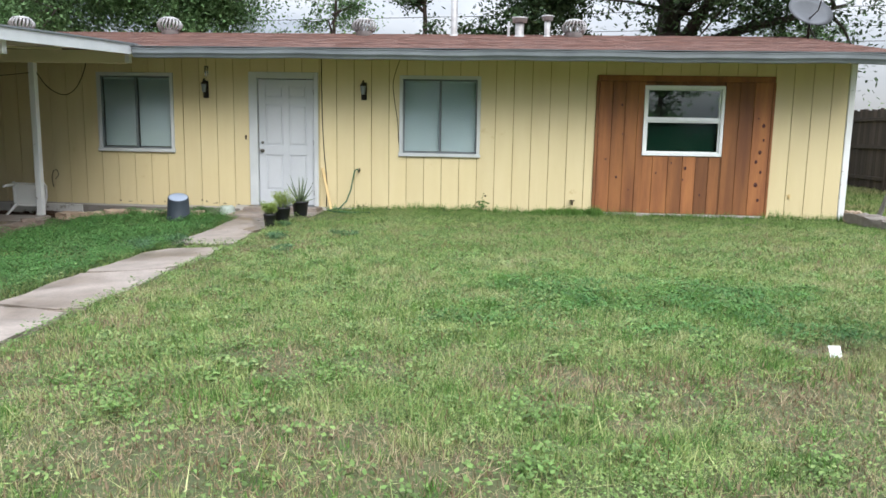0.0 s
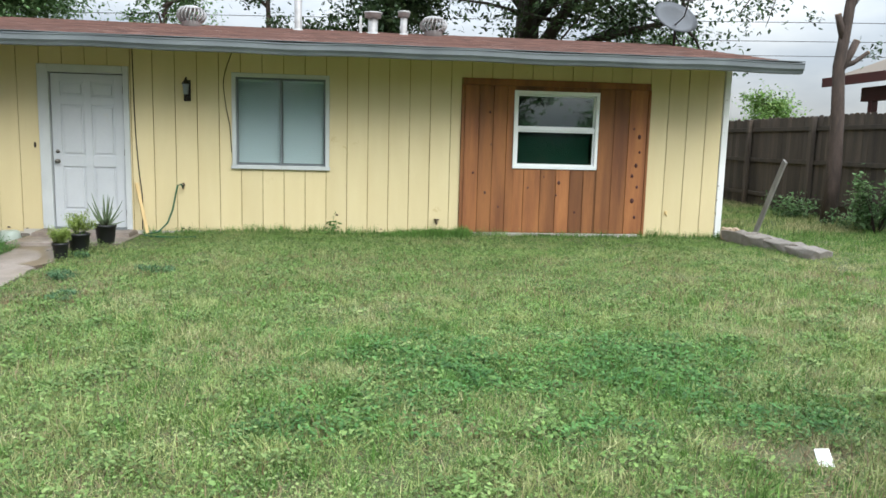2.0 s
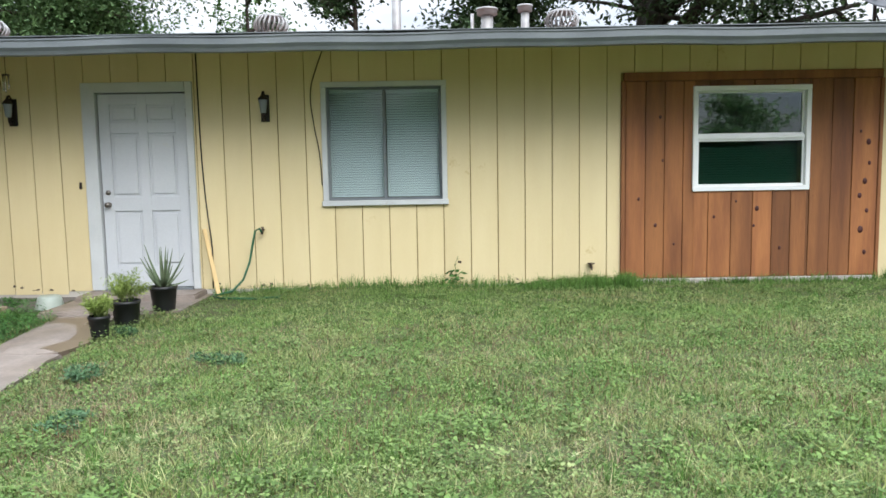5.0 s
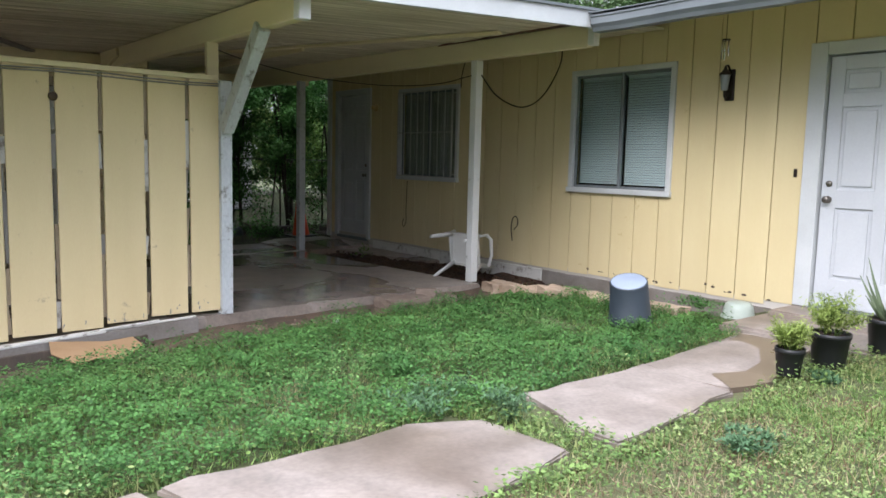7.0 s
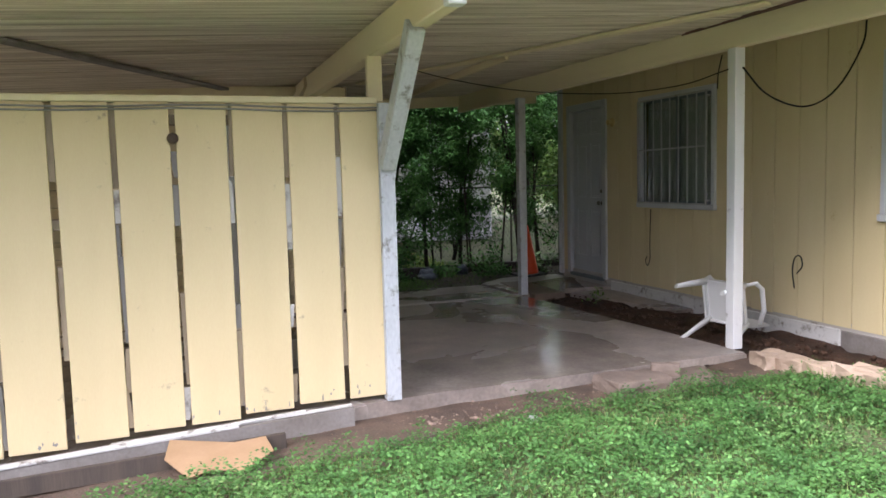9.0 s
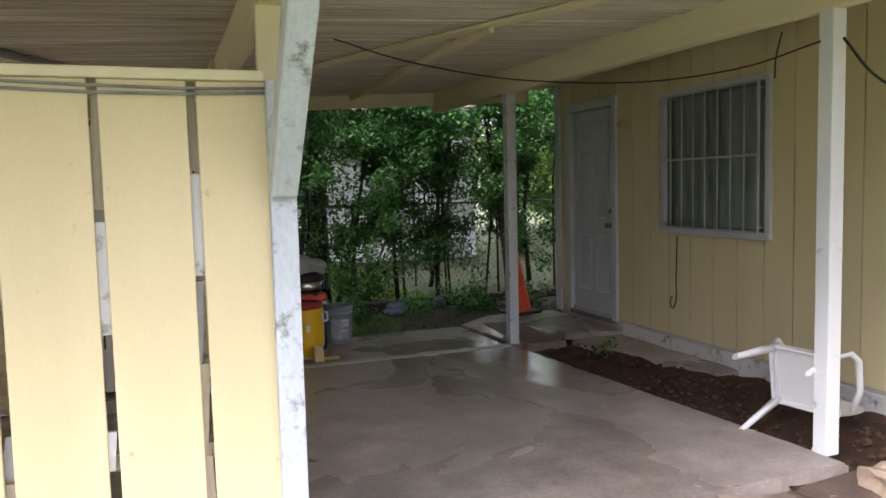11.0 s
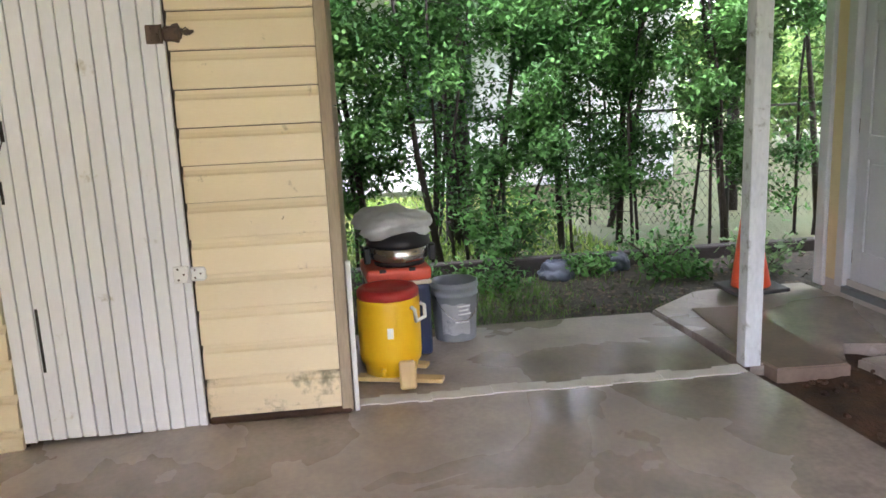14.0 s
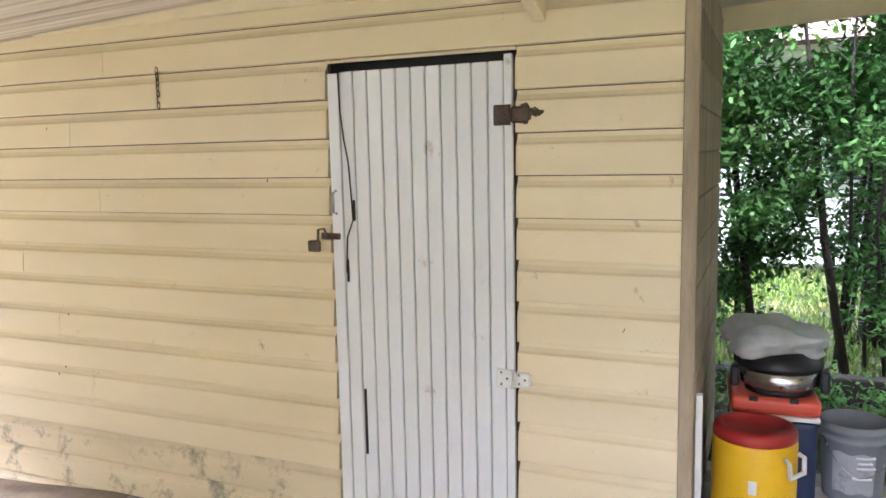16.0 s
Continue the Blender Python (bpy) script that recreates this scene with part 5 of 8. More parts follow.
bm_tube(bm, [(XS + 0.04, 8.65, 1.15), (XS + 0.05, 8.66, 1.21), (XS + 0.05, 8.69, 1.215), (XS + 0.04, 8.70, 1.17)], 0.006, 8)
bm_box(bm, XS + 0.028, XS + 0.05, 8.60, 8.66, 1.11, 1.16, 0.006)
part("hasp", bm, M_RUST, sdoor, "open hasp with a hanging padlock")


# ------------------------------------------------------------------ lawn, weeds and trees
def keep_grass(x, y):
    """Where grass grows: not on the walk, the slabs or under the house."""
    walk_on = (x > -3.83 - 0.05 * value_noise(x, y, 6, 3)) & (x < -2.99 - 0.2 * ramp01((y - 9.8) / 2.7) + 0.06 * (value_noise(x, y, 5, 4) - 0.5)) & (y < 12.6) & (y > 4.3)
    joint = (np.abs(y - 9.82) < 0.14) & (x < -2.9)
    stoop = (x > -4.15) & (x < -2.68) & (y >= 12.55)
    edge = -6.08 - 0.33 * ramp01((y - 9.0) / 1.8) + 0.16 * (value_noise(x, y, 4, 6) - 0.5)
    gravel_spot = ((x + 5.92) / 0.2) ** 2 + ((y - 7.8) / 0.24) ** 2 < 1
    bare = ((x + 5.12) / 0.28) ** 2 + ((y - 11.75) / 0.16) ** 2 < 0.6 + 0.8 * value_noise(x, y, 9, 7)
    carport_on = ((x < edge) & (x > -11.6)) | gravel_spot | bare
    bed = (x < -4.3) & (y > 12.75)
    under = (y > WALL - 0.03) & (x < 5.5) & (x > -11.8)
    return ~((walk_on & ~joint) | stoop | carport_on | bed | under)


def dryness(x, y):
    """0 for lush and 1 for dry ground."""
    d = ramp01((value_noise(x, y, 1.3, 21) * 0.55 + value_noise(x, y, 3.4, 22) * 0.45 - 0.46) / 0.12)
    near = ramp01((7.0 - y) / 3.0)
    lush = np.exp(-(((x - 1.2) / 1.7) ** 2 + ((y - 7.1) / 1.3) ** 2))
    verge = ramp01((value_noise(x, y, 3.1, 23) - 0.45) / 0.2) * np.exp(-((x + 2.55) / 0.45) ** 2)
    spots = sum(np.exp(-(((x - a) / r) ** 2 + ((y - b) / (0.7 * r)) ** 2)) for a, b, r in ((1.45, 5.1, 0.42), (2.1, 5.95, 0.32), (2.7, 5.15, 0.55), (0.7, 5.3, 0.25), (0.05, 6.25, 0.2), (-0.85, 5.3, 0.4), (-1.3, 4.2, 0.45)))
    return np.clip(0.62 * d * (0.3 + 0.7 * near) + 0.9 * spots * (0.4 + value_noise(x, y, 6, 24)) + 0.7 * verge - 1.2 * lush, 0, 1.0)


def blades(rng, n, x0, x1, y0, y1, low, high, width, lean=0.55, mask=None):
    x, y = rng.uniform(x0, x1, n), rng.uniform(y0, y1, n)
    ok = keep_grass(x, y)
    if mask is not None:
        ok &= mask(x, y, rng.random(n))
    if mask is None:
        ok &= rng.random(n) > 0.9 * dryness(x, y) + 0.55 * ramp01((0.42 - value_noise(x, y, 8, 34)) / 0.2)
    x, y = x[ok], y[ok]
    n = len(x)
    z = ground_z(x, y) - 0.004
    h = rng.uniform(low, high, n) * (1 - 0.45 * dryness(x, y)) * (0.7 + 0.5 * value_noise(x, y, 2.2, 31)) * (0.5 + value_noise(x, y, 11, 33))
    yaw, bend = rng.uniform(0, 2 * np.pi, n), rng.normal(0, lean, n)
    w = width * rng.uniform(0.6, 1.4, n)
    face = rng.uniform(0, 2 * np.pi, n)
    sx, sy = np.cos(face) * w / 2, np.sin(face) * w / 2
    tipx, tipy = x + np.cos(yaw) * np.abs(bend) * h, y + np.sin(yaw) * np.abs(bend) * h
    v = np.stack([np.stack([x - sx, y - sy, z], 1), np.stack([x + sx, y + sy, z], 1), np.stack([tipx, tipy, z + h * np.sqrt(np.clip(1.15 - bend ** 2 * 0.5, 0.10, 1))], 1)], 1)
    return v.reshape(-1, 3), np.arange(3 * n).reshape(n, 3)


def join(chunks):
    vs, fs, off = [], [], 0
    for v, f in chunks:
        vs.append(v)
        fs.append(f + off)
        off += len(v)
    return np.concatenate(vs), np.concatenate(fs)


rng = np.random.default_rng(11)
v, f = join([blades(rng, 300000, -2.95, 4.4, 2.6, 8.4, 0.022, 0.062, 0.0065, 1.0),
             blades(rng, 330000, -2.95, 8.4, 8.4, 13.6, 0.022, 0.055, 0.007, 1.1),
             blades(rng, 60000, 4.4, 8.4, 2.6, 8.4, 0.03, 0.08, 0.010, 0.9),
             blades(rng, 70000, 5.5, 9.4, 13.5, 24, 0.03, 0.10, 0.016, 0.7),
             blades(rng, 45000, -6.6, -3.8, 4.0, 12.8, 0.03, 0.08, 0.007),
             blades(rng, 30000, -3.9, -2.85, 4.0, 12.6, 0.03, 0.08, 0.008, 0.9)])
vp, fp = join([blades(rng, 85000, -2.95, 4.4, 2.6, 8.4, 0.03, 0.085, 0.005, 1.9), blades(rng, 50000, -2.95, 8.4, 8.4, 12.4, 0.028, 0.065, 0.006, 1.9)])
tagged(array_mesh("long_grass", vp, fp, M_PALEBLADE), "longer pale grass blades lying over the lawn", "grass", kind="stuff")
tagged(array_mesh("lawn_grass", v, f, M_GRASS), "short mown lawn grass, green with straw-coloured blades", "grass", kind="stuff")
v, f = blades(rng, 280000, -2.95, 5.5, 2.6, 11.5, 0.035, 0.10, 0.007, 1.3, lambda x, y, r: r < 0.10 + 0.90 * dryness(x, y))
tagged(array_mesh("dry_grass", v, f, M_THATCH), "flattened dry straw-coloured grass in patches", "grass", kind="stuff")
v, f = join([blades(rng, 9000, 0.5, 1.75, 13.2, 13.58, 0.06, 0.15, 0.009, 0.5, lambda x, y, r: r < 0.15 + 0.85 * ramp01((x - 0.6) / 0.8)),
             blades(rng, 4500, -2.7, 5.5, 13.4, 13.58, 0.06, 0.14, 0.010, 0.4),
             blades(rng, 3000, -6.5, -4.1, 12.5, 12.75, 0.05, 0.12, 0.009, 0.5),
             blades(rng, 3000, 5.5, 8.3, 11.5, 13.5, 0.05, 0.10, 0.012, 0.6)])
tagged(array_mesh("rank_grass", v, f, M_LONGGRASS), "longer uncut grass along the house wall", "grass", kind="stuff")


def weed_leaves(rng, n, x0, x1, y0, y1, size, mask, top=0.07):
    x, y = rng.uniform(x0, x1, n), rng.uniform(y0, y1, n)
    ok = keep_grass(x, y) & mask(x, y, rng.random(n))
    x, y = x[ok], y[ok]
    hump = 0.4 + 0.9 * value_noise(x, y, 3.5, 41) * value_noise(x, y, 9, 42) * 2
    z = ground_z(x, y) + rng.uniform(0.008, top, len(x)) * hump
    return leaf_quads(rng, np.stack([x, y, z], 1), size, size * 0.75, 0.35)


v, f = join([weed_leaves(rng, 250000, -6.75, -3.75, 4.0, 12.9, 0.0225, lambda x, y, r: r < 0.3 + 1.1 * ramp01((value_noise(x, y, 7, 43) - 0.2) / 0.35), 0.13),
             ])
tagged(array_mesh("ground_weeds", v, f, M_WEED), "dense low broad-leaved weeds", "weeds", kind="stuff")
v, f = join([weed_leaves(rng, 230000, -2.95, 5.0, 2.6, 11.5, 0.017, lambda x, y, r: r < (1 - dryness(x, y)) * (0.10 + 1.3 * ramp01((0.6 * value_noise(x, y, 1.1, 51) + 0.4 * value_noise(x, y, 4.0, 52) - 0.50) / 0.2) + 0.9 * np.exp(-(((x - 1.2) / 1.8) ** 2 + ((y - 7.0) / 1.2) ** 2))), 0.075),
             weed_leaves(rng, 26000, -3.9, -2.85, 4.0, 12.6, 0.026, lambda x, y, r: r < 0.9, 0.09),
             weed_leaves(rng, 80000, -2.95, 3.0, 7.5, 13.5, 0.017, lambda x, y, r: r < 0.8, 0.07)])
tagged(array_mesh("lawn_weeds", v, f, M_LAWNWEED), "clover-like weeds growing through the lawn", "weeds", kind="stuff")


def tufts(rng, count, x0, x1, y0, y1, per, spread, low, high, width, lean):
    """Blades bunched into tufts."""
    cx, cy = np.repeat(rng.uniform(x0, x1, count), per), np.repeat(rng.uniform(y0, y1, count), per)
    tall = np.repeat(rng.uniform(0.6, 1.3, count), per)
    n = count * per
    x, y = cx + rng.normal(0, spread, n), cy + rng.normal(0, spread, n)
    ok = keep_grass(x, y) & (rng.random(n) > dryness(x, y))
    x, y, tall = x[ok], y[ok], tall[ok]
    n = len(x)
    z = ground_z(x, y) - 0.004
    h = rng.uniform(low, high, n) * tall
    yaw, bend = rng.uniform(0, 2 * np.pi, n), np.abs(rng.normal(0, lean, n))
    face = rng.uniform(0, 2 * np.pi, n)
    w = width * rng.uniform(0.6, 1.4, n)
    sx, sy = np.cos(face) * w / 2, np.sin(face) * w / 2
    v = np.stack([np.stack([x - sx, y - sy, z], 1), np.stack([x + sx, y + sy, z], 1), np.stack([x + np.cos(yaw) * bend * h, y + np.sin(yaw) * bend * h, z + h], 1)], 1)
    return v.reshape(-1, 3), np.arange(3 * n).reshape(n, 3)


def rosettes(rng, count, x0, x1, y0, y1, per, spread, size):
    """Flat leaves bunched into low weed clumps."""
    cx, cy = np.repeat(rng.uniform(x0, x1, count), per), np.repeat(rng.uniform(y0, y1, count), per)
    n = count * per
    dx, dy = rng.normal(0, spread, n), rng.normal(0, spread, n)
    x, y = cx + dx, cy + dy
    ok = keep_grass(x, y) & (rng.random(n) > 0.9 * dryness(x, y))
    z = ground_z(x, y) + 0.012 + 0.065 * np.exp(-(dx ** 2 + dy ** 2) / (2 * spread ** 2)) * rng.uniform(0.3, 1.1, n)
    return leaf_quads(rng, np.stack([x[ok], y[ok], z[ok]], 1), size, size * 0.7, 0.4)


v, f = join([tufts(rng, 900, -2.9, 4.6, 2.6, 9.0, 46, 0.035, 0.035, 0.085, 0.006, 0.8), tufts(rng, 700, -2.9, 7.5, 9.0, 13.4, 46, 0.045, 0.025, 0.06, 0.007, 1.0)])
vl, fl = tufts(rng, 110, -0.2, 2.7, 6.2, 7.9, 40, 0.06, 0.05, 0.12, 0.006, 0.9)
v, f = join([(v, f), (vl, fl)])
tagged(array_mesh("grass_tufts", v, f, M_LONGGRASS), "darker green grass tufts scattered over the lawn", "grass", kind="stuff")
v, f = join([tufts(rng, 520, -2.9, 4.6, 2.6, 9.0, 40, 0.045, 0.04, 0.10, 0.006, 1.0), tufts(rng, 380, -2.9, 7.0, 9.0, 12.6, 40, 0.05, 0.025, 0.06, 0.006, 1.2)])
tagged(array_mesh("pale_tufts", v, f, M_PALEBLADE), "pale yellow-green grass tufts scattered over the lawn", "grass", kind="stuff")
v, f = join([rosettes(rng, 560, -2.9, 4.8, 2.6, 9.5, 80, 0.075, 0.029), rosettes(rng, 420, -2.9, 5.0, 9.5, 13.4, 80, 0.09, 0.024)])
tagged(array_mesh("lawn_weed_clumps", v, f, M_LAWNWEED), "low leafy weed clumps in the lawn", "weeds", kind="stuff")
v, f = join([rosettes(rng, 120, -0.3, 2.8, 6.1, 7.9, 80, 0.09, 0.028), rosettes(rng, 80, 0.3, 2.3, 6.6, 7.6, 80, 0.10, 0.028)])
tagged(array_mesh("lush_weeds", v, f, M_WEED), "darker lush weeds in the middle of the lawn", "weeds", kind="stuff")


def weed_tuft(x, y, r, h, mat, seed, label, n=560, size=0.032):
    """A bushy low weed: thin stems with small leaves."""
    g = np.random.default_rng(seed)
    base = Vector((x, y, float(ground_z(x, y)) - 0.005))
    t = thing("weed_tuft", label, "weed", "weeds by the walk", Matrix.Translation(base))
    bm = bmesh.new()
    cs = []
    for i in range(9):
        a, rr, hh = g.uniform(0, 6.28), r * g.uniform(0.4, 1.0), h * g.uniform(0.6, 1.0)
        tip = Vector((rr * math.cos(a), rr * math.sin(a), hh))
        mid = Vector((tip.x * 0.4, tip.y * 0.4, hh * 0.6))
        bm_tube(bm, [(0, 0, 0), mid, tip], 0.003, 4, 0.001)
        for k in range(n // 9):
            s = g.uniform(0.25, 1)
            p = mid.lerp(tip, s) if s > 0.5 else Vector((0, 0, 0)).lerp(mid, s * 2)
            cs.append((p.x + g.normal(0, r * 0.16), p.y + g.normal(0, r * 0.16), max(0.006, p.z + g.normal(0, h * 0.1))))
    part("stem", bm, mat, t)
    v, f = leaf_quads(g, np.array(cs), size, size * 0.4, 0.8)
    array_mesh("foliage", v, f, mat, t)
    return t


TUFTS = [(-3.95, 9.62, 0.26, 0.16, M_BLUEWEED), (-3.62, 9.86, 0.14, 0.16, M_BLUEWEED), 
         (-2.6, 10.3, 0.2, 0.13, M_BLUEWEED), (-1.75, 10.5, 0.2, 0.11, M_BLUEWEED), (-3.9, 6.6, 0.22, 0.12, M_BLUEWEED), (-4.6, 9.9, 0.18, 0.13, M_WEED),
         (-4.5, 12.1, 0.16, 0.12, M_WEED), (-2.9, 11.75, 0.1, 0.1, M_BLUEWEED), (-2.2, 9.3, 0.16, 0.1, M_BLUEWEED), (-5.2, 11.6, 0.2, 0.14, M_WEED),
         (-4.65, 13.2, 0.18, 0.07, M_WEED), (-3.3, 4.9, 0.18, 0.1, M_WEED)]
for i, (x, y, r, h, mt) in enumerate(TUFTS):
    weed_tuft(x, y, r * (1.2 if x < -3 else 0.95), h * (1.2 if x < -3 else 0.8), mt, 100 + i, "bushy blue-green weed beside the walk" if mt is M_BLUEWEED else "leafy green weed among the ground cover")


def wall_weed():
    t = thing("wall_weed", "tall young weed with reddish leaves against the wall", "weed", "", Matrix.Translation((-0.147, 13.45, -0.02)))
    bm = bmesh.new()
    bm_tube(bm, [(0, 0, 0), (0.02, 0, 0.12), (0.0, 0, 0.26), (0.03, 0, 0.36)], 0.005, 5, 0.002)
    part("stem", bm, M_WEED, t)
    g = np.random.default_rng(9)
    c = np.stack([g.normal(0, 0.05, 60), g.normal(0, 0.03, 60), g.uniform(0.03, 0.22, 60)], 1)
    v, f = leaf_quads(g, c, 0.07, 0.045, 0.6)
    array_mesh("foliage", v, f, M_WEED, t)
    v, f = leaf_quads(g, np.array([(0.03, 0, 0.33), (0.05, -0.01, 0.30), (0.0, 0, 0.27)]), 0.07, 0.04, 0.7)
    array_mesh("red_leaf", v, f, M_LITTER, t)


wall_weed()
bedweed = thing("bed_weed", "small bright green weed in the dark soil bed", "weed", "", Matrix.Translation((-9.75, 12.95, SLAB - 0.06)))
g = np.random.default_rng(19)
bm = bmesh.new()
bm_tube(bm, [(0, 0, -0.02), (0.01, 0, 0.1), (0, 0.01, 0.17)], 0.004, 5, 0.002)
part("stem", bm, M_WEED, bedweed)
v, f = leaf_quads(g, np.stack([g.normal(0, 0.05, 60), g.normal(0, 0.05, 60), g.uniform(0.02, 0.2, 60)], 1), 0.05, 0.03, 0.6)
array_mesh("foliage", v, f, M_LEAF_LIGHT, bedweed)
v, f = blades(np.random.default_rng(5), 34000, -13.1, -11.6, 9.0, 16.5, 0.03, 0.11, 0.009, 0.9, lambda x, y, r: r < 0.10 + 0.7 * ramp01((value_noise(x, y, 1.5, 61) - 0.45) / 0.3))
tagged(array_mesh("back_grass", v, f, M_LONGGRASS), "patchy grass and litter behind the carport", "grass", kind="stuff")


def tree(name, label, x, y, height, trunk, crown_low, crown_r, n_leaf, leaf, bark, foliage, seed, limbs=9, dense=0.5, squash=0.8, lean=0.0, z0=None, group=""):
    """A tapered trunk with limbs and twigs, and a crown of separate leaves in uneven clumps round the twigs."""
    g = np.random.default_rng(seed)
    zb = float(ground_z(x, y)) - 0.05 if z0 is None else z0
    t = thing(name, label, "tree", group, Matrix.Translation((x, y, zb)))
    bm = bmesh.new()
    top = height * 0.8
    spine = [Vector((lean * s * s * height + g.normal(0, trunk * 0.6) * s, g.normal(0, trunk * 0.6) * s, top * s)) for s in np.linspace(0, 1, 7)]
    bm_tube(bm, spine, trunk, 9, trunk * 0.25)
    tips = []
    for i in range(limbs):
        s = g.uniform(crown_low / height, 0.95)
        p = spine[min(6, int(s * 7.2))].copy()
        p.z = min(top, s * height)
        a = 6.283 * i / limbs + g.uniform(-0.5, 0.5)
        reach = crown_r * g.uniform(0.55, 1.0) * (1 - 0.45 * abs(s - 0.55))
        q = p + Vector((math.cos(a) * reach, math.sin(a) * reach, reach * g.uniform(0.05, 0.6)))
        m1 = p.lerp(q, 0.5) + Vector((g.normal(0, 0.12), g.normal(0, 0.12), g.uniform(0.0, 0.25))) * reach
        bm_tube(bm, [p, m1, q], trunk * 0.42, 6, trunk * 0.08)
        for k in range(6):
            b = p.lerp(m1, g.uniform(0.5, 1)) if k < 3 else m1.lerp(q, g.uniform(0.2, 1))
            e = b + Vector((g.normal(0, 1), g.normal(0, 1), g.normal(0.1, 0.7))) * crown_r * 0.28
            bm_tube(bm, [b, b.lerp(e, 0.5) + Vector((0, 0, g.normal(0, 0.05) * crown_r)), e], trunk * 0.12, 4, trunk * 0.03)
            tips += [e, b.lerp(e, 0.6), b.lerp(e, 0.3)]
    part("trunk", bm, bark, t)
    tips = np.array([tuple(p) for p in tips])
    pick = g.integers(0, len(tips), n_leaf)
    weight = g.random(len(tips))[pick]
    c = tips[pick] + g.normal(0, 1, (n_leaf, 3)) * crown_r * 0.13 * (0.5 + weight[:, None]) * np.array([1, 1, squash]) / dense * 0.5
    c[:, 2] = np.maximum(c[:, 2], 0.1)
    v, f = leaf_quads(g, c, leaf, leaf * 0.6, 0.8)
    array_mesh("crown", v, f, foliage, t)
    return t


tree("tree", "dense green broadleaf tree behind the roof", -19.0, 26.0, 9.5, 0.22, 2.0, 3.6, 60000, 0.14, M_BARK, M_LEAF_MID, 1, 12, 0.4)
tree("tree", "dense green broadleaf tree behind the roof", -14.2, 25.0, 9.5, 0.22, 2.0, 3.4, 70000, 0.13, M_BARK, M_LEAF_MID, 2, 12, 0.4)
tree("tree", "dense green broadleaf tree behind the roof", -9.6, 25.5, 9.0, 0.22, 2.0, 3.2, 70000, 0.13, M_BARK, M_LEAF_MID, 3, 12, 0.4)
tree("tree", "thin sparse tree with open twigs", -5.6, 27.0, 8.0, 0.13, 2.5, 2.0, 5000, 0.14, M_BARK, M_LEAF_MID, 4, 9, 0.6)
tree("tree", "thin sparse tree with open twigs", -2.4, 25.0, 8.5, 0.14, 2.5, 1.9, 6500, 0.14, M_BARK, M_LEAF_DARK, 5, 9, 0.6)
tree("oak_tree", "large dark oak with a thick leaning trunk behind the roof", 4.6, 24.0, 11.0, 0.55, 3.2, 5.4, 34000, 0.16, M_DARKBARK, M_LEAF_DARK, 6, 15, 0.62, 0.7, 0.03)
tree("tree", "dark leafy tree behind the roof", 0.8, 26.0, 9.0, 0.2, 2.8, 2.7, 17000, 0.17, M_DARKBARK, M_LEAF_DARK, 14, 10, 0.5)
tree("cedar_tree", "bushy grey-green cedar behind the house end", 8.2, 25.0, 5.6, 0.15, 1.5, 1.7, 6500, 0.13, M_BARK, M_LEAF_MID, 7, 10, 0.5)
tree("tree", "small light-leaved tree beyond the house end", 8.9, 25.5, 4.6, 0.1, 1.0, 1.0, 3600, 0.13, M_BARK, M_LEAF_MID, 8, 9, 0.5)
tree("bush", "bright green bush beyond the fence", 13.6, 27.0, 3.1, 0.08, 0.8, 1.1, 9000, 0.12, M_BARK, M_LEAF_LIGHT, 9, 11, 0.4)
tree("tree", "light green tree beyond the back yard", -22.0, 21.0, 8.0, 0.2, 1.6, 3.0, 8000, 0.22, M_BARK, M_LEAF_LIGHT, 10, 12, 0.45)
tree("tree", "light green tree beyond the back yard", -19.0, 25.0, 7.5, 0.2, 1.6, 2.8, 7000, 0.22, M_BARK, M_LEAF_LIGHT, 12, 12, 0.45)
tree("tree", "spreading tree overhanging the back of the carport", -14.9, 11.4, 7.0, 0.16, 3.3, 3.2, 60000, 0.11, M_DARKBARK, M_LEAF_OVERHANG, 16, 14, 0.45, 0.6)
tree("tree", "spreading tree overhanging the back of the carport", -15.2, 8.2, 7.4, 0.15, 3.3, 3.2, 52000, 0.12, M_DARKBARK, M_LEAF_OVERHANG, 17, 14, 0.45, 0.6)
tree("tree", "spreading tree overhanging the back of the carport", -15.6, 14.9, 7.2, 0.075, 3.0, 3.0, 46000, 0.12, M_DARKBARK, M_LEAF_OVERHANG, 18, 14, 0.45, 0.6)
tree("tree", "light green tree beyond the back yard", -18.6, 19.4, 6.0, 0.14, 1.3, 2.4, 15000, 0.16, M_BARK, M_LEAF_LIGHT, 19, 13, 0.4)
tree("tree", "light green tree beyond the back yard", -16.8, 17.9, 5.4, 0.08, 1.6, 1.9, 12000, 0.13, M_BARK, M_LEAF_LIGHT, 22, 12, 0.4)
tree("tree", "light green tree beyond the back yard", -24.5, 24.5, 7.5, 0.2, 1.2, 3.4, 15000, 0.22, M_BARK, M_LEAF_LIGHT, 20, 13, 0.4)
tree("tree", "light green tree beyond the back yard", -27.0, 18.5, 7.0, 0.2, 1.0, 3.0, 12000, 0.22, M_BARK, M_LEAF_LIGHT, 21, 13, 0.4)
tree("street_tree", "broad green tree across the street", -6.0, -16.0, 8.0, 0.3, 2.0, 3.6, 5000, 0.3, M_BARK, M_LEAF_MID, 13, 11, 0.5)
tree("street_tree", "broad green tree across the street", 9.0, -19.0, 6.5, 0.3, 2.0, 3.4, 5000, 0.3, M_BARK, M_LEAF_MID, 15, 11, 0.5)


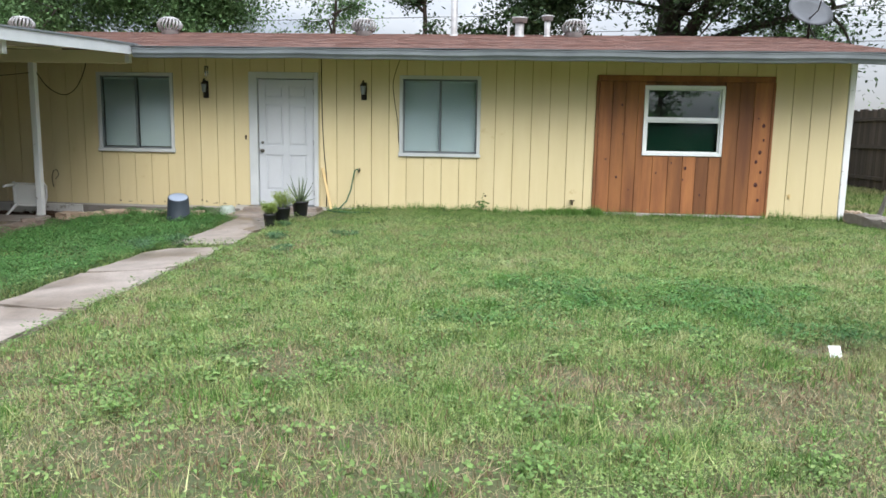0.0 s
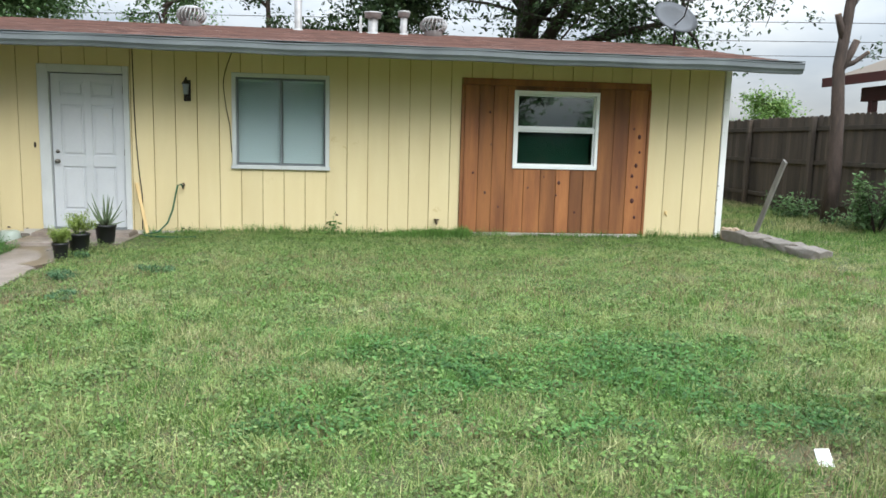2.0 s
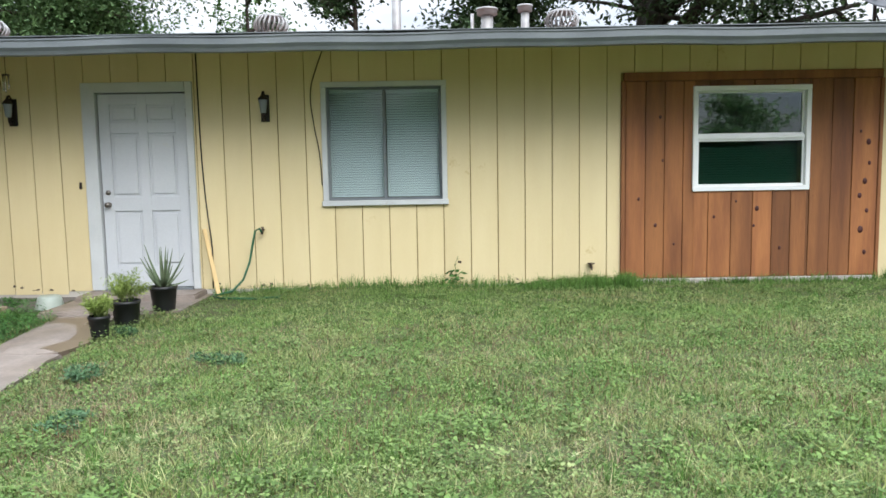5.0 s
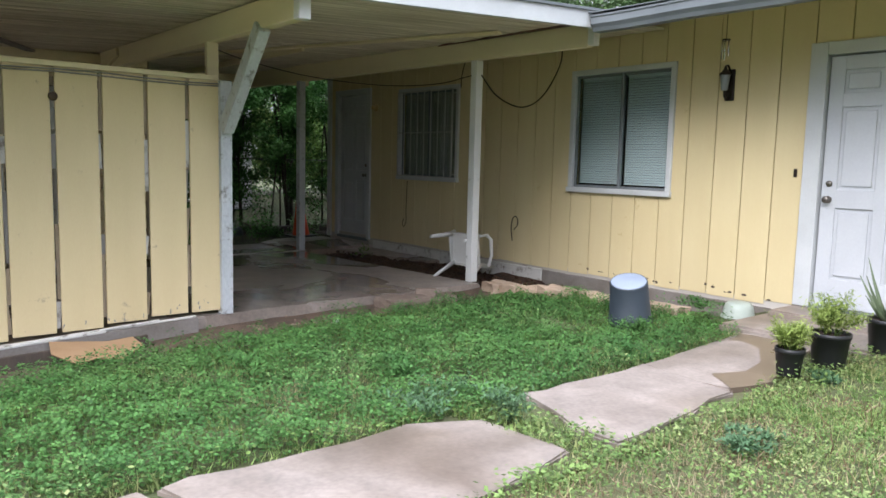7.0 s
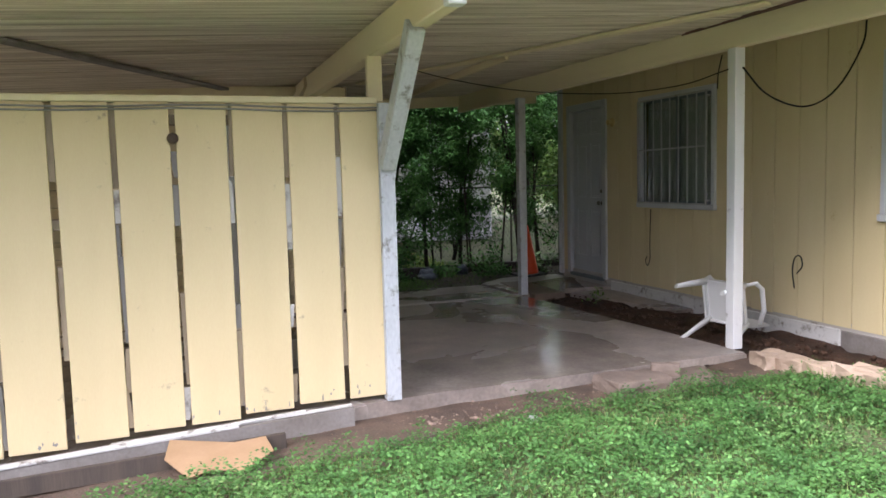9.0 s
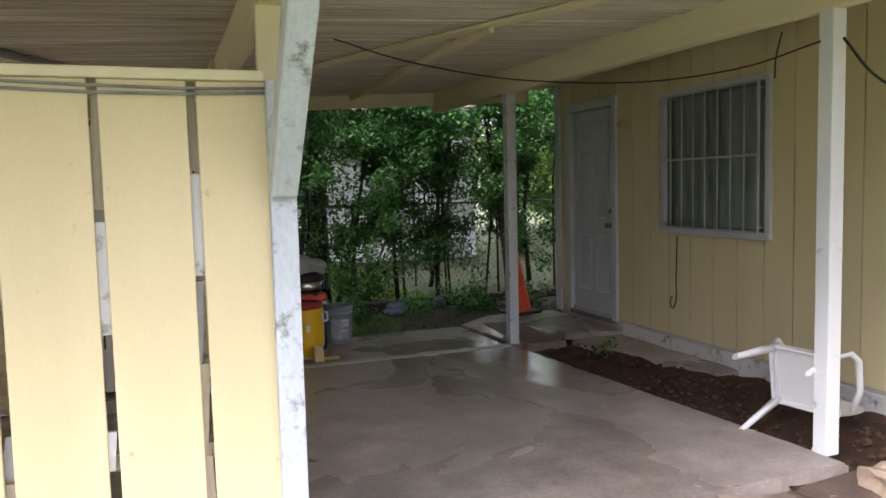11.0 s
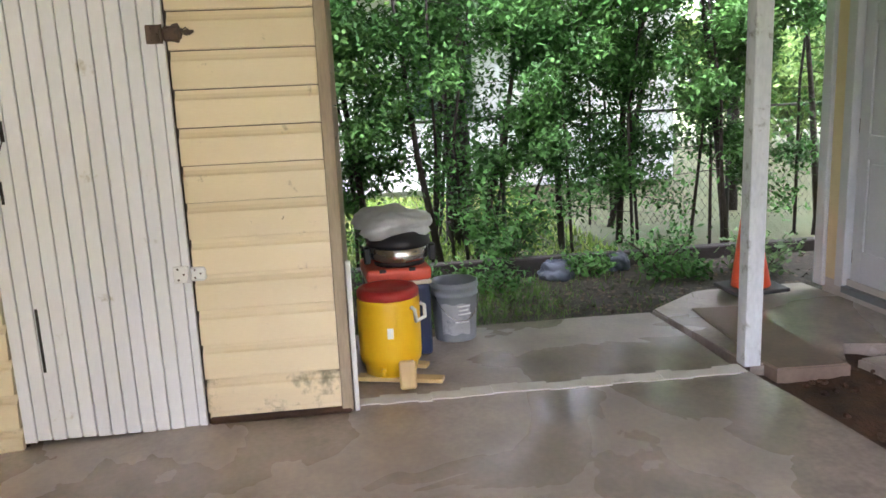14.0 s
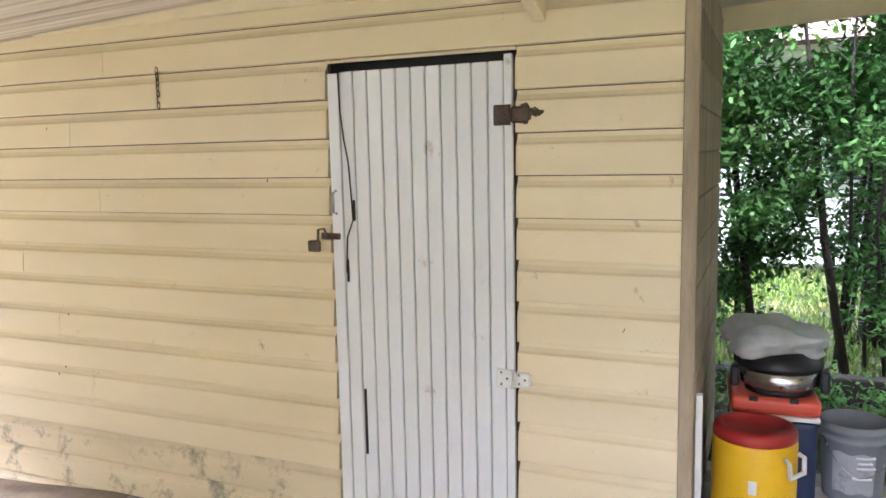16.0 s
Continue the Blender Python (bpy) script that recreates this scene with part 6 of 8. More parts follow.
def hedge_bush(y, x, h, seed, n):
    g = np.random.default_rng(seed)
    zb = float(ground_z(x, y)) - 0.04
    t = thing("hedge_shrub", "tall leafy hedge shrub with bare lower stems", "shrub", "hedge behind the carport", Matrix.Translation((x, y, zb)))
    bm = bmesh.new()
    cs = []
    for i in range(3):
        a = g.uniform(0, 6.28)
        tip = Vector((0.35 + 0.55 * math.cos(a), 0.5 * math.sin(a), h * g.uniform(0.75, 1.0)))
        foot = Vector((g.normal(0, 0.1), g.normal(0, 0.18), 0))
        pts = [foot, foot.lerp(tip, 0.35) + Vector((g.normal(0, 0.05), g.normal(0, 0.08), 0)), foot.lerp(tip, 0.7), tip]
        bm_tube(bm, pts, 0.018 if i else 0.04, 6, 0.006)
        for k in range(15):
            s = g.uniform(0.0, 1) ** 0.75
            b = pts[0].lerp(pts[1], 0.3 + s * 2) if s < 0.3 else pts[1].lerp(pts[3], (s - 0.3) / 0.7)
            e = b + Vector((g.normal(0, 0.28), g.normal(0, 0.35), g.normal(0.06, 0.14)))
            bm_tube(bm, [b, e], 0.006, 4, 0.002)
            cs += [b.lerp(e, q) for q in (0.4, 0.7, 0.9, 1.0)]
    part("stem", bm, M_DARKBARK, t)
    cs = np.array([tuple(c) for c in cs])
    c = cs[np.minimum(len(cs) - 1, (len(cs) * g.random(n) ** 1.25).astype(int))] + g.normal(0, 0.085, (n, 3))
    c[:, 2] = np.maximum(c[:, 2], 0.05)
    keep = g.random(n) < (0.45 + 0.55 * ramp01((c[:, 2] - 0.4) / 1.0)) * (0.2 + 0.8 * ramp01((value_noise(c[:, 1] + y, c[:, 2], 1.6, 91) - 0.27 + 0.5 * ramp01((c[:, 2] - 1.3) / 1.2)) / 0.2))
    v, f = leaf_quads(g, c[keep], 0.07, 0.036, 0.8)
    array_mesh("foliage", v, f, M_LEAF_HEDGE, t)


gh = np.random.default_rng(77)
yy, k = 6.9, 0
while yy < 15.2:
    hedge_bush(yy, -13.75 + gh.uniform(-0.25, 0.25), gh.uniform(3.6, 5.0), 200 + k, 21000 if yy < 14.2 else 5000)
    if k % 3 == 0 and yy < 14.0:
        hedge_bush(yy + 0.2, -15.0 + gh.uniform(-0.25, 0.25), gh.uniform(4.2, 5.6), 260 + k, 5500)
    yy += gh.uniform(0.55, 0.78)
    k += 1


# sawn tree by the side fence
def sawn_tree():
    t = thing("sawn_tree", "bare trunk with sawn limb stubs by the fence", "tree", "", Matrix.Translation((7.95, 14.7, float(ground_z(7.95, 14.7)) - 0.05)))
    bm = bmesh.new()
    bm_tube(bm, [(0, 0, 0), (0.03, 0, 0.9), (0.0, 0, 1.8), (-0.05, 0.02, 2.6), (0.02, 0, 3.4), (0.12, 0, 4.6), (0.05, 0, 5.8)], 0.128, 10, 0.055)
    bm_tube(bm, [(-0.03, 0, 2.55), (0.14, 0.05, 2.8), (0.24, 0.05, 3.02)], 0.07, 8, 0.06)
    bm_tube(bm, [(0.0, 0, 2.6), (0.2, 0.0, 2.68), (0.42, 0.0, 2.84)], 0.045, 8, 0.035)
    bm_tube(bm, [(-0.02, 0, 3.0), (-0.12, 0, 3.3), (-0.16, 0, 3.42)], 0.06, 8, 0.05)
    bm_tube(bm, [(0.03, 0, 3.5), (0.2, 0, 3.8), (0.26, 0, 3.95)], 0.06, 8, 0.05)
    bm_tube(bm, [(0.08, 0, 4.6), (-0.7, 0.1, 4.6), (-1.3, 0.2, 4.0), (-1.7, 0.2, 3.4)], 0.035, 6, 0.008)
    bm_tube(bm, [(-0.9, 0.1, 4.5), (-1.1, 0.2, 3.7), (-1.25, 0.2, 3.2)], 0.015, 5, 0.005)
    bm_tube(bm, [(0.05, 0, 5.0), (-1.2, 0, 4.8), (-2.0, 0.2, 4.2)], 0.03, 6, 0.006)
    part("trunk", bm, M_BARK, t)
    for p, d, r in (((0.24, 0.05, 3.02), (0.1, 0.0, 0.22), 0.058), ((0.42, 0, 2.84), (0.22, 0, 0.16), 0.034), ((-0.16, 0, 3.42), (-0.04, 0, 0.12), 0.049), ((0.26, 0, 3.95), (0.06, 0, 0.15), 0.049)):
        bm = bmesh.new()
        d = Vector(d).normalized()
        bm_tube(bm, [Vector(p) - d * 0.004, Vector(p) + d * 0.006], r, 10)
        part("cut_face", bm, M_CUTWOOD, t)
    g = np.random.default_rng(31)
    cs = []
    for ctr, sp, n in (((-1.3, 0.2, 3.55), 0.16, 130), ((-1.65, 0.2, 3.35), 0.12, 90), ((-0.9, 0.2, 3.95), 0.14, 60), ((-1.95, 0.2, 4.2), 0.15, 80), ((-0.5, 0.1, 3.35), 0.08, 30), ((0.5, 0, 2.85), 0.1, 50), ((-1.1, 0.1, 4.6), 0.3, 120)):
        cs.append(np.array(ctr) + g.normal(0, sp, (n, 3)))
    v, f = leaf_quads(g, np.concatenate(cs), 0.085, 0.05, 0.8)
    array_mesh("foliage", v, f, M_LEAF_DARK, t)


sawn_tree()
stump = thing("stump", "sawn-off trunk with a pale cut top", "stump", "", Matrix.Translation((7.8, 12.78, float(ground_z(7.8, 12.78)) - 0.05)))
bm = bmesh.new()
bm_tube(bm, [(0, 0, 0), (0.02, 0, 0.6), (-0.02, -0.04, 1.12)], 0.10, 10, 0.075)
part("trunk", bm, M_BARK, stump)
bm = bmesh.new()
bm_tube(bm, [(-0.02, -0.045, 1.10), (-0.03, -0.075, 1.13)], 0.07, 12)
part("cut_face", bm, M_CUTWOOD, stump)


def shrub(name, label, x, y, r, h, n, leaf, mat, seed):
    g = np.random.default_rng(seed)
    t = thing(name, label, "shrub", "", Matrix.Translation((x, y, float(ground_z(x, y)) - 0.03)))
    bm = bmesh.new()
    cs = []
    for i in range(14):
        a = g.uniform(0, 6.28)
        tip = Vector((math.cos(a) * r * g.uniform(0.3, 1), math.sin(a) * r * g.uniform(0.3, 1), h * g.uniform(0.4, 1)))
        bm_tube(bm, [(0, 0, 0), tip * 0.5 + Vector((0, 0, 0.1 * h)), tip], 0.008, 4, 0.003)
        cs += [tip * s for s in (0.5, 0.7, 0.85, 1.0)]
    part("stems", bm, M_BARK, t, kind="stuff")
    cs = np.array([tuple(c) for c in cs])
    c = cs[g.integers(0, len(cs), n)] + g.normal(0, r * 0.16, (n, 3))
    c[:, 2] = np.maximum(c[:, 2], 0.03)
    v, f = leaf_quads(g, c, leaf, leaf * 0.55, 0.7)
    array_mesh("foliage", v, f, mat, t)


shrub("bush", "leafy green bush in front of the fence", 7.75, 13.2, 0.42, 0.85, 1500, 0.08, M_LEAF_MID, 41)
shrub("bush", "low leafy growth at the fence foot", 8.0, 14.0, 0.5, 0.35, 900, 0.07, M_LEAF_MID, 42)
shrub("bush", "low leafy growth at the fence foot", 8.0, 15.6, 0.6, 0.35, 900, 0.07, M_LEAF_MID, 43)
shrub("bush", "leafy green shrub low among the hedge stems", -13.3, 11.6, 0.42, 0.95, 1500, 0.075, M_LEAF_HEDGE, 44)
shrub("bush", "low green plant beside the cone", -12.4, 13.5, 0.3, 0.35, 500, 0.07, M_LEAF_MID, 45)

for i, (x, y, r, h) in enumerate(((-12.75, 9.9, 0.38, 0.34), (-12.85, 10.7, 0.34, 0.28), (-12.7, 11.35, 0.36, 0.24), (-12.85, 12.15, 0.3, 0.22), (-12.8, 12.85, 0.4, 0.36), (-12.5, 12.9, 0.3, 0.2), (-12.9, 9.2, 0.4, 0.4))):
    shrub("weed_clump", "low dark green weeds along the timber edging", x, y, r, h, 620, 0.06, M_LEAF_HEDGE, 460 + i)
for i, (x, y, h) in enumerate([(-15, -13, 5.0), (-10.5, -15, 4.2), (-1.0, -15, 4.6), (3.5, -14, 3.6), (14.0, -15, 4.8)]):
    tree("street_tree", "broad green tree across the street", x, y, h, 0.2, 0.8, 2.6, 6000, 0.26, M_BARK, M_LEAF_MID, 400 + i, 12, 0.45, 0.8, 0.0, None, "trees across the street")
# unseen bushes added to darken what the cedar wall's window reflects
for i, x in enumerate(np.arange(-13.0, 16.0, 2.1)):
    shrub("street_bush", "unseen dense green bush added across the street", float(x), -12.2 + 0.5 * (i % 2), 1.3, 2.3, 1800, 0.2, M_LEAF_DARK, 500 + i)
for i, (x, y) in enumerate(((-22.0, 19.6), (-24.5, 22.0), (-20.6, 22.8), (-27.0, 20.4), (-29.5, 23.5), (-25.5, 26.0))):
    shrub("back_bush", "dense light green bush beyond the back lawn", x, y, 1.7, 3.4, 5000, 0.2, M_LEAF_LIGHT, 540 + i)
lit = np.random.default_rng(88)
lx, ly = lit.uniform(-13.1, -11.6, 9000), lit.uniform(8.0, 16.5, 9000)
v, f = leaf_quads(lit, np.stack([lx, ly, ground_z(lx, ly) + lit.uniform(0.003, 0.022, 9000)], 1), 0.06, 0.03, 0.12)
tagged(array_mesh("leaf_litter", v, f, M_LITTER), "brown dead leaf litter under the hedge", "leaf litter", kind="stuff")

mx, my = np.meshgrid(np.arange(-13.05, -11.5, 0.1), np.arange(6.0, 18.0, 0.1), indexing="ij")
mk = mx.shape[1]
mi, mj = np.meshgrid(np.arange(mx.shape[0] - 1), np.arange(mk - 1), indexing="ij")
ma = (mi * mk + mj).ravel()
mz = ground_z(mx, my) + 0.006 + 0.01 * value_noise(mx, my, 6, 71)
tagged(array_mesh("mulch_bed", np.stack([mx, my, mz], -1).reshape(-1, 3), np.stack([ma, ma + mk, ma + mk + 1, ma + 1], 1), M_MULCH), "brown mulch under the hedge, darkened for its shade", "soil", kind="structure")

ex, ey = np.meshgrid(np.arange(-6.9, -5.55, 0.06), np.arange(4.2, 12.7, 0.06), indexing="ij")
ek = ex.shape[1]
ei, ej = np.meshgrid(np.arange(ex.shape[0] - 1), np.arange(ek - 1), indexing="ij")
ea = (ei * ek + ej).ravel()
ez = ground_z(ex, ey) + 0.005 + 0.012 * (value_noise(ex, ey, 7, 72) - 0.5) - 0.05 * ramp01((ex + 5.9) / 0.3)
tagged(array_mesh("bare_earth", np.stack([ex, ey, ez], -1).reshape(-1, 3), np.stack([ea, ea + ek, ea + ek + 1, ea + 1], 1), M_EARTH), "bare wet earth strip along the slab edge", "soil", kind="structure")
gc = np.random.default_rng(66)
bm = bmesh.new()
for i in range(520):
    x, y = gc.uniform(-10.4, -5.6), gc.uniform(12.5, 13.5)
    r = gc.uniform(0.008, 0.03) * (1.4 if gc.random() < 0.1 else 1)
    mm = Matrix.Translation((x, y, SLAB - 0.058 + gc.uniform(-0.01, 0.015))) @ Matrix.Rotation(gc.uniform(0, 3), 4, "Z") @ Matrix.Diagonal((r, r * gc.uniform(0.6, 1), r * 0.7, 1))
    bmesh.ops.create_icosphere(bm, subdivisions=1, radius=1.0, matrix=mm)
tagged(part("soil_clods", bm, M_DIRT, None), "loose dark soil clods in the bed", "soil", kind="stuff")

rng_front = np.random.default_rng(12)
v, f = join([blades(rng_front, 150000, -6.2, 8.4, -3.5, 2.6, 0.03, 0.075, 0.012, 1.0), blades(rng_front, 30000, 4.4, 8.4, 2.6, 8.4, 0.03, 0.08, 0.012, 1.0),
             blades(rng_front, 40000, -6.2, -2.95, 2.0, 4.3, 0.03, 0.08, 0.01, 1.0)])
tagged(array_mesh("front_grass", v, f, M_GRASS), "mown lawn grass towards the street", "grass", kind="stuff")
v, f = join([weed_leaves(rng_front, 26000, -6.2, -2.95, -3.0, 4.2, 0.03, lambda x, y, r: r < 0.8, 0.09), rosettes(rng_front, 300, -2.9, 8.0, -3.4, 2.6, 50, 0.09, 0.045)])
tagged(array_mesh("front_weeds", v, f, M_LAWNWEED), "low weeds in the lawn towards the street", "weeds", kind="stuff")


# ------------------------------------------------------------------ things in the front yard
def gz(x, y):
    return float(ground_z(x, y))


def pot(name, label, x, y, r, h, zb, seed, plant):
    t = thing(name, label, "plant pot", "pots by the front door", Matrix.Translation((x, y, zb)))
    bm = bmesh.new()
    bm_lathe(bm, [(r * 0.78, 0), (r * 0.80, 0.004), (r * 0.97, h - 0.03), (r * 1.03, h - 0.028), (r * 1.04, h), (r * 0.97, h), (r * 0.94, h - 0.035), (0.002, h - 0.035)], 24)
    part("pot", bm, M_BLACK, t, "black plastic nursery pot")
    bm = bmesh.new()
    bm_lathe(bm, [(0.002, h - 0.034), (r * 0.93, h - 0.033), (r * 0.9, h - 0.022), (0.002, h - 0.015)], 16)
    part("soil", bm, M_DIRT, t)
    g = np.random.default_rng(seed)
    if plant == "aloe":
        for i in range(17):
            a = 2.4 * i + g.uniform(-0.3, 0.3)
            out = (0.10 + 0.9 * i / 17) * g.uniform(0.75, 1.05)
            ln = g.uniform(0.34, 0.44) if i < 11 else g.uniform(0.2, 0.3)
            dx, dy = math.cos(a) * out, math.sin(a) * out
            up = math.sqrt(max(0.08, 1 - min(0.92, out * out)))
            base = Vector((dx * 0.03, dy * 0.03, h - 0.02))
            pts = [base, base + Vector((dx * 0.35, dy * 0.35, up * 0.3)) * ln, base + Vector((dx * 0.72, dy * 0.72, up * 0.68)) * ln, base + Vector((dx, dy, up * 1.02)) * ln]
            bm = bmesh.new()
            bm_tube(bm, pts, 0.02, 6, 0.002, 0.5)
            part("leaf", bm, M_ALOE, t)
    else:
        bm = bmesh.new()
        cs = []
        for i in range(16):
            a, rr = g.uniform(0, 6.28), g.uniform(0.2, 1.0) * r * 1.7
            tip = Vector((rr * math.cos(a), rr * math.sin(a), h + plant * g.uniform(0.4, 1.0)))
            bm_tube(bm, [(math.cos(a) * r * 0.3, math.sin(a) * r * 0.3, h - 0.03), tip * 0.6 + Vector((0, 0, 0.4 * h)), tip], 0.003, 4, 0.0015)
            for s in g.uniform(0.35, 1.12, 130):
                cs.append((tip.x * s + g.normal(0, 0.022), tip.y * s + g.normal(0, 0.022), h + (tip.z - h) * s + g.normal(0, 0.02)))
        part("stem", bm, M_LEAF_LIGHT, t)
        v, f = leaf_quads(g, np.array(cs), 0.045, 0.008, 0.8)
        array_mesh("foliage", v, f, M_FEATHER, t)
    return t


pot("potted_plant", "small black pot with a feathery light green plant", -3.11, 11.73, 0.085, 0.17, walk_top(-3.11, 11.73), 3, 0.16)
pot("potted_plant", "black pot with a bushy light green plant", -3.03, 12.08, 0.12, 0.22, walk_top(-3.1, 12.08), 4, 0.24)
pot("potted_aloe", "black pot with a spiky grey-green aloe", -2.92, 12.67, 0.125, 0.23, -0.036, 5, "aloe")

bucket = thing("bucket", "dark grey-blue bucket upside down with a pale bottom", "bucket", "", Matrix.Translation((-4.66, 12.22, gz(-4.66, 12.22) + 0.045)) @ Matrix.Rotation(radians(20), 4, Vector((0.92, 0.40, 0))))
bm = bmesh.new()
bm_lathe(bm, [(0.168, 0.0), (0.175, 0.004), (0.175, 0.03), (0.166, 0.034), (0.148, 0.352), (0.142, 0.362), (0.136, 0.358)], 32)
part("shell", bm, M_PAILBLUE, bucket)
bm = bmesh.new()
bm_lathe(bm, [(0.138, 0.352), (0.1375, 0.3615), (0.128, 0.366), (0.06, 0.3625), (0.045, 0.3665), (0.002, 0.3665)], 32)
part("bottom", bm, M_PAILTOP, bucket, "pale bluish bucket bottom")
bm = bmesh.new()
bm_tube(bm, [(0.176 * math.cos(a), 0.176 * math.sin(a), 0.03 - 0.02 * math.sin((a - 3.6) / 2.2 * 3.14)) for a in np.linspace(3.6, 5.8, 14)], 0.003, 5)
part("handle", bm, M_STEEL, bucket)

stick = thing("stick", "pale bare wood stake leaning on the door casing", "stick")
bm = bmesh.new()
bm_bar(bm, (-2.56, 13.24, gz(-2.56, 13.24) - 0.01), (-2.79, 13.57, 0.66), 0.042, 0.022, 0.003)
part("stake", bm, M_STICK, stick)

hose = thing("garden_hose", "green garden hose hanging from the wall tap", "hose")
bm = bmesh.new()
bm_tube(bm, [(-2.17, 13.52, 0.62), (-2.19, 13.50, 0.66), (-2.23, 13.48, 0.64), (-2.26, 13.47, 0.5), (-2.29, 13.44, 0.32), (-2.35, 13.38, 0.14), (-2.45, 13.30, 0.03), (-2.62, 13.2, 0.005), (-2.5, 13.05, 0.005), (-2.2, 12.98, 0.004), (-1.9, 13.05, 0.006)], 0.011, 8)
part("tube", bm, M_HOSE, hose)
bm = bmesh.new()
bm_tube(bm, [(-2.17, 13.6, 0.64), (-2.17, 13.53, 0.64), (-2.17, 13.52, 0.60)], 0.014, 8)
bm_box(bm, -2.185, -2.155, 13.54, 13.56, 0.655, 0.675, 0.004)
part("tap", bm, M_RUST, hose)


def sconce(x):
    t = thing("wall_lantern", "dark bronze wall lantern with a scrolled arm", "lamp", "lanterns beside the front door", Matrix.Translation((x, WALL, 1.93)))
    bm = bmesh.new()
    bm_box(bm, -0.045, 0.045, -0.02, -0.003, -0.16, 0.12, 0.012, 2)
    part("back_plate", bm, M_DARKMETAL, t)
    bm = bmesh.new()
    bm_tube(bm, [(0, -0.02, -0.1), (0, -0.06, -0.15), (0, -0.1, -0.12), (0, -0.1, -0.07)], 0.009, 6)
    part("arm", bm, M_DARKMETAL, t)
    bm = bmesh.new()
    bm_tube(bm, [(0, -0.02, 0.1), (0, -0.06, 0.15), (0, -0.1, 0.14)], 0.008, 6)
    part("scroll", bm, M_DARKMETAL, t)
    bm = bmesh.new()
    bm_lathe(bm, [(0.02, -0.075), (0.03, -0.07), (0.045, 0.06), (0.04, 0.065), (0.026, -0.06)], 8, Matrix.Translation((0, -0.1, 0)))
    part("glass", bm, M_GREYPAIL, t, "smoky glass shade")
    bm = bmesh.new()
    bm_lathe(bm, [(0.055, 0.06), (0.05, 0.075), (0.02, 0.105), (0.01, 0.14), (0.002, 0.145)], 8, Matrix.Translation((0, -0.1, 0)))
    part("cap", bm, M_DARKMETAL, t)
    return t


sconce(-2.10)
sconce(-4.73)
chime = thing("wind_chime", "small wind chime hanging under the eave", "wind chime", "", Matrix.Translation((-4.56, 13.2, 2.50)))
bm = bmesh.new()
bm_tube(bm, [(0, 0, 0), (0, 0, -0.25)], 0.003, 5)
bm_lathe(bm, [(0.035, -0.26), (0.035, -0.25), (0.002, -0.245)], 12)
part("hanger", bm, M_DARKMETAL, chime)
for i in range(5):
    a = 6.283 * i / 5
    bm = bmesh.new()
    bm_tube(bm, [(0.028 * math.cos(a), 0.028 * math.sin(a), -0.26), (0.028 * math.cos(a), 0.028 * math.sin(a), -0.38 - 0.012 * i)], 0.006, 8)
    part("chime_tube", bm, M_STEEL, chime)
bell = thing("doorbell", "small brown doorbell beside the front door", "doorbell", "", Matrix.Translation((-4.075, WALL, 1.14)))
bm = bmesh.new()
bm_box(bm, -0.014, 0.014, -0.016, -0.001, -0.035, 0.035, 0.005)
part("button_plate", bm, M_DARKMETAL, bell)

for label, pts, r in (("thin black cable down the wall beside the door", [(-2.80, 13.585, 2.55), (-2.79, 13.588, 1.5), (-2.76, 13.588, 0.9), (-2.72, 13.588, 0.45), (-2.73, 13.588, 0.03)], 0.007),
                      ("thin cable looped beside the window", [(-1.47, 13.58, 2.54), (-1.62, 13.588, 2.1), (-1.60, 13.588, 1.75), (-1.55, 13.588, 1.45), (-1.53, 13.588, 1.1)], 0.005)):
    c = thing("cable", label, "cable")
    bm = bmesh.new()
    bm_tube(bm, spline(pts), r, 5)
    part("wire", bm, M_CABLE, c)
spig = thing("wall_spigot", "small rusty spigot low on the wall", "spigot", "", Matrix.Translation((1.30, WALL, 0.20)))
bm = bmesh.new()
bm_tube(bm, [(0, 0, 0), (0, -0.05, 0), (0, -0.07, -0.04)], 0.012, 8)
bm_lathe(bm, [(0.004, 0.0), (0.04, 0.002), (0.04, 0.012), (0.004, 0.014)], 10, Matrix.Translation((0, -0.045, 0.02)))
part("tap_body", bm, M_RUST, spig)
outlet = thing("cable_outlet", "small yellowed outlet fitting low on the wall", "outlet", "", Matrix.Translation((4.68, WALL - 0.002, 0.37)))
bm = bmesh.new()
bm_box(bm, -0.02, 0.02, -0.02, 0.0, -0.03, 0.03, 0.006)
bm_tube(bm, [(0, -0.015, 0.0), (0.0, -0.03, -0.02), (0.01, -0.025, -0.05)], 0.006, 6)
part("fitting", bm, M_STICK, outlet)


def rubble(name, label, cat, x, y, zb, sx, sy, sz, rot, mat, seed, group="", tilt=0.0):
    """A roughly dressed stone or block with uneven faces."""
    g = np.random.default_rng(seed)
    t = thing(name, label, cat, group, Matrix.Translation((x, y, zb)) @ Matrix.Rotation(radians(rot), 4, "Z") @ Matrix.Rotation(radians(tilt), 4, "X"))
    bm = bmesh.new()
    bm_box(bm, -sx / 2, sx / 2, -sy / 2, sy / 2, 0, sz)
    bmesh.ops.subdivide_edges(bm, edges=bm.edges[:], cuts=2, use_grid_fill=True)
    for v in bm.verts:
        v.co += Vector(g.normal(0, 1, 3)) * 0.07 * min(sx, sy, sz)
    bmesh.ops.bevel(bm, geom=bm.edges[:], offset=0.04 * min(sx, sy, sz), segments=1, affect="EDGES")
    part("stone" if mat is M_STONE else "block", bm, mat, t)


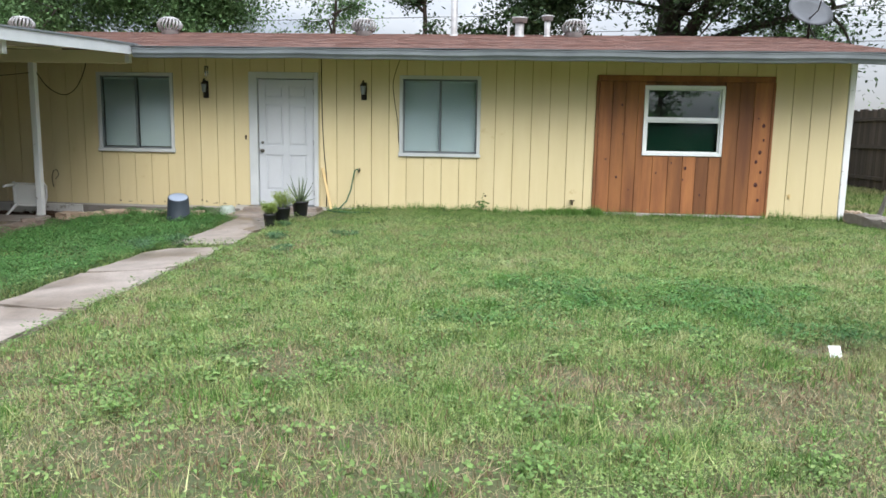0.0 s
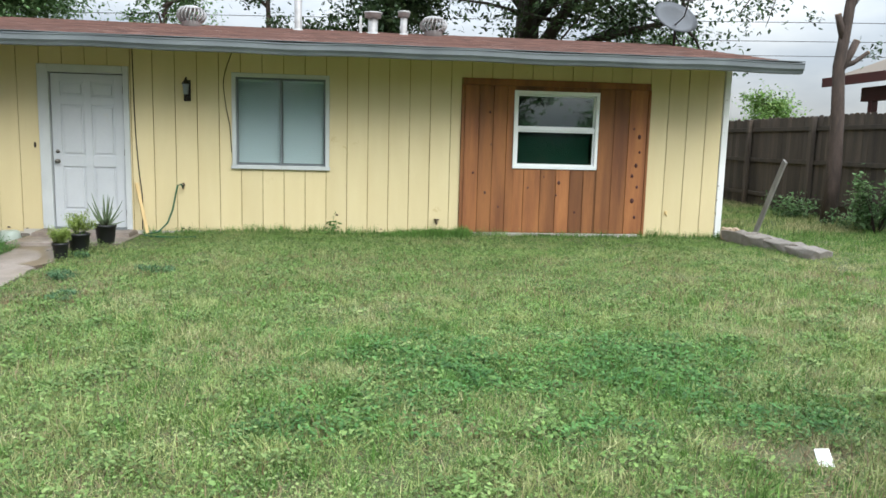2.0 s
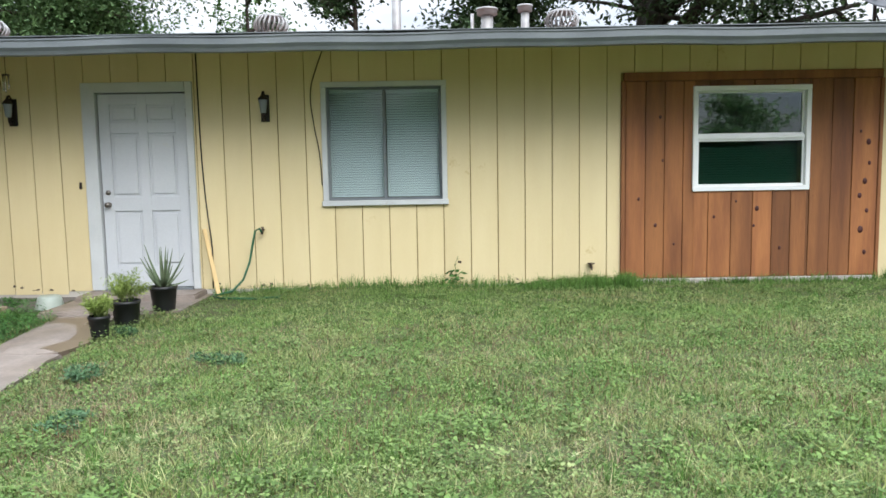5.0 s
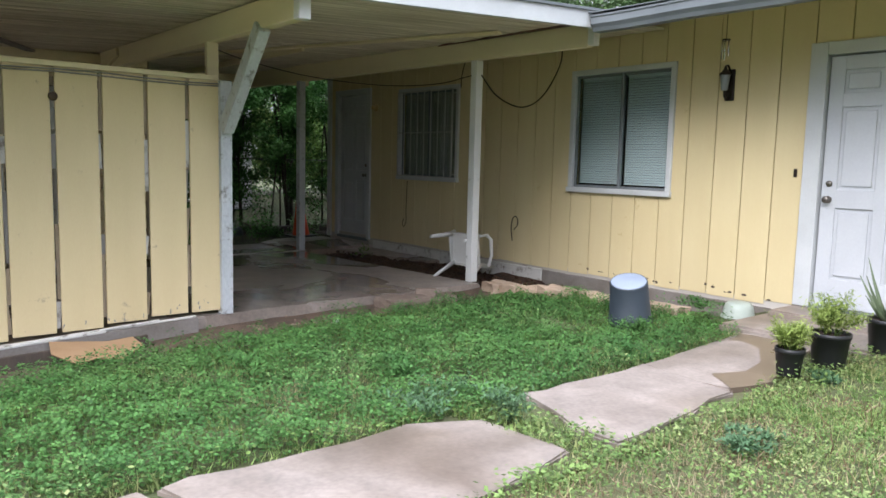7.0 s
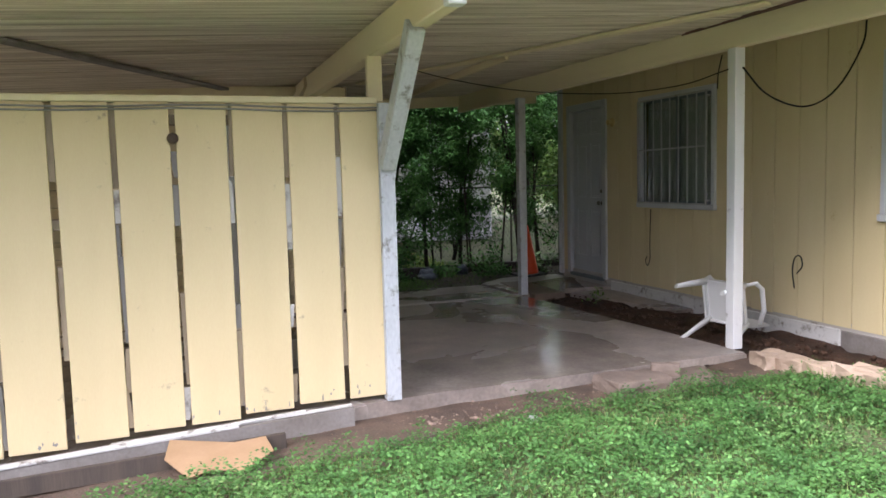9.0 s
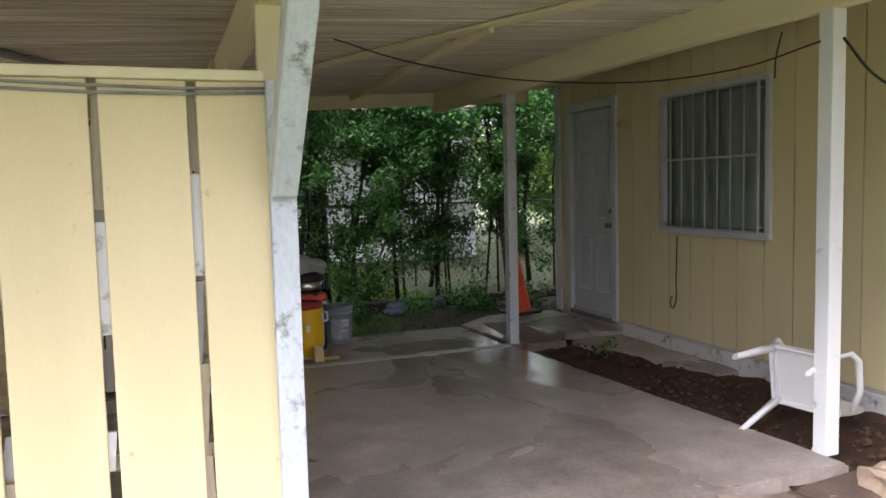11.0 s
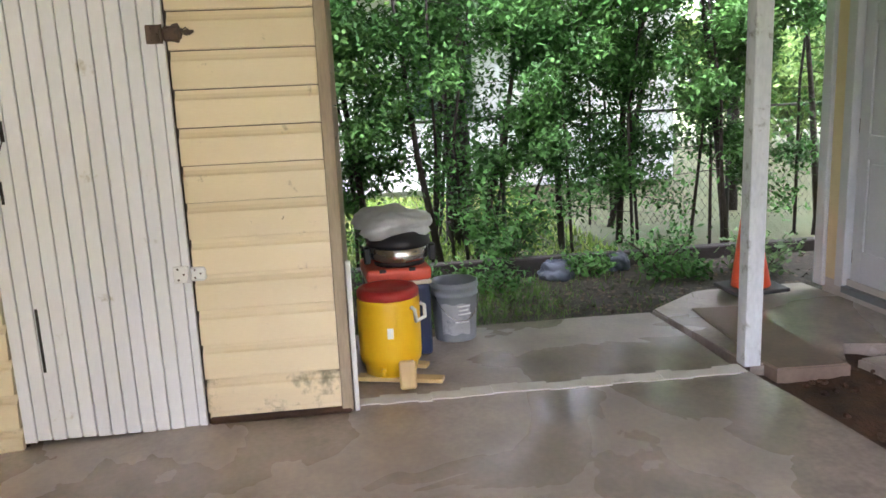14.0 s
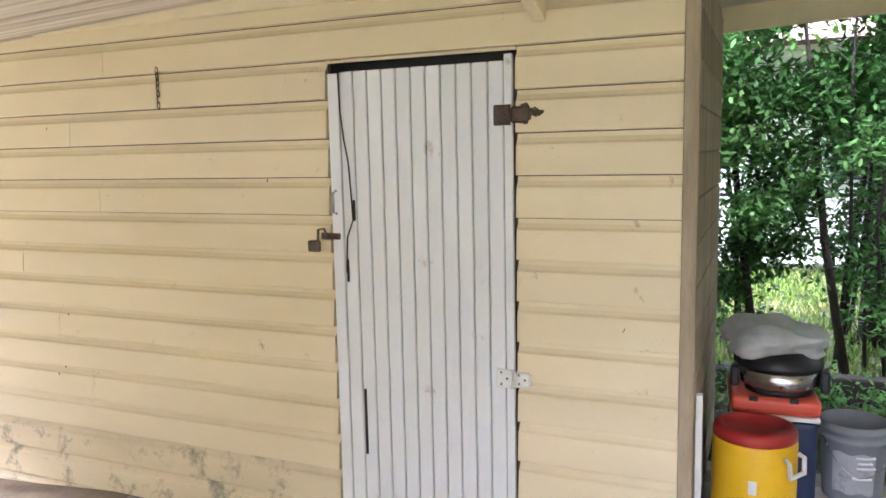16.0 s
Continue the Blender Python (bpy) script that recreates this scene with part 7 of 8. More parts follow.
g = np.random.default_rng(3)
x = -6.78
i = 0
while x < -4.55:
    w = g.uniform(0.2, 0.38)
    sink = 0.02 + 0.05 * ramp01((x + 6.2) / 1.5)
    xc = x + w / 2
    yc = 12.62 + 0.16 * ramp01((x + 6.3) / 1.7) + g.uniform(-0.03, 0.03)
    rubble("edging_stone", "tan limestone edging block along the soil bed", "stone", xc, yc, gz(xc, 12.4) - 0.05, w, g.uniform(0.16, 0.22), g.uniform(0.15, 0.19) - sink * 0.4, g.uniform(-9, 9), M_STONE, 300 + i, "stone edging")
    x += w + 0.005
    i += 1
for i, (x, y, w, d, h, r) in enumerate([(-6.66, 11.40, 0.46, 0.30, 0.125, 95), (-6.72, 11.88, 0.34, 0.24, 0.085, 82), (-6.70, 11.70, 0.20, 0.05, 0.15, 60)]):
    rubble("paving_block", "flat reddish-brown paving block at the slab edge", "block", x, y, gz(x, y) - 0.02 + (0.02 if i == 2 else 0), w, d, h, r, M_PAVER, 330 + i, "blocks at the slab edge")

# block wall stub at the house end
for i in range(4):
    rubble("concrete_block", "grey weathered concrete block beside the house corner", "block", 5.62 + 0.05 * i, 13.1 - 0.47 * i, gz(5.7, 12.5) - 0.09 - 0.015 * i, 0.30, 0.46, 0.24, 8, M_BLOCK, 340 + i, "block row at the house end")
for i in range(3):
    rubble("brick", "reddish brick propped at the house corner", "brick", 5.50 + 0.07 * i, 13.42 - 0.03 * i, gz(5.5, 13.3) - 0.02, 0.055, 0.1, 0.2, 20, M_STONE, 350 + i, "bricks at the house corner", 12)
plank = thing("leaning_plank", "grey weathered plank leaning beside the house end", "plank")
bm = bmesh.new()
bm_bar(bm, (5.98, 13.45, gz(5.98, 13.4) - 0.02), (6.0, 12.80, 1.18), 0.09, 0.03, 0.003, (1, 0, 0))
part("board", bm, M_GREYWOOD, plank)


def wheelie_bin():
    t = thing("wheeled_bin", "dark grey wheeled rubbish bin with stamped number", "bin", "", Matrix.Translation((3.0, 5.42, gz(3.0, 5.42) + 0.002)) @ Matrix.Rotation(radians(-39), 4, "Z"))
    bm = bmesh.new()
    rings = []
    for w, d, z in ((0.44, 0.50, 0.0), (0.47, 0.54, 0.02), (0.50, 0.58, 0.69), (0.54, 0.62, 0.71), (0.56, 0.66, 0.75), (0.60, 0.70, 0.93), (0.66, 0.75, 0.94), (0.66, 0.75, 0.985), (0.63, 0.71, 0.985)):
        c = 0.05
        rings.append([bm.verts.new((sx * (w / 2 - (c if k else 0)), sy * (d / 2 - (0 if k else c)), z)) for sx, sy, k in ((1, -1, 0), (1, 1, 0), (1, 1, 1), (-1, 1, 1), (-1, 1, 0), (-1, -1, 0), (-1, -1, 1), (1, -1, 1))])
    for a, b in zip(rings, rings[1:]):
        for i in range(8):
            bm.faces.new((a[i], a[(i + 1) % 8], b[(i + 1) % 8], b[i]))
    bm.faces.new(rings[0][::-1])
    bm.faces.new(rings[-1])
    bmesh.ops.bevel(bm, geom=[e for e in bm.edges if e.calc_face_angle(0) > 0.5], offset=0.008, segments=2, affect="EDGES")
    part("body", bm, M_BIN, t)
    bm = bmesh.new()
    bm_box(bm, -0.35, 0.35, -0.395, 0.40, 0.99, 1.02, 0.012, 2)
    bm_box(bm, -0.28, 0.28, -0.30, 0.32, 1.019, 1.055, 0.015, 2)
    part("lid", bm, M_BIN, t, "flat ribbed bin lid")
    for sx in (-1, 1):
        bm = bmesh.new()
        bm_lathe(bm, [(0.03, -0.03), (0.11, -0.03), (0.125, -0.02), (0.125, 0.02), (0.11, 0.03), (0.03, 0.03)], 20, Matrix.Translation((sx * 0.12, 0.21, 0.123)) @ Matrix.Rotation(radians(90), 4, "Y"))
        part("wheel", bm, M_BLACK, t)
    # black panel on the front stands in for a shaded recess
    bm = bmesh.new()
    bm_box(bm, -0.11, 0.11, -0.288, -0.25, 0.05, 0.44, 0.01)
    part("recess_shade_panel", bm, M_BLACK, t)
    bm = bmesh.new()
    bm_tube(bm, [(-0.115, -0.305, 0.42), (0.115, -0.305, 0.40)], 0.011, 8)
    part("lift_bar", bm, M_STEEL, t, "pale metal lift bar")
    bm = bmesh.new()
    bm_tube(bm, [(-0.26, 0.40, 0.97), (-0.26, 0.45, 0.99), (0.26, 0.45, 0.99), (0.26, 0.40, 0.97)], 0.015, 8)
    part("grip", bm, M_BIN, t)
    cu = bpy.data.curves.new("number", "FONT")
    cu.body = "9601"
    cu.size = 0.075
    cu.extrude = 0.0008
    cu.materials.append(M_VINYL)
    num = new("stamped_number", cu)
    dep = bpy.context.evaluated_depsgraph_get()
    me = bpy.data.meshes.new_from_object(num.evaluated_get(dep))
    bpy.data.objects.remove(num)
    ob = new("stamped_number", me)
    ob.parent = t
    ob.matrix_basis = Matrix.Translation((-0.10, -0.2925, 0.60)) @ Matrix.Rotation(radians(90), 4, "X")
    tagged(ob, label="white stamped number 9601")


wheelie_bin()


def crumple(name, label, cat, x, y, z, sx, sy, sz, mat, seed):
    """A crumpled bag or wrapper: a ball of folds pressed on the ground."""
    g = np.random.default_rng(seed)
    t = thing(name, label, cat, "", Matrix.Translation((x, y, z)))
    bm = bmesh.new()
    bmesh.ops.create_icosphere(bm, subdivisions=4, radius=1.0)
    for f in bm.faces:
        f.smooth = True
    for v in bm.verts:
        n = noise.noise(v.co * 1.5 + Vector((seed, 0, 0))) * 0.42 + noise.noise(v.co * 4 + Vector((0, seed, 0))) * 0.16 + abs(noise.noise(v.co * 7 + Vector((seed, seed, 0)))) * 0.08
        v.co *= 1 + n
        v.co = Vector((v.co.x * sx, v.co.y * sy, max(0.0, (v.co.z * 0.6 + 0.45) * sz)))
    part("crumpled_sheet", bm, mat, t)


crumple("litter", "white crumpled paper bag in the grass", "litter", 2.84, 5.62, gz(2.84, 5.62), 0.10, 0.06, 0.08, M_BAG, 3)
scrap = thing("paper_scrap", "small white paper scrap in the grass", "litter", "", Matrix.Translation((2.22, 5.84, gz(2.22, 5.84) + 0.02)) @ Matrix.Rotation(radians(50), 4, "X"))
bm = bmesh.new()
bm_box(bm, -0.035, 0.035, -0.05, 0.05, 0, 0.004, 0.001)
part("card", bm, M_VINYL, scrap)
tub = thing("plastic_tub", "cloudy pale plastic tub upside down by the step", "tub", "", Matrix.Translation((-4.27, 13.18, gz(-4.27, 13.18) - 0.02)))
bm = bmesh.new()
bm_lathe(bm, [(0.128, 0.0), (0.135, 0.006), (0.133, 0.03), (0.122, 0.09), (0.108, 0.13), (0.085, 0.145), (0.002, 0.148)], 24)
part("shell", bm, M_TUB, tub)
bm = bmesh.new()
bm_lathe(bm, [(0.134, 0.008), (0.142, 0.010), (0.142, 0.022), (0.132, 0.024)], 24)
part("rim", bm, M_TUB, tub)
crumple("litter", "small white scrap beside the slab", "litter", -6.30, 10.46, gz(-6.30, 10.46), 0.035, 0.03, 0.05, M_BAG, 5)

# boards, cardboard and gravel beside the slat screen
for i, (a, b, w, h, mt, lb) in enumerate([((-6.60, 6.6, -0.315), (-6.55, 9.0, -0.205), 0.03, 0.10, M_FENCE, "long grey board lying against the slab"),
                                          ((-6.775, 8.05, -0.168), (-6.735, 9.43, -0.097), 0.032, 0.014, M_CHIPPED, "split white lath lying by the screen"),
                                          ((-6.725, 7.3, -0.207), (-6.745, 9.15, -0.100), 0.028, 0.014, M_CHIPPED, "split white lath lying by the screen"),
                                          ((-6.70, 6.2, -0.266), (-6.715, 8.75, -0.133), 0.034, 0.016, M_CHIPPED, "split white lath lying by the screen"),
                                          ((-6.38, 6.6, -0.325), (-6.44, 7.5, -0.295), 0.24, 0.02, M_BLOCK, "flat grey board lying in the weeds")]):
    t = thing("loose_board", lb, "board", "boards beside the screen")
    bm = bmesh.new()
    bm_bar(bm, a, b, w, h, 0.003)
    part("board", bm, mt, t)
card = thing("cardboard", "torn flat piece of brown cardboard", "cardboard", "", Matrix.Translation((-6.42, 8.57, gz(-6.42, 8.57) + 0.075)) @ Matrix.Rotation(radians(-20), 4, "Z") @ Matrix.Rotation(radians(12), 4, "Y"))
bm = bmesh.new()
pts = [(-0.18, -0.28), (0.02, -0.24), (0.20, -0.05), (0.12, 0.05), (0.14, 0.22), (-0.05, 0.34), (-0.2, 0.26), (-0.14, 0.1)]
top = [bm.verts.new((a, b, 0.006)) for a, b in pts]
bot = [bm.verts.new((a, b, 0)) for a, b in pts]
bm.faces.new(top)
bm.faces.new(bot[::-1])
for i in range(len(pts)):
    bm.faces.new((top[i], bot[i], bot[(i + 1) % len(pts)], top[(i + 1) % len(pts)]))
part("sheet", bm, M_CARD, card)
bm = bmesh.new()
g = np.random.default_rng(14)
for i in range(760):
    x, y = (-5.92 + g.normal(0, 0.08), 7.8 + g.normal(0, 0.10)) if i < 150 else (-6.58 + g.normal(0, 0.12), g.uniform(9.2, 12.4))
    r = g.uniform(0.005, 0.013) * (1.6 if g.random() < 0.08 else 1)
    mm = Matrix.Translation((x, y, gz(x, y) + r * 0.3)) @ Matrix.Rotation(g.uniform(0, 3), 4, "Z") @ Matrix.Diagonal((r, r * g.uniform(0.6, 1), r * 0.6, 1))
    bmesh.ops.create_icosphere(bm, subdivisions=1, radius=1.0, matrix=mm)
gravel = part("gravel", bm, M_GRAVEL, None)
tagged(gravel, "loose brown gravel beside the carport slab", "gravel", kind="stuff")

# ------------------------------------------------------------------ things under the carport
def plastic_chair():
    """A white moulded garden chair lying on its back: its legs point away from the post."""
    t = thing("garden_chair", "white moulded plastic garden chair tipped on its back", "chair", "",
              Matrix.Translation((-7.45, 12.85, 0.165)) @ Matrix.Rotation(radians(116.5), 4, "Z") @ Matrix.Rotation(radians(78), 4, "Y") @ Matrix.Rotation(radians(10), 4, "X") @ Matrix.Scale(0.88, 4) @ Matrix.Translation((0, 0, -0.40)))
    # upright frame: front towards -x, up is z
    bm = bmesh.new()
    bm_box(bm, -0.22, 0.20, -0.21, 0.21, 0.385, 0.40, 0.006, 2)
    bm_box(bm, -0.235, -0.212, -0.22, 0.22, 0.35, 0.398, 0.008, 2)
    bm_box(bm, 0.185, 0.205, -0.22, 0.22, 0.355, 0.398, 0.008, 2)
    for sy in (-1, 1):
        bm_box(bm, -0.215, 0.19, sy * 0.212 - 0.011, sy * 0.212 + 0.011, 0.35, 0.398, 0.008, 2)
        bm_box(bm, -0.20, 0.18, sy * 0.188 - 0.005, sy * 0.188 + 0.005, 0.37, 0.395, 0.003)
    part("seat", bm, M_PLASTIC_W, t)
    bm = bmesh.new()
    rows = []
    for k in range(7):
        s = k / 6
        w = 0.20 + 0.03 * math.sin(s * 3.0)
        rows.append([(bm.verts.new((0.19 + 0.12 * s + 0.02 * (1 - math.cos(a * 1.2)), w * a, 0.40 + 0.42 * s - 0.03 * s * a * a)), bm.verts.new((0.205 + 0.12 * s + 0.02 * (1 - math.cos(a * 1.2)), w * a, 0.40 + 0.42 * s - 0.03 * s * a * a))) for a in (-1, -0.5, 0, 0.5, 1)])
    for r0, r1 in zip(rows, rows[1:]):
        for a, b, c, d in zip(r0, r0[1:], r1, r1[1:]):
            bm.faces.new((a[0], b[0], d[0], c[0]))
            bm.faces.new((a[1], c[1], d[1], b[1]))
    part("backrest", bm, M_PLASTIC_W, t)
    for sy in (-1, 1):
        bm = bmesh.new()
        bm_tube(bm, [(-0.21, sy * 0.22, 0.40), (-0.20, sy * 0.255, 0.52), (-0.12, sy * 0.265, 0.60), (0.1, sy * 0.262, 0.61), (0.25, sy * 0.22, 0.58)], 0.028, 8, 0.022, 0.55)
        part("armrest", bm, M_PLASTIC_W, t)
        for x0, x1 in ((-0.20, -0.27), (0.19, 0.27)):
            bm = bmesh.new()
            bm_tube(bm, [(x0, sy * 0.20, 0.40), ((x0 + x1) / 2, sy * 0.225, 0.2), (x1, sy * 0.25, 0.0)], 0.050, 8, 0.030, 0.6)
            part("leg", bm, M_PLASTIC_W, t)


plastic_chair()


def drinks_cooler():
    t = thing("drinks_cooler", "yellow drum cooler with a dark red lid and white handle", "cooler", "", Matrix.Translation((-10.73, 10.455, SLAB + 0.026)) @ Matrix.Diagonal((0.95, 0.95, 0.96, 1)))
    bm = bmesh.new()
    bm_lathe(bm, [(0.13, 0), (0.145, 0.006), (0.155, 0.06), (0.172, 0.08), (0.178, 0.12), (0.178, 0.42), (0.172, 0.445), (0.165, 0.45)], 32)
    part("body", bm, M_COOLY, t)
    bm = bmesh.new()
    bm_lathe(bm, [(0.17, 0.44), (0.176, 0.446), (0.176, 0.475), (0.165, 0.492), (0.13, 0.498), (0.125, 0.488), (0.002, 0.488)], 32)
    part("lid", bm, M_RED, t, "dark red lid")
    d = Vector((0.55, 0.83, 0)).normalized()
    s = Vector((-d.y, d.x, 0))
    bm = bmesh.new()
    p = d * 0.178
    bm_tube(bm, [p + s * 0.05 + Vector((0, 0, 0.40)), p * 1.14 + s * 0.055 + Vector((0, 0, 0.39)), p * 1.16 + s * 0.05 + Vector((0, 0, 0.325)), p * 1.16 - s * 0.05 + Vector((0, 0, 0.325)), p * 1.14 - s * 0.055 + Vector((0, 0, 0.39)), p - s * 0.05 + Vector((0, 0, 0.40))], 0.011, 8)
    part("handle", bm, M_PLASTIC_W, t, "white side handle")
    bm = bmesh.new()
    bm_box(bm, 0.176, 0.182, -0.02, 0.015, 0.24, 0.30, 0.002)
    part("sticker", bm, M_PLASTIC_W, t, "small white sticker")
    bm = bmesh.new()
    bm_tube(bm, [(0.15, -0.05, 0.055), (0.185, -0.055, 0.055), (0.19, -0.055, 0.035)], 0.014, 8)
    part("spigot", bm, M_COOLY, t)


drinks_cooler()
for a, b, w, h in (((-10.70, 10.27, SLAB + 0.013), (-10.56, 10.72, SLAB + 0.013), 0.07, 0.025), ((-10.92, 10.40, SLAB + 0.013), (-10.80, 10.66, SLAB + 0.013), 0.06, 0.025)):
    t = thing("wood_offcut", "short wood offcut under the cooler", "wood", "offcuts under the cooler")
    bm = bmesh.new()
    bm_bar(bm, a, b, w, h, 0.003)
    part("board", bm, M_STICK, t)
t = thing("wood_offcut", "short wood offcut standing against the cooler", "wood", "offcuts under the cooler", Matrix.Translation((-10.49, 10.53, SLAB)) @ Matrix.Rotation(radians(-22), 4, "Y"))
bm = bmesh.new()
bm_box(bm, -0.012, 0.012, -0.045, 0.045, 0, 0.15, 0.01)
part("board", bm, M_STICK, t)

chest = thing("cooler_chest", "navy blue cooler chest with an orange-red lid", "cooler", "", Matrix.Translation((-11.22, 10.52, SLAB - 0.012)) @ Matrix.Rotation(radians(5), 4, "Z") @ Matrix.Diagonal((0.93, 0.95, 0.90, 1)))
bm = bmesh.new()
bm_box(bm, -0.22, 0.22, -0.19, 0.19, 0, 0.49, 0.035, 3)
part("body", bm, M_NAVY, chest)
bm = bmesh.new()
bm_box(bm, -0.225, 0.225, -0.196, 0.196, 0.485, 0.512, 0.008, 2)
part("rim", bm, M_PLASTIC_W, chest, "white rim band")
bm = bmesh.new()
bm_box(bm, -0.23, 0.23, -0.20, 0.20, 0.512, 0.60, 0.03, 3)
part("lid", bm, M_REDORANGE, chest, "orange-red moulded lid")
# black blocks on the lid edge stand in for shaded notches
for dy in (-0.1, 0.08):
    bm = bmesh.new()
    bm_box(bm, 0.215, 0.232, dy - 0.02, dy + 0.02, 0.58, 0.603, 0.004)
    part("notch_shade_block", bm, M_BLACK, chest)
TOPC = SLAB - 0.012 + 0.54
roaster = thing("roasting_pan", "black and steel electric pan with plastic feet", "pan", "", Matrix.Translation((-11.18, 10.55, TOPC)))
bm = bmesh.new()
bm_lathe(bm, [(0.12, 0.03), (0.17, 0.035), (0.178, 0.05), (0.18, 0.11), (0.17, 0.115)], 32)
part("band", bm, M_STEEL, roaster, "shiny steel band")
bm = bmesh.new()
bm_lathe(bm, [(0.178, 0.115), (0.188, 0.118), (0.188, 0.135), (0.18, 0.17), (0.14, 0.2), (0.03, 0.215), (0.002, 0.216)], 32)
part("lid", bm, M_BLACK, roaster, "black domed lid")
bm = bmesh.new()
bm_lathe(bm, [(0.14, 0.0), (0.15, 0.002), (0.15, 0.03), (0.12, 0.03)], 24)
part("base", bm, M_BLACK, roaster)
for sy in (-1, 1):
    bm = bmesh.new()
    bm_box(bm, 0.02, 0.10, sy * 0.19 - 0.02, sy * 0.19 + 0.02, 0.02, 0.12, 0.01)
    part("handle", bm, M_BLACK, roaster)
crumple("plastic_bag", "cloudy white plastic bag draped over the pan", "bag", -11.17, 10.51, TOPC + 0.165, 0.17, 0.225, 0.16, M_BAG, 21)

pail = thing("pail", "grey plastic builder's pail with a worn white print", "bucket", "", Matrix.Translation((-11.354, 10.89, SLAB - 0.012)))
bm = bmesh.new()
bm_lathe(bm, [(0.128, 0), (0.13, 0.004), (0.142, 0.28), (0.150, 0.285), (0.150, 0.30), (0.144, 0.303), (0.146, 0.33), (0.153, 0.333), (0.153, 0.35), (0.147, 0.355), (0.148, 0.372), (0.142, 0.372), (0.125, 0.02), (0.002, 0.02)], 32)
part("shell", bm, M_GREYPAIL, pail)
bm = bmesh.new()
bm_tube(bm, [(0.152 * math.cos(a), 0.152 * math.sin(a), 0.30 - 0.16 * math.sin((a + 1.1) / 2.6 * 3.14)) for a in np.linspace(-1.1, 1.5, 12)], 0.003, 5)
part("handle", bm, M_STEEL, pail)
bm = bmesh.new()
grid = [[bm.verts.new(((0.1312 + 0.043 * zz) * math.cos(a), (0.1312 + 0.043 * zz) * math.sin(a), zz + 0.006 * math.sin(9 * a))) for zz in (0.05, 0.10, 0.15, 0.20, 0.245)] for a in np.linspace(-0.75, 0.62, 15)]
for c0, c1 in zip(grid, grid[1:]):
    for k in range(4):
        bm.faces.new((c0[k], c1[k], c1[k + 1], c0[k + 1])).smooth = True
part("pail_label", bm, M_LABEL, pail, "scratched pale printed label")
for zz, a0, a1 in ((0.23, 0.0, 0.6), (0.205, 0.05, 0.5), (0.18, 0.02, 0.62), (0.13, -0.1, 0.5)):
    bm = bmesh.new()
    bm_tube(bm, [(0.1405 * math.cos(a), 0.1405 * math.sin(a), zz) for a in np.linspace(a0, a1, 6)], 0.006, 4)
    part("print_bar", bm, M_VINYL, pail)

cone = thing("traffic_cone", "faded orange traffic cone on a black base", "traffic cone", "", Matrix.Translation((-11.72, 13.06, SLAB + 0.05)) @ Matrix.Rotation(radians(3), 4, "X"))
bm = bmesh.new()
bm_box(bm, -0.19, 0.19, -0.19, 0.19, 0, 0.03, 0.012, 2)
part("base", bm, M_BLACK, cone, "black rubber base")
bm = bmesh.new()
bm_lathe(bm, [(0.135, 0.028), (0.132, 0.05), (0.03, 0.68), (0.028, 0.70), (0.018, 0.70), (0.018, 0.65)], 24)
part("cone_body", bm, M_ORANGE, cone)

crumple("foil", "crumpled silver foil on the slab", "litter", -10.12, 8.06, SLAB - 0.08, 0.06, 0.14, 0.07, M_STEEL, 12)
crumple("plastic_bag", "bluish plastic bag lying by the curb", "bag", -12.85, 11.95, gz(-12.85, 11.95), 0.12, 0.16, 0.16, M_GREYBAG, 13)
crumple("plastic_bag", "clear plastic bag lying by the curb", "bag", -12.9, 12.5, gz(-12.9, 12.5), 0.08, 0.10, 0.16, M_GREYBAG, 14)
tagged(box_part("curb", -13.12, -13.0, 6.0, 18.0, -0.4, -0.03, M_SHADETIMBER, bevel=0.01), "timber edging under the hedge, coloured dark for its shade", "curb", kind="structure")

for label, pts, r in (("sagging black cable from post to house", [(-7.03, 12.64, 2.08), (-6.98, 12.78, 1.90), (-6.93, 12.95, 1.80), (-6.88, 13.12, 1.77), (-6.83, 13.28, 1.84), (-6.79, 13.42, 2.0), (-6.76, 13.55, 2.25), (-6.76, 13.58, 2.42)], 0.007),
                      ("sagging black cable along the carport", [(-7.1, 12.56, 2.07), (-7.7, 12.55, 2.02), (-8.4, 12.3, 2.03), (-9.0, 11.7, 2.12), (-9.2, 11.0, 2.25), (-8.9, 10.4, ceil_z(10.4) - 0.005)], 0.005),
                      ("thin cable hanging below the window corner", [(-9.60, 13.585, 0.88), (-9.61, 13.58, 0.5), (-9.60, 13.575, 0.32), (-9.64, 13.57, 0.23), (-9.68, 13.57, 0.28), (-9.65, 13.57, 0.34)], 0.005),
                      ("thin cable at the window head", [(-8.40, 13.575, 2.42), (-8.45, 13.57, 2.25), (-8.46, 13.57, 2.1)], 0.006),
                      ("stiff wire hook on the wall", [(-7.45, 13.585, 0.24), (-7.46, 13.57, 0.40), (-7.42, 13.56, 0.52), (-7.36, 13.56, 0.53), (-7.34, 13.56, 0.45), (-7.40, 13.56, 0.38)], 0.006)):
    c = thing("cable", label, "cable")
    bm = bmesh.new()
    bm_tube(bm, spline(pts), r, 6)
    part("wire", bm, M_CABLE, c)
lamp = thing("back_door_lamp", "small brass lamp fitting beside the back door", "lamp", "", Matrix.Translation((-10.42, WALL, 1.93)))
bm = bmesh.new()
bm_lathe(bm, [(0.055, 0.0), (0.055, 0.012), (0.03, 0.02), (0.025, 0.05), (0.035, 0.06), (0.03, 0.075), (0.002, 0.075)], 16, Matrix.Rotation(radians(90), 4, "X"))
part("fitting", bm, M_STICK, lamp)
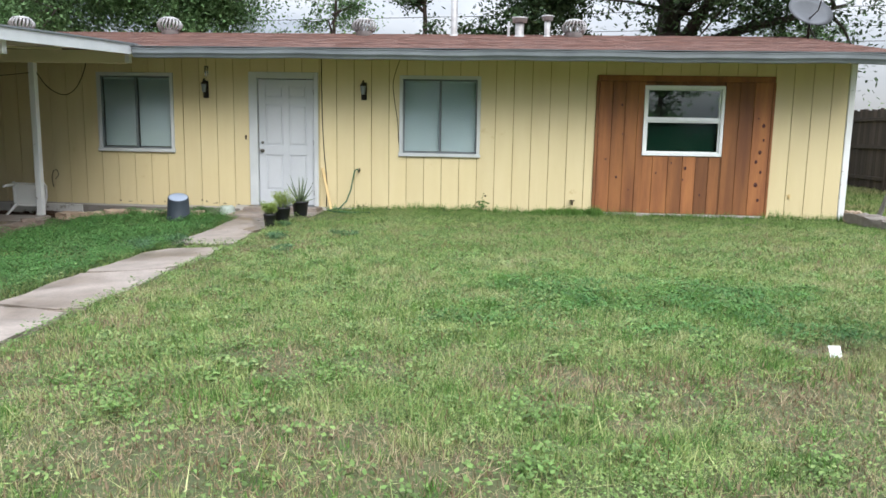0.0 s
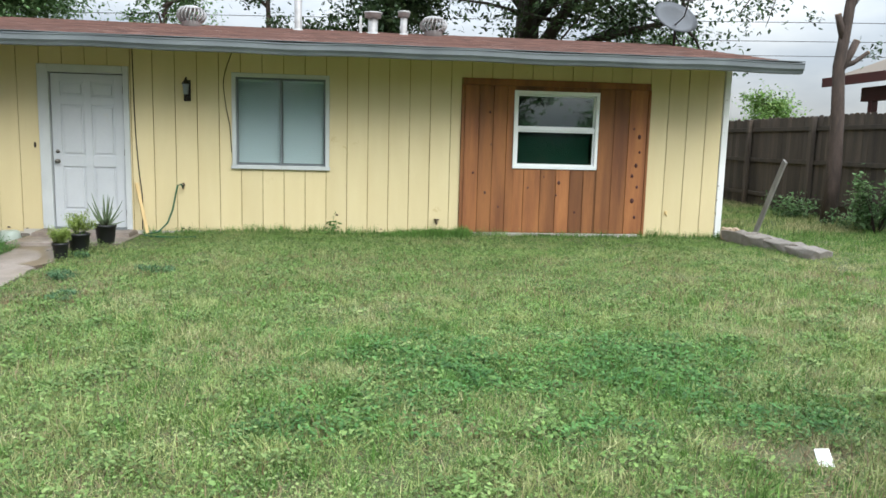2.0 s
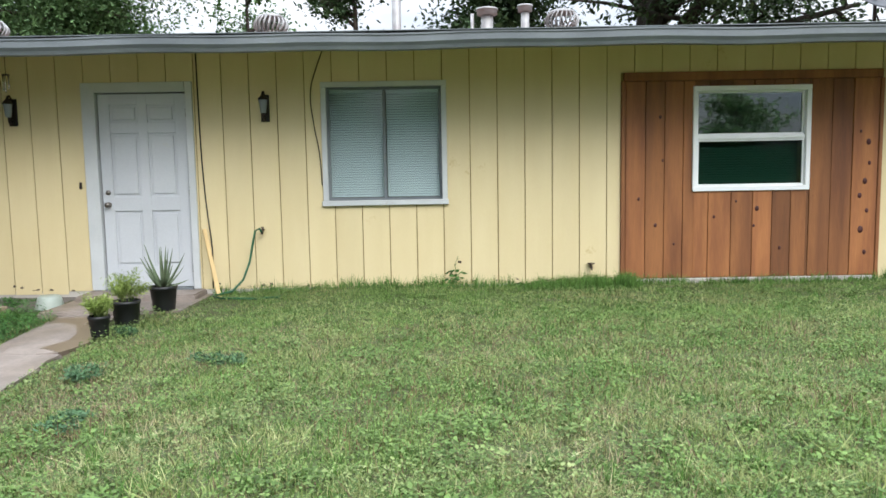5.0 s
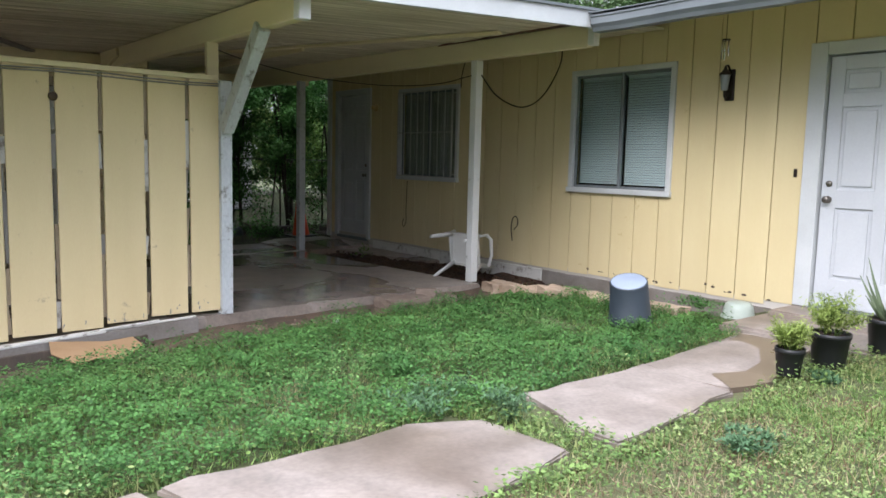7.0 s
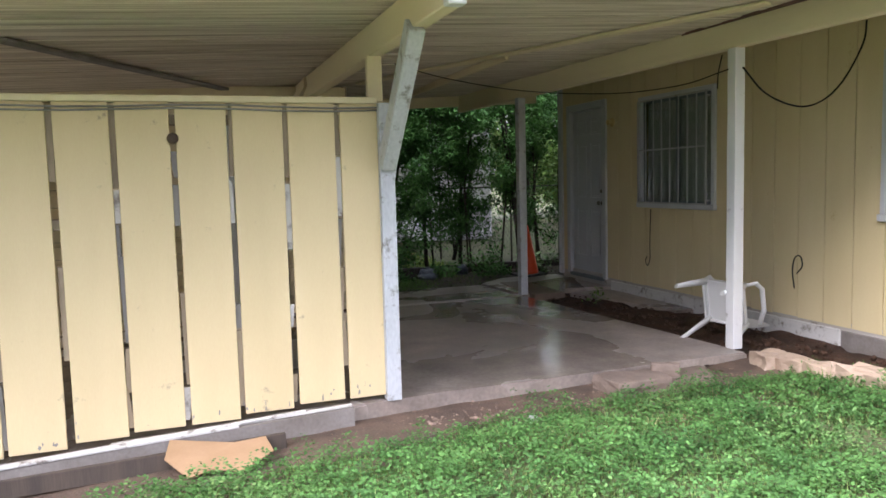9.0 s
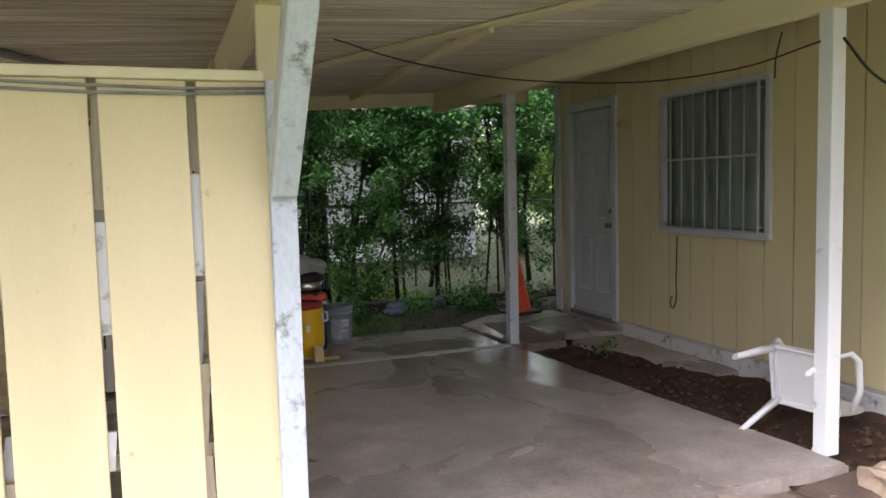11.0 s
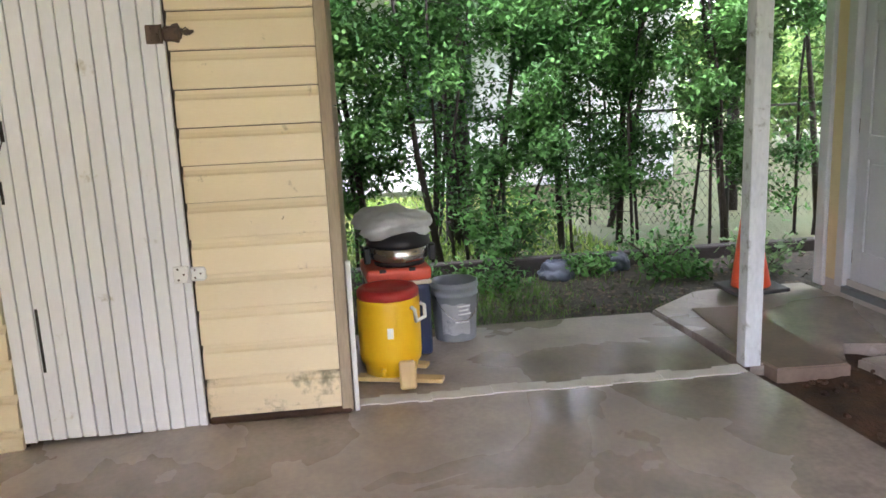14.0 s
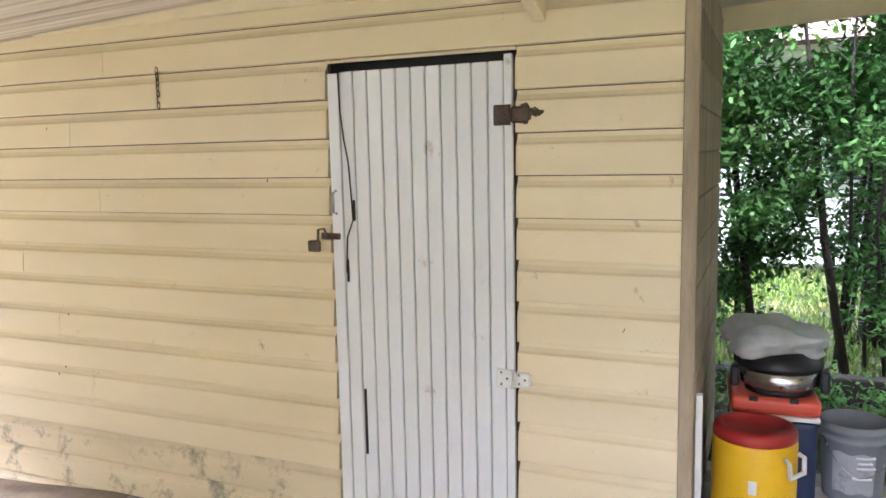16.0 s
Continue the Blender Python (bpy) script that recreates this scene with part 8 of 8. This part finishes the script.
chain = thing("wall_chain", "short rusty chain hanging on the shed wall", "chain", "", Matrix.Translation((XS + 0.03, 7.785, 1.95)))
for i in range(7):
    bm = bmesh.new()
    a0 = Matrix.Translation((0, 0, -0.027 * i)) @ Matrix.Rotation(radians(90 * (i % 2)), 4, "Z")
    bm_tube(bm, [a0 @ Vector((0, 0.008 * math.sin(q), 0.018 * math.cos(q))) for q in np.linspace(0, 6.2, 9)], 0.0028, 5)
    part("link", bm, M_RUST, chain)
g = np.random.default_rng(23)


def flake(x0, x1, y, z, ry, rz):
    """A thin ragged spot on a wall that faces along x, where paint has come off."""
    bm = bmesh.new()
    angles = np.sort(g.uniform(0, 6.283, 9))
    rim = [(y + ry * math.cos(a) * r, z + rz * math.sin(a) * r) for a, r in zip(angles, g.uniform(0.5, 1.15, 9))]
    top = [bm.verts.new((x1, p, q)) for p, q in rim]
    low = [bm.verts.new((x0, p, q)) for p, q in rim]
    bm.faces.new(top)
    for i in range(9):
        bm.faces.new((top[i], low[i], low[(i + 1) % 9], top[(i + 1) % 9]))
    return bm


for y, z, w, h in [(8.10, 0.96, 0.05, 0.022)] + [(9.62 + 0.58 * g.random(), 0.80 + g.normal(0, 0.018), 0.005, g.uniform(0.008, 0.03)) for _ in range(26)] + [(6.9 + 1.7 * g.random(), 0.3 + 1.5 * g.random(), 0.005, 0.014) for _ in range(14)]:
    part("paint_chip", flake(XS + 0.0215, XS + 0.0262, y, z, w / 2, h / 2), M_RUST, shed)
for i in range(18):
    y, z = 9.60 + abs(g.normal(0, 0.03)), 1.68 + g.normal(0, 0.022)
    r = g.uniform(0.006, 0.018)
    part("smear", flake(XS + 0.0275 - 0.02 * (i % 3) / 3, XS + 0.0312 + 0.0002 * i, y, z, r * 1.2, r), M_SMEAR, shed)


for i in range(64):
    y = g.uniform(5.0, 9.66)
    z = -0.085 - 0.05 * max(0.0, 9.4 - y) + abs(g.normal(0, 0.045))
    w, h = g.uniform(0.004, 0.022), g.uniform(0.008, 0.05)
    part("paint_chip", flake(-6.8463, -6.8452, y, z + h / 2, w / 2, h / 2), M_GREYWOOD, screen)


# ------------------------------------------------------------------ on the roof
def roof_z(y):
    return EAVE_Z + (min(y, 2 * RIDGE_Y - y) - EAVE_Y) * (RIDGE_Z - EAVE_Z) / (RIDGE_Y - EAVE_Y)


def turbine(x, y):
    t = thing("turbine_vent", "galvanised turbine roof vent", "roof vent", "turbine vents", Matrix.Translation((x, y, roof_z(y) - 0.03)))
    bm = bmesh.new()
    bm_lathe(bm, [(0.17, 0), (0.16, 0.1), (0.17, 0.11)], 20)
    part("collar", bm, M_ROOFMETAL, t)
    for i in range(20):
        a = 6.283 * i / 20
        bm = bmesh.new()
        pts = []
        for s in np.linspace(0, 1, 6):
            r = 0.16 + 0.075 * math.sin(s * 3.14)
            pts.append((r * math.cos(a + 0.25 * s), r * math.sin(a + 0.25 * s), 0.10 + 0.22 * s))
        bm_tube(bm, pts, 0.022, 4, None, 0.25)
        part("vane", bm, M_ROOFMETAL, t)
    bm = bmesh.new()
    bm_lathe(bm, [(0.19, 0.30), (0.17, 0.335), (0.1, 0.36), (0.002, 0.365)], 20)
    part("cap", bm, M_ROOFMETAL, t)
    return t


tv = turbine(-6.65, 16.6)
for x in (-9.8, -2.66, 1.47):
    copy_thing(tv, Matrix.Translation((x, 16.6, roof_z(16.6) - 0.03)))


def flue(x, y, h, r, cap, label):
    t = thing("flue_pipe", label, "roof pipe", "pipes on the roof", Matrix.Translation((x, y, roof_z(y) - 0.04)))
    bm = bmesh.new()
    bm_lathe(bm, [(r * 1.9, 0), (r * 1.8, 0.03), (r * 1.05, 0.06), (r, 0.07), (r, h)], 16)
    part("pipe", bm, M_ROOFMETAL, t)
    if cap:
        bm = bmesh.new()
        bm_lathe(bm, [(r * 1.1, h - 0.06), (r * 1.7, h - 0.05), (r * 1.7, h + 0.01), (r * 1.9, h + 0.015), (r * 1.8, h + 0.04), (0.003, h + 0.06)], 16)
        part("cowl", bm, M_ROOFMETAL, t)


flue(0.41, 16.6, 0.36, 0.085, True, "galvanised flue with a round cowl")
flue(0.95, 16.6, 0.40, 0.06, True, "galvanised flue with a capped head")
flue(0.20, 16.6, 0.33, 0.025, False, "thin plumbing vent pipe")
flue(-0.88, 16.7, 1.6, 0.065, False, "tall pale metal mast pipe")
dish = thing("satellite_dish", "grey satellite dish on a short roof mast", "satellite dish", "", Matrix.Translation((6.0 - 0.2, 16.4, roof_z(16.4) - 0.02)))
bm = bmesh.new()
bm_tube(bm, [(0, 0, 0), (0, 0, 0.42)], 0.025, 8)
bm_tube(bm, [(0.25, 0.2, 0.0), (0, 0, 0.25)], 0.012, 6)
part("mast", bm, M_DARKMETAL, dish)
bm = bmesh.new()
mm = Matrix.Translation((0, 0.02, 0.52)) @ Matrix.Rotation(radians(20), 4, "Z") @ Matrix.Rotation(radians(58), 4, "X") @ Matrix.Diagonal((1.15, 0.8, 1, 1))
bm_lathe(bm, [(0.003, -0.06), (0.15, -0.05), (0.3, -0.02), (0.42, 0.03), (0.425, 0.035), (0.3, -0.008), (0.15, -0.038), (0.003, -0.048)], 28, mm)
part("reflector", bm, M_DISH, dish, "grey oval reflector")
bm = bmesh.new()
bm_tube(bm, [(0, 0.0, 0.4), (0.03, -0.3, 0.5), (0.02, -0.5, 0.75)], 0.012, 6)
bm_box(bm, -0.09, 0.12, -0.56, -0.48, 0.73, 0.80, 0.01)
part("feed_arm", bm, M_DARKMETAL, dish)

# ------------------------------------------------------------------ beyond the yard
def far_house():
    t = thing("neighbour_house", "white lap-sided neighbouring house beyond the hedge", "house")
    for i in range(17):
        z = -0.1 + i * 0.18
        bm = bmesh.new()
        vs = [bm.verts.new(c) for c in ((-19.0, 2, z), (-19.0, 15.6, z), (-19.025, 15.6, z + 0.18), (-19.025, 2, z + 0.18), (-19.2, 2, z), (-19.2, 15.6, z), (-19.2, 15.6, z + 0.18), (-19.2, 2, z + 0.18))]
        for f in ((0, 1, 2, 3), (4, 7, 6, 5), (0, 4, 5, 1), (3, 2, 6, 7), (1, 5, 6, 2), (0, 3, 7, 4)):
            bm.faces.new([vs[k] for k in f])
        part("clapboard", bm, M_FARHOUSE, t)
    box_part("wall", -25, -19.21, 2, 15.6, -0.3, 2.96, M_FARHOUSE, t)
    bm = bmesh.new()
    vs = [bm.verts.new(c) for c in ((-18.5, 1.5, 2.9), (-18.5, 16.1, 2.9), (-22, 16.1, 4.3), (-22, 1.5, 4.3), (-25.5, 1.5, 2.9), (-25.5, 16.1, 2.9))]
    for f in ((0, 1, 2, 3), (3, 2, 5, 4), (0, 3, 4), (1, 5, 2), (0, 4, 5, 1)):
        bm.faces.new([vs[k] for k in f])
    part("roof", bm, M_SHINGLE, t)
    w = box_part("window", -18.99, -18.96, 11.2, 12.3, 1.0, 2.2, M_TRIM, t, 0.01)
    box_part("pane", -18.96, -18.95, 11.27, 12.23, 1.07, 2.13, M_GREENGLASS, w)


far_house()
v, f = blades(np.random.default_rng(8), 110000, -24, -13.2, 8, 30, 0.05, 0.14, 0.03, 0.8)
tagged(array_mesh("far_grass", v, f, M_FARLAWN), "pale green and tan lawn beyond the hedge", "grass", kind="stuff")

wire_fence = thing("chain_link_fence", "galvanised chain-link fence along the hedge", "fence")
for y in (7.0, 9.4, 11.8, 14.2, 16.6, 19.0):
    bm = bmesh.new()
    bm_tube(bm, [(-14.35, y, -0.3), (-14.35, y, 1.15)], 0.025, 8)
    part("post", bm, M_OLDWIRE, wire_fence)
bm = bmesh.new()
bm_tube(bm, [(-14.35, 7.0, 1.13), (-14.35, 19.0, 1.13)], 0.016, 6)
part("top_rail", bm, M_OLDWIRE, wire_fence)
ys = np.arange(11.0, 18.0, 0.075)
vv, ff = [], []
for s in (1, -1):
    for y in ys:
        a, b = np.array([-14.35, y, -0.05]), np.array([-14.35, y + s * 0.8, 1.12])
        for o in ((0.002, 0, 0), (0, 0.002, 0)):
            o = np.array(o)
            k = len(vv)
            vv += [a - o, a + o, b + o, b - o]
            ff.append((k, k + 1, k + 2, k + 3))
array_mesh("mesh_wire", np.array(vv), np.array(ff), M_OLDWIRE, wire_fence)

pav = thing("neighbour_pavilion", "dark red timber pavilion roof beyond the fence", "pavilion")
bm = bmesh.new()
for y0, y1 in ((12.0, 19.3),):
    vs = [bm.verts.new(c) for c in ((10.6, y1, 2.78), (10.6, y0, 2.78), (14.5, y0, 4.2), (14.5, y1, 4.2), (10.6, y1, 2.92), (10.6, y0, 2.92), (14.5, y0, 4.34), (14.5, y1, 4.34))]
    for f in ((0, 1, 2, 3), (4, 7, 6, 5), (0, 4, 5, 1), (1, 5, 6, 2), (2, 6, 7, 3), (3, 7, 4, 0)):
        bm.faces.new([vs[k] for k in f])
part("roof", bm, M_PLY, pav)
box_part("roof_edge", 10.55, 10.6, 11.95, 19.35, 2.76, 2.96, M_BURGUNDY, pav, 0.005)
box_part("beam", 11.0, 11.15, 12.0, 18.6, 2.42, 2.72, M_BURGUNDY, pav, 0.01)
for y in (12.4, 15.3, 18.2):
    box_part("post", 11.0, 11.14, y, y + 0.14, -0.1, 2.42, M_BURGUNDY, pav, 0.01)

for z in (6.2, 5.3, 4.6):
    pw = thing("power_line", "thin overhead power line in the distance", "power line", "overhead lines")
    bm = bmesh.new()
    bm_tube(bm, [(-40 + 13 * i, 46 - 1.5 * i, z + 1.2 - 0.25 * math.sin(i * 0.8)) for i in range(9)], 0.018, 4)
    part("wire", bm, M_CABLE, pw)

for x, y in ((-40.0, 46.0), (64.0, 34.0)):
    pole = thing("utility_pole", "distant wooden utility pole carrying the lines", "utility pole", "utility poles", Matrix.Translation((x, y, gz(x, y) - 0.1)))
    bm = bmesh.new()
    bm_tube(bm, [(0, 0, 0), (0, 0, 8.2)], 0.14, 8, 0.1)
    part("shaft", bm, M_BARK, pole)
    box_part("crossarm", -0.06, 0.06, -0.9, 0.9, 7.3, 7.45, M_BARK, pole)

FENCE_X = 8.55
fence = thing("board_fence", "dark weathered wooden board fence with rails", "fence")
for y in np.arange(9.2, 25, 2.3):
    box_part("fence_post", FENCE_X - 0.15, FENCE_X - 0.06, y, y + 0.09, -0.1, 1.95, M_FENCE, fence, 0.008)
for z in (0.42, 1.12, 1.74):
    box_part("fence_rail", FENCE_X - 0.058, FENCE_X - 0.02, 8.0, 25.5, z - 0.04, z + 0.04, M_FENCE, fence, 0.005)
rf = random.Random(17)
y = 8.0
while y < 25.4:
    w = 0.138
    zt = 1.97 + rf.uniform(-0.02, 0.02)
    bm = bmesh.new()
    prof = [(y, 0.05), (y + w, 0.05), (y + w, zt - 0.03), (y + w - 0.03, zt), (y + 0.03, zt), (y, zt - 0.03)]
    a = [bm.verts.new((FENCE_X - 0.018, p, q)) for p, q in prof]
    b = [bm.verts.new((FENCE_X + 0.002, p, q)) for p, q in prof]
    bm.faces.new(a)
    bm.faces.new(b[::-1])
    for i in range(6):
        bm.faces.new((a[i], b[i], b[(i + 1) % 6], a[(i + 1) % 6]))
    part("picket", bm, M_FENCE, fence)
    y += w + rf.uniform(0.002, 0.012)


# ------------------------------------------------------------------ repeated pieces of walls, roof and fence
PITCH_S = 0.287
BOARD_X = []
x = -2.55 - PITCH_S * 33
while x < X_E:
    x0, x1 = max(x, X_W + 0.062), min(x + PITCH_S, X_E - 0.037)
    if x1 - x0 > 0.02:
        BOARD_X.append((x0, x1))
    x += PITCH_S
SID_OPEN = [(-1.52, -0.21, 0.88, 2.17), (-6.60, -5.29, 0.87, 2.17), (-9.83, -8.50, 0.90, 2.16),
            (-4.01, -2.855, -0.3, 2.20), (-11.54, -10.545, -0.3, 2.23), (1.612, 4.353, -0.3, 2.215)]
rb = random.Random(12)
for x0, x1 in BOARD_X:
    dy = rb.uniform(-0.001, 0.001)
    low = 0.015 + rb.uniform(-0.006, 0.006) - (0.03 if x1 < -4.0 else 0)
    for a, b, p, q in clip_columns(x0 + 0.005, x1 - 0.005, low, 2.60, SID_OPEN):
        bm = bmesh.new()
        bm_box(bm, a, b, WALL - 0.002 + dy, WALL + 0.0135, p, q)
        part("siding_board", bm, M_SIDING, wall_south)

# shingle courses on the front slope, each a strip of tabs of uneven length
slope = (RIDGE_Z - EAVE_Z) / (RIDGE_Y - EAVE_Y)
rows = 26
rsh = random.Random(9)
for r in range(rows):
    y0 = EAVE_Y - 0.02 + (RIDGE_Y - EAVE_Y + 0.02) * r / rows
    y1 = y0 + (RIDGE_Y - EAVE_Y) / rows + 0.03
    bm = bmesh.new()
    x = -12.3
    while x < 5.91:
        w = min(rsh.uniform(0.22, 0.36), 5.915 - x)
        lift = 0.010 + rsh.uniform(0, 0.006)
        yy0 = y0 + rsh.uniform(-0.012, 0.012)
        z0, z1 = EAVE_Z + (yy0 - EAVE_Y) * slope, EAVE_Z + (y1 - EAVE_Y) * slope
        vs = [bm.verts.new(c) for c in ((x, yy0, z0 + lift), (x + w - 0.006, yy0, z0 + lift), (x + w - 0.006, y1, z1 + 0.003), (x, y1, z1 + 0.003), (x, yy0, z0 + 0.001), (x + w - 0.006, yy0, z0 + 0.001))]
        bm.faces.new(vs[:4])
        bm.faces.new((vs[4], vs[5], vs[1], vs[0]))
        x += w
        if x > 5.90:
            break
    part("shingle_course", bm, M_SHINGLE, roof)

# dirt and lost paint along the foot of the siding
gs = np.random.default_rng(57)
for i in range(110):
    x = gs.uniform(-6.4, 5.35)
    if -4.05 < x < -2.8 or 1.55 < x < 4.4:
        continue
    z, rx, rz = 0.018 + abs(gs.normal(0, 0.025)), gs.uniform(0.006, 0.035), gs.uniform(0.005, 0.02)
    bm = bmesh.new()
    angles = np.sort(gs.uniform(0, 6.283, 9))
    rim = [(x + rx * math.cos(a) * r, z + rz * math.sin(a) * r) for a, r in zip(angles, gs.uniform(0.5, 1.15, 9))]
    top = [bm.verts.new((p, WALL - 0.0042, q)) for p, q in rim]
    low = [bm.verts.new((p, WALL - 0.0005, q)) for p, q in rim]
    bm.faces.new(top)
    for k in range(9):
        bm.faces.new((top[k], low[k], low[(k + 1) % 9], top[(k + 1) % 9]))
    part("paint_chip", bm, M_SMEAR, wall_south)
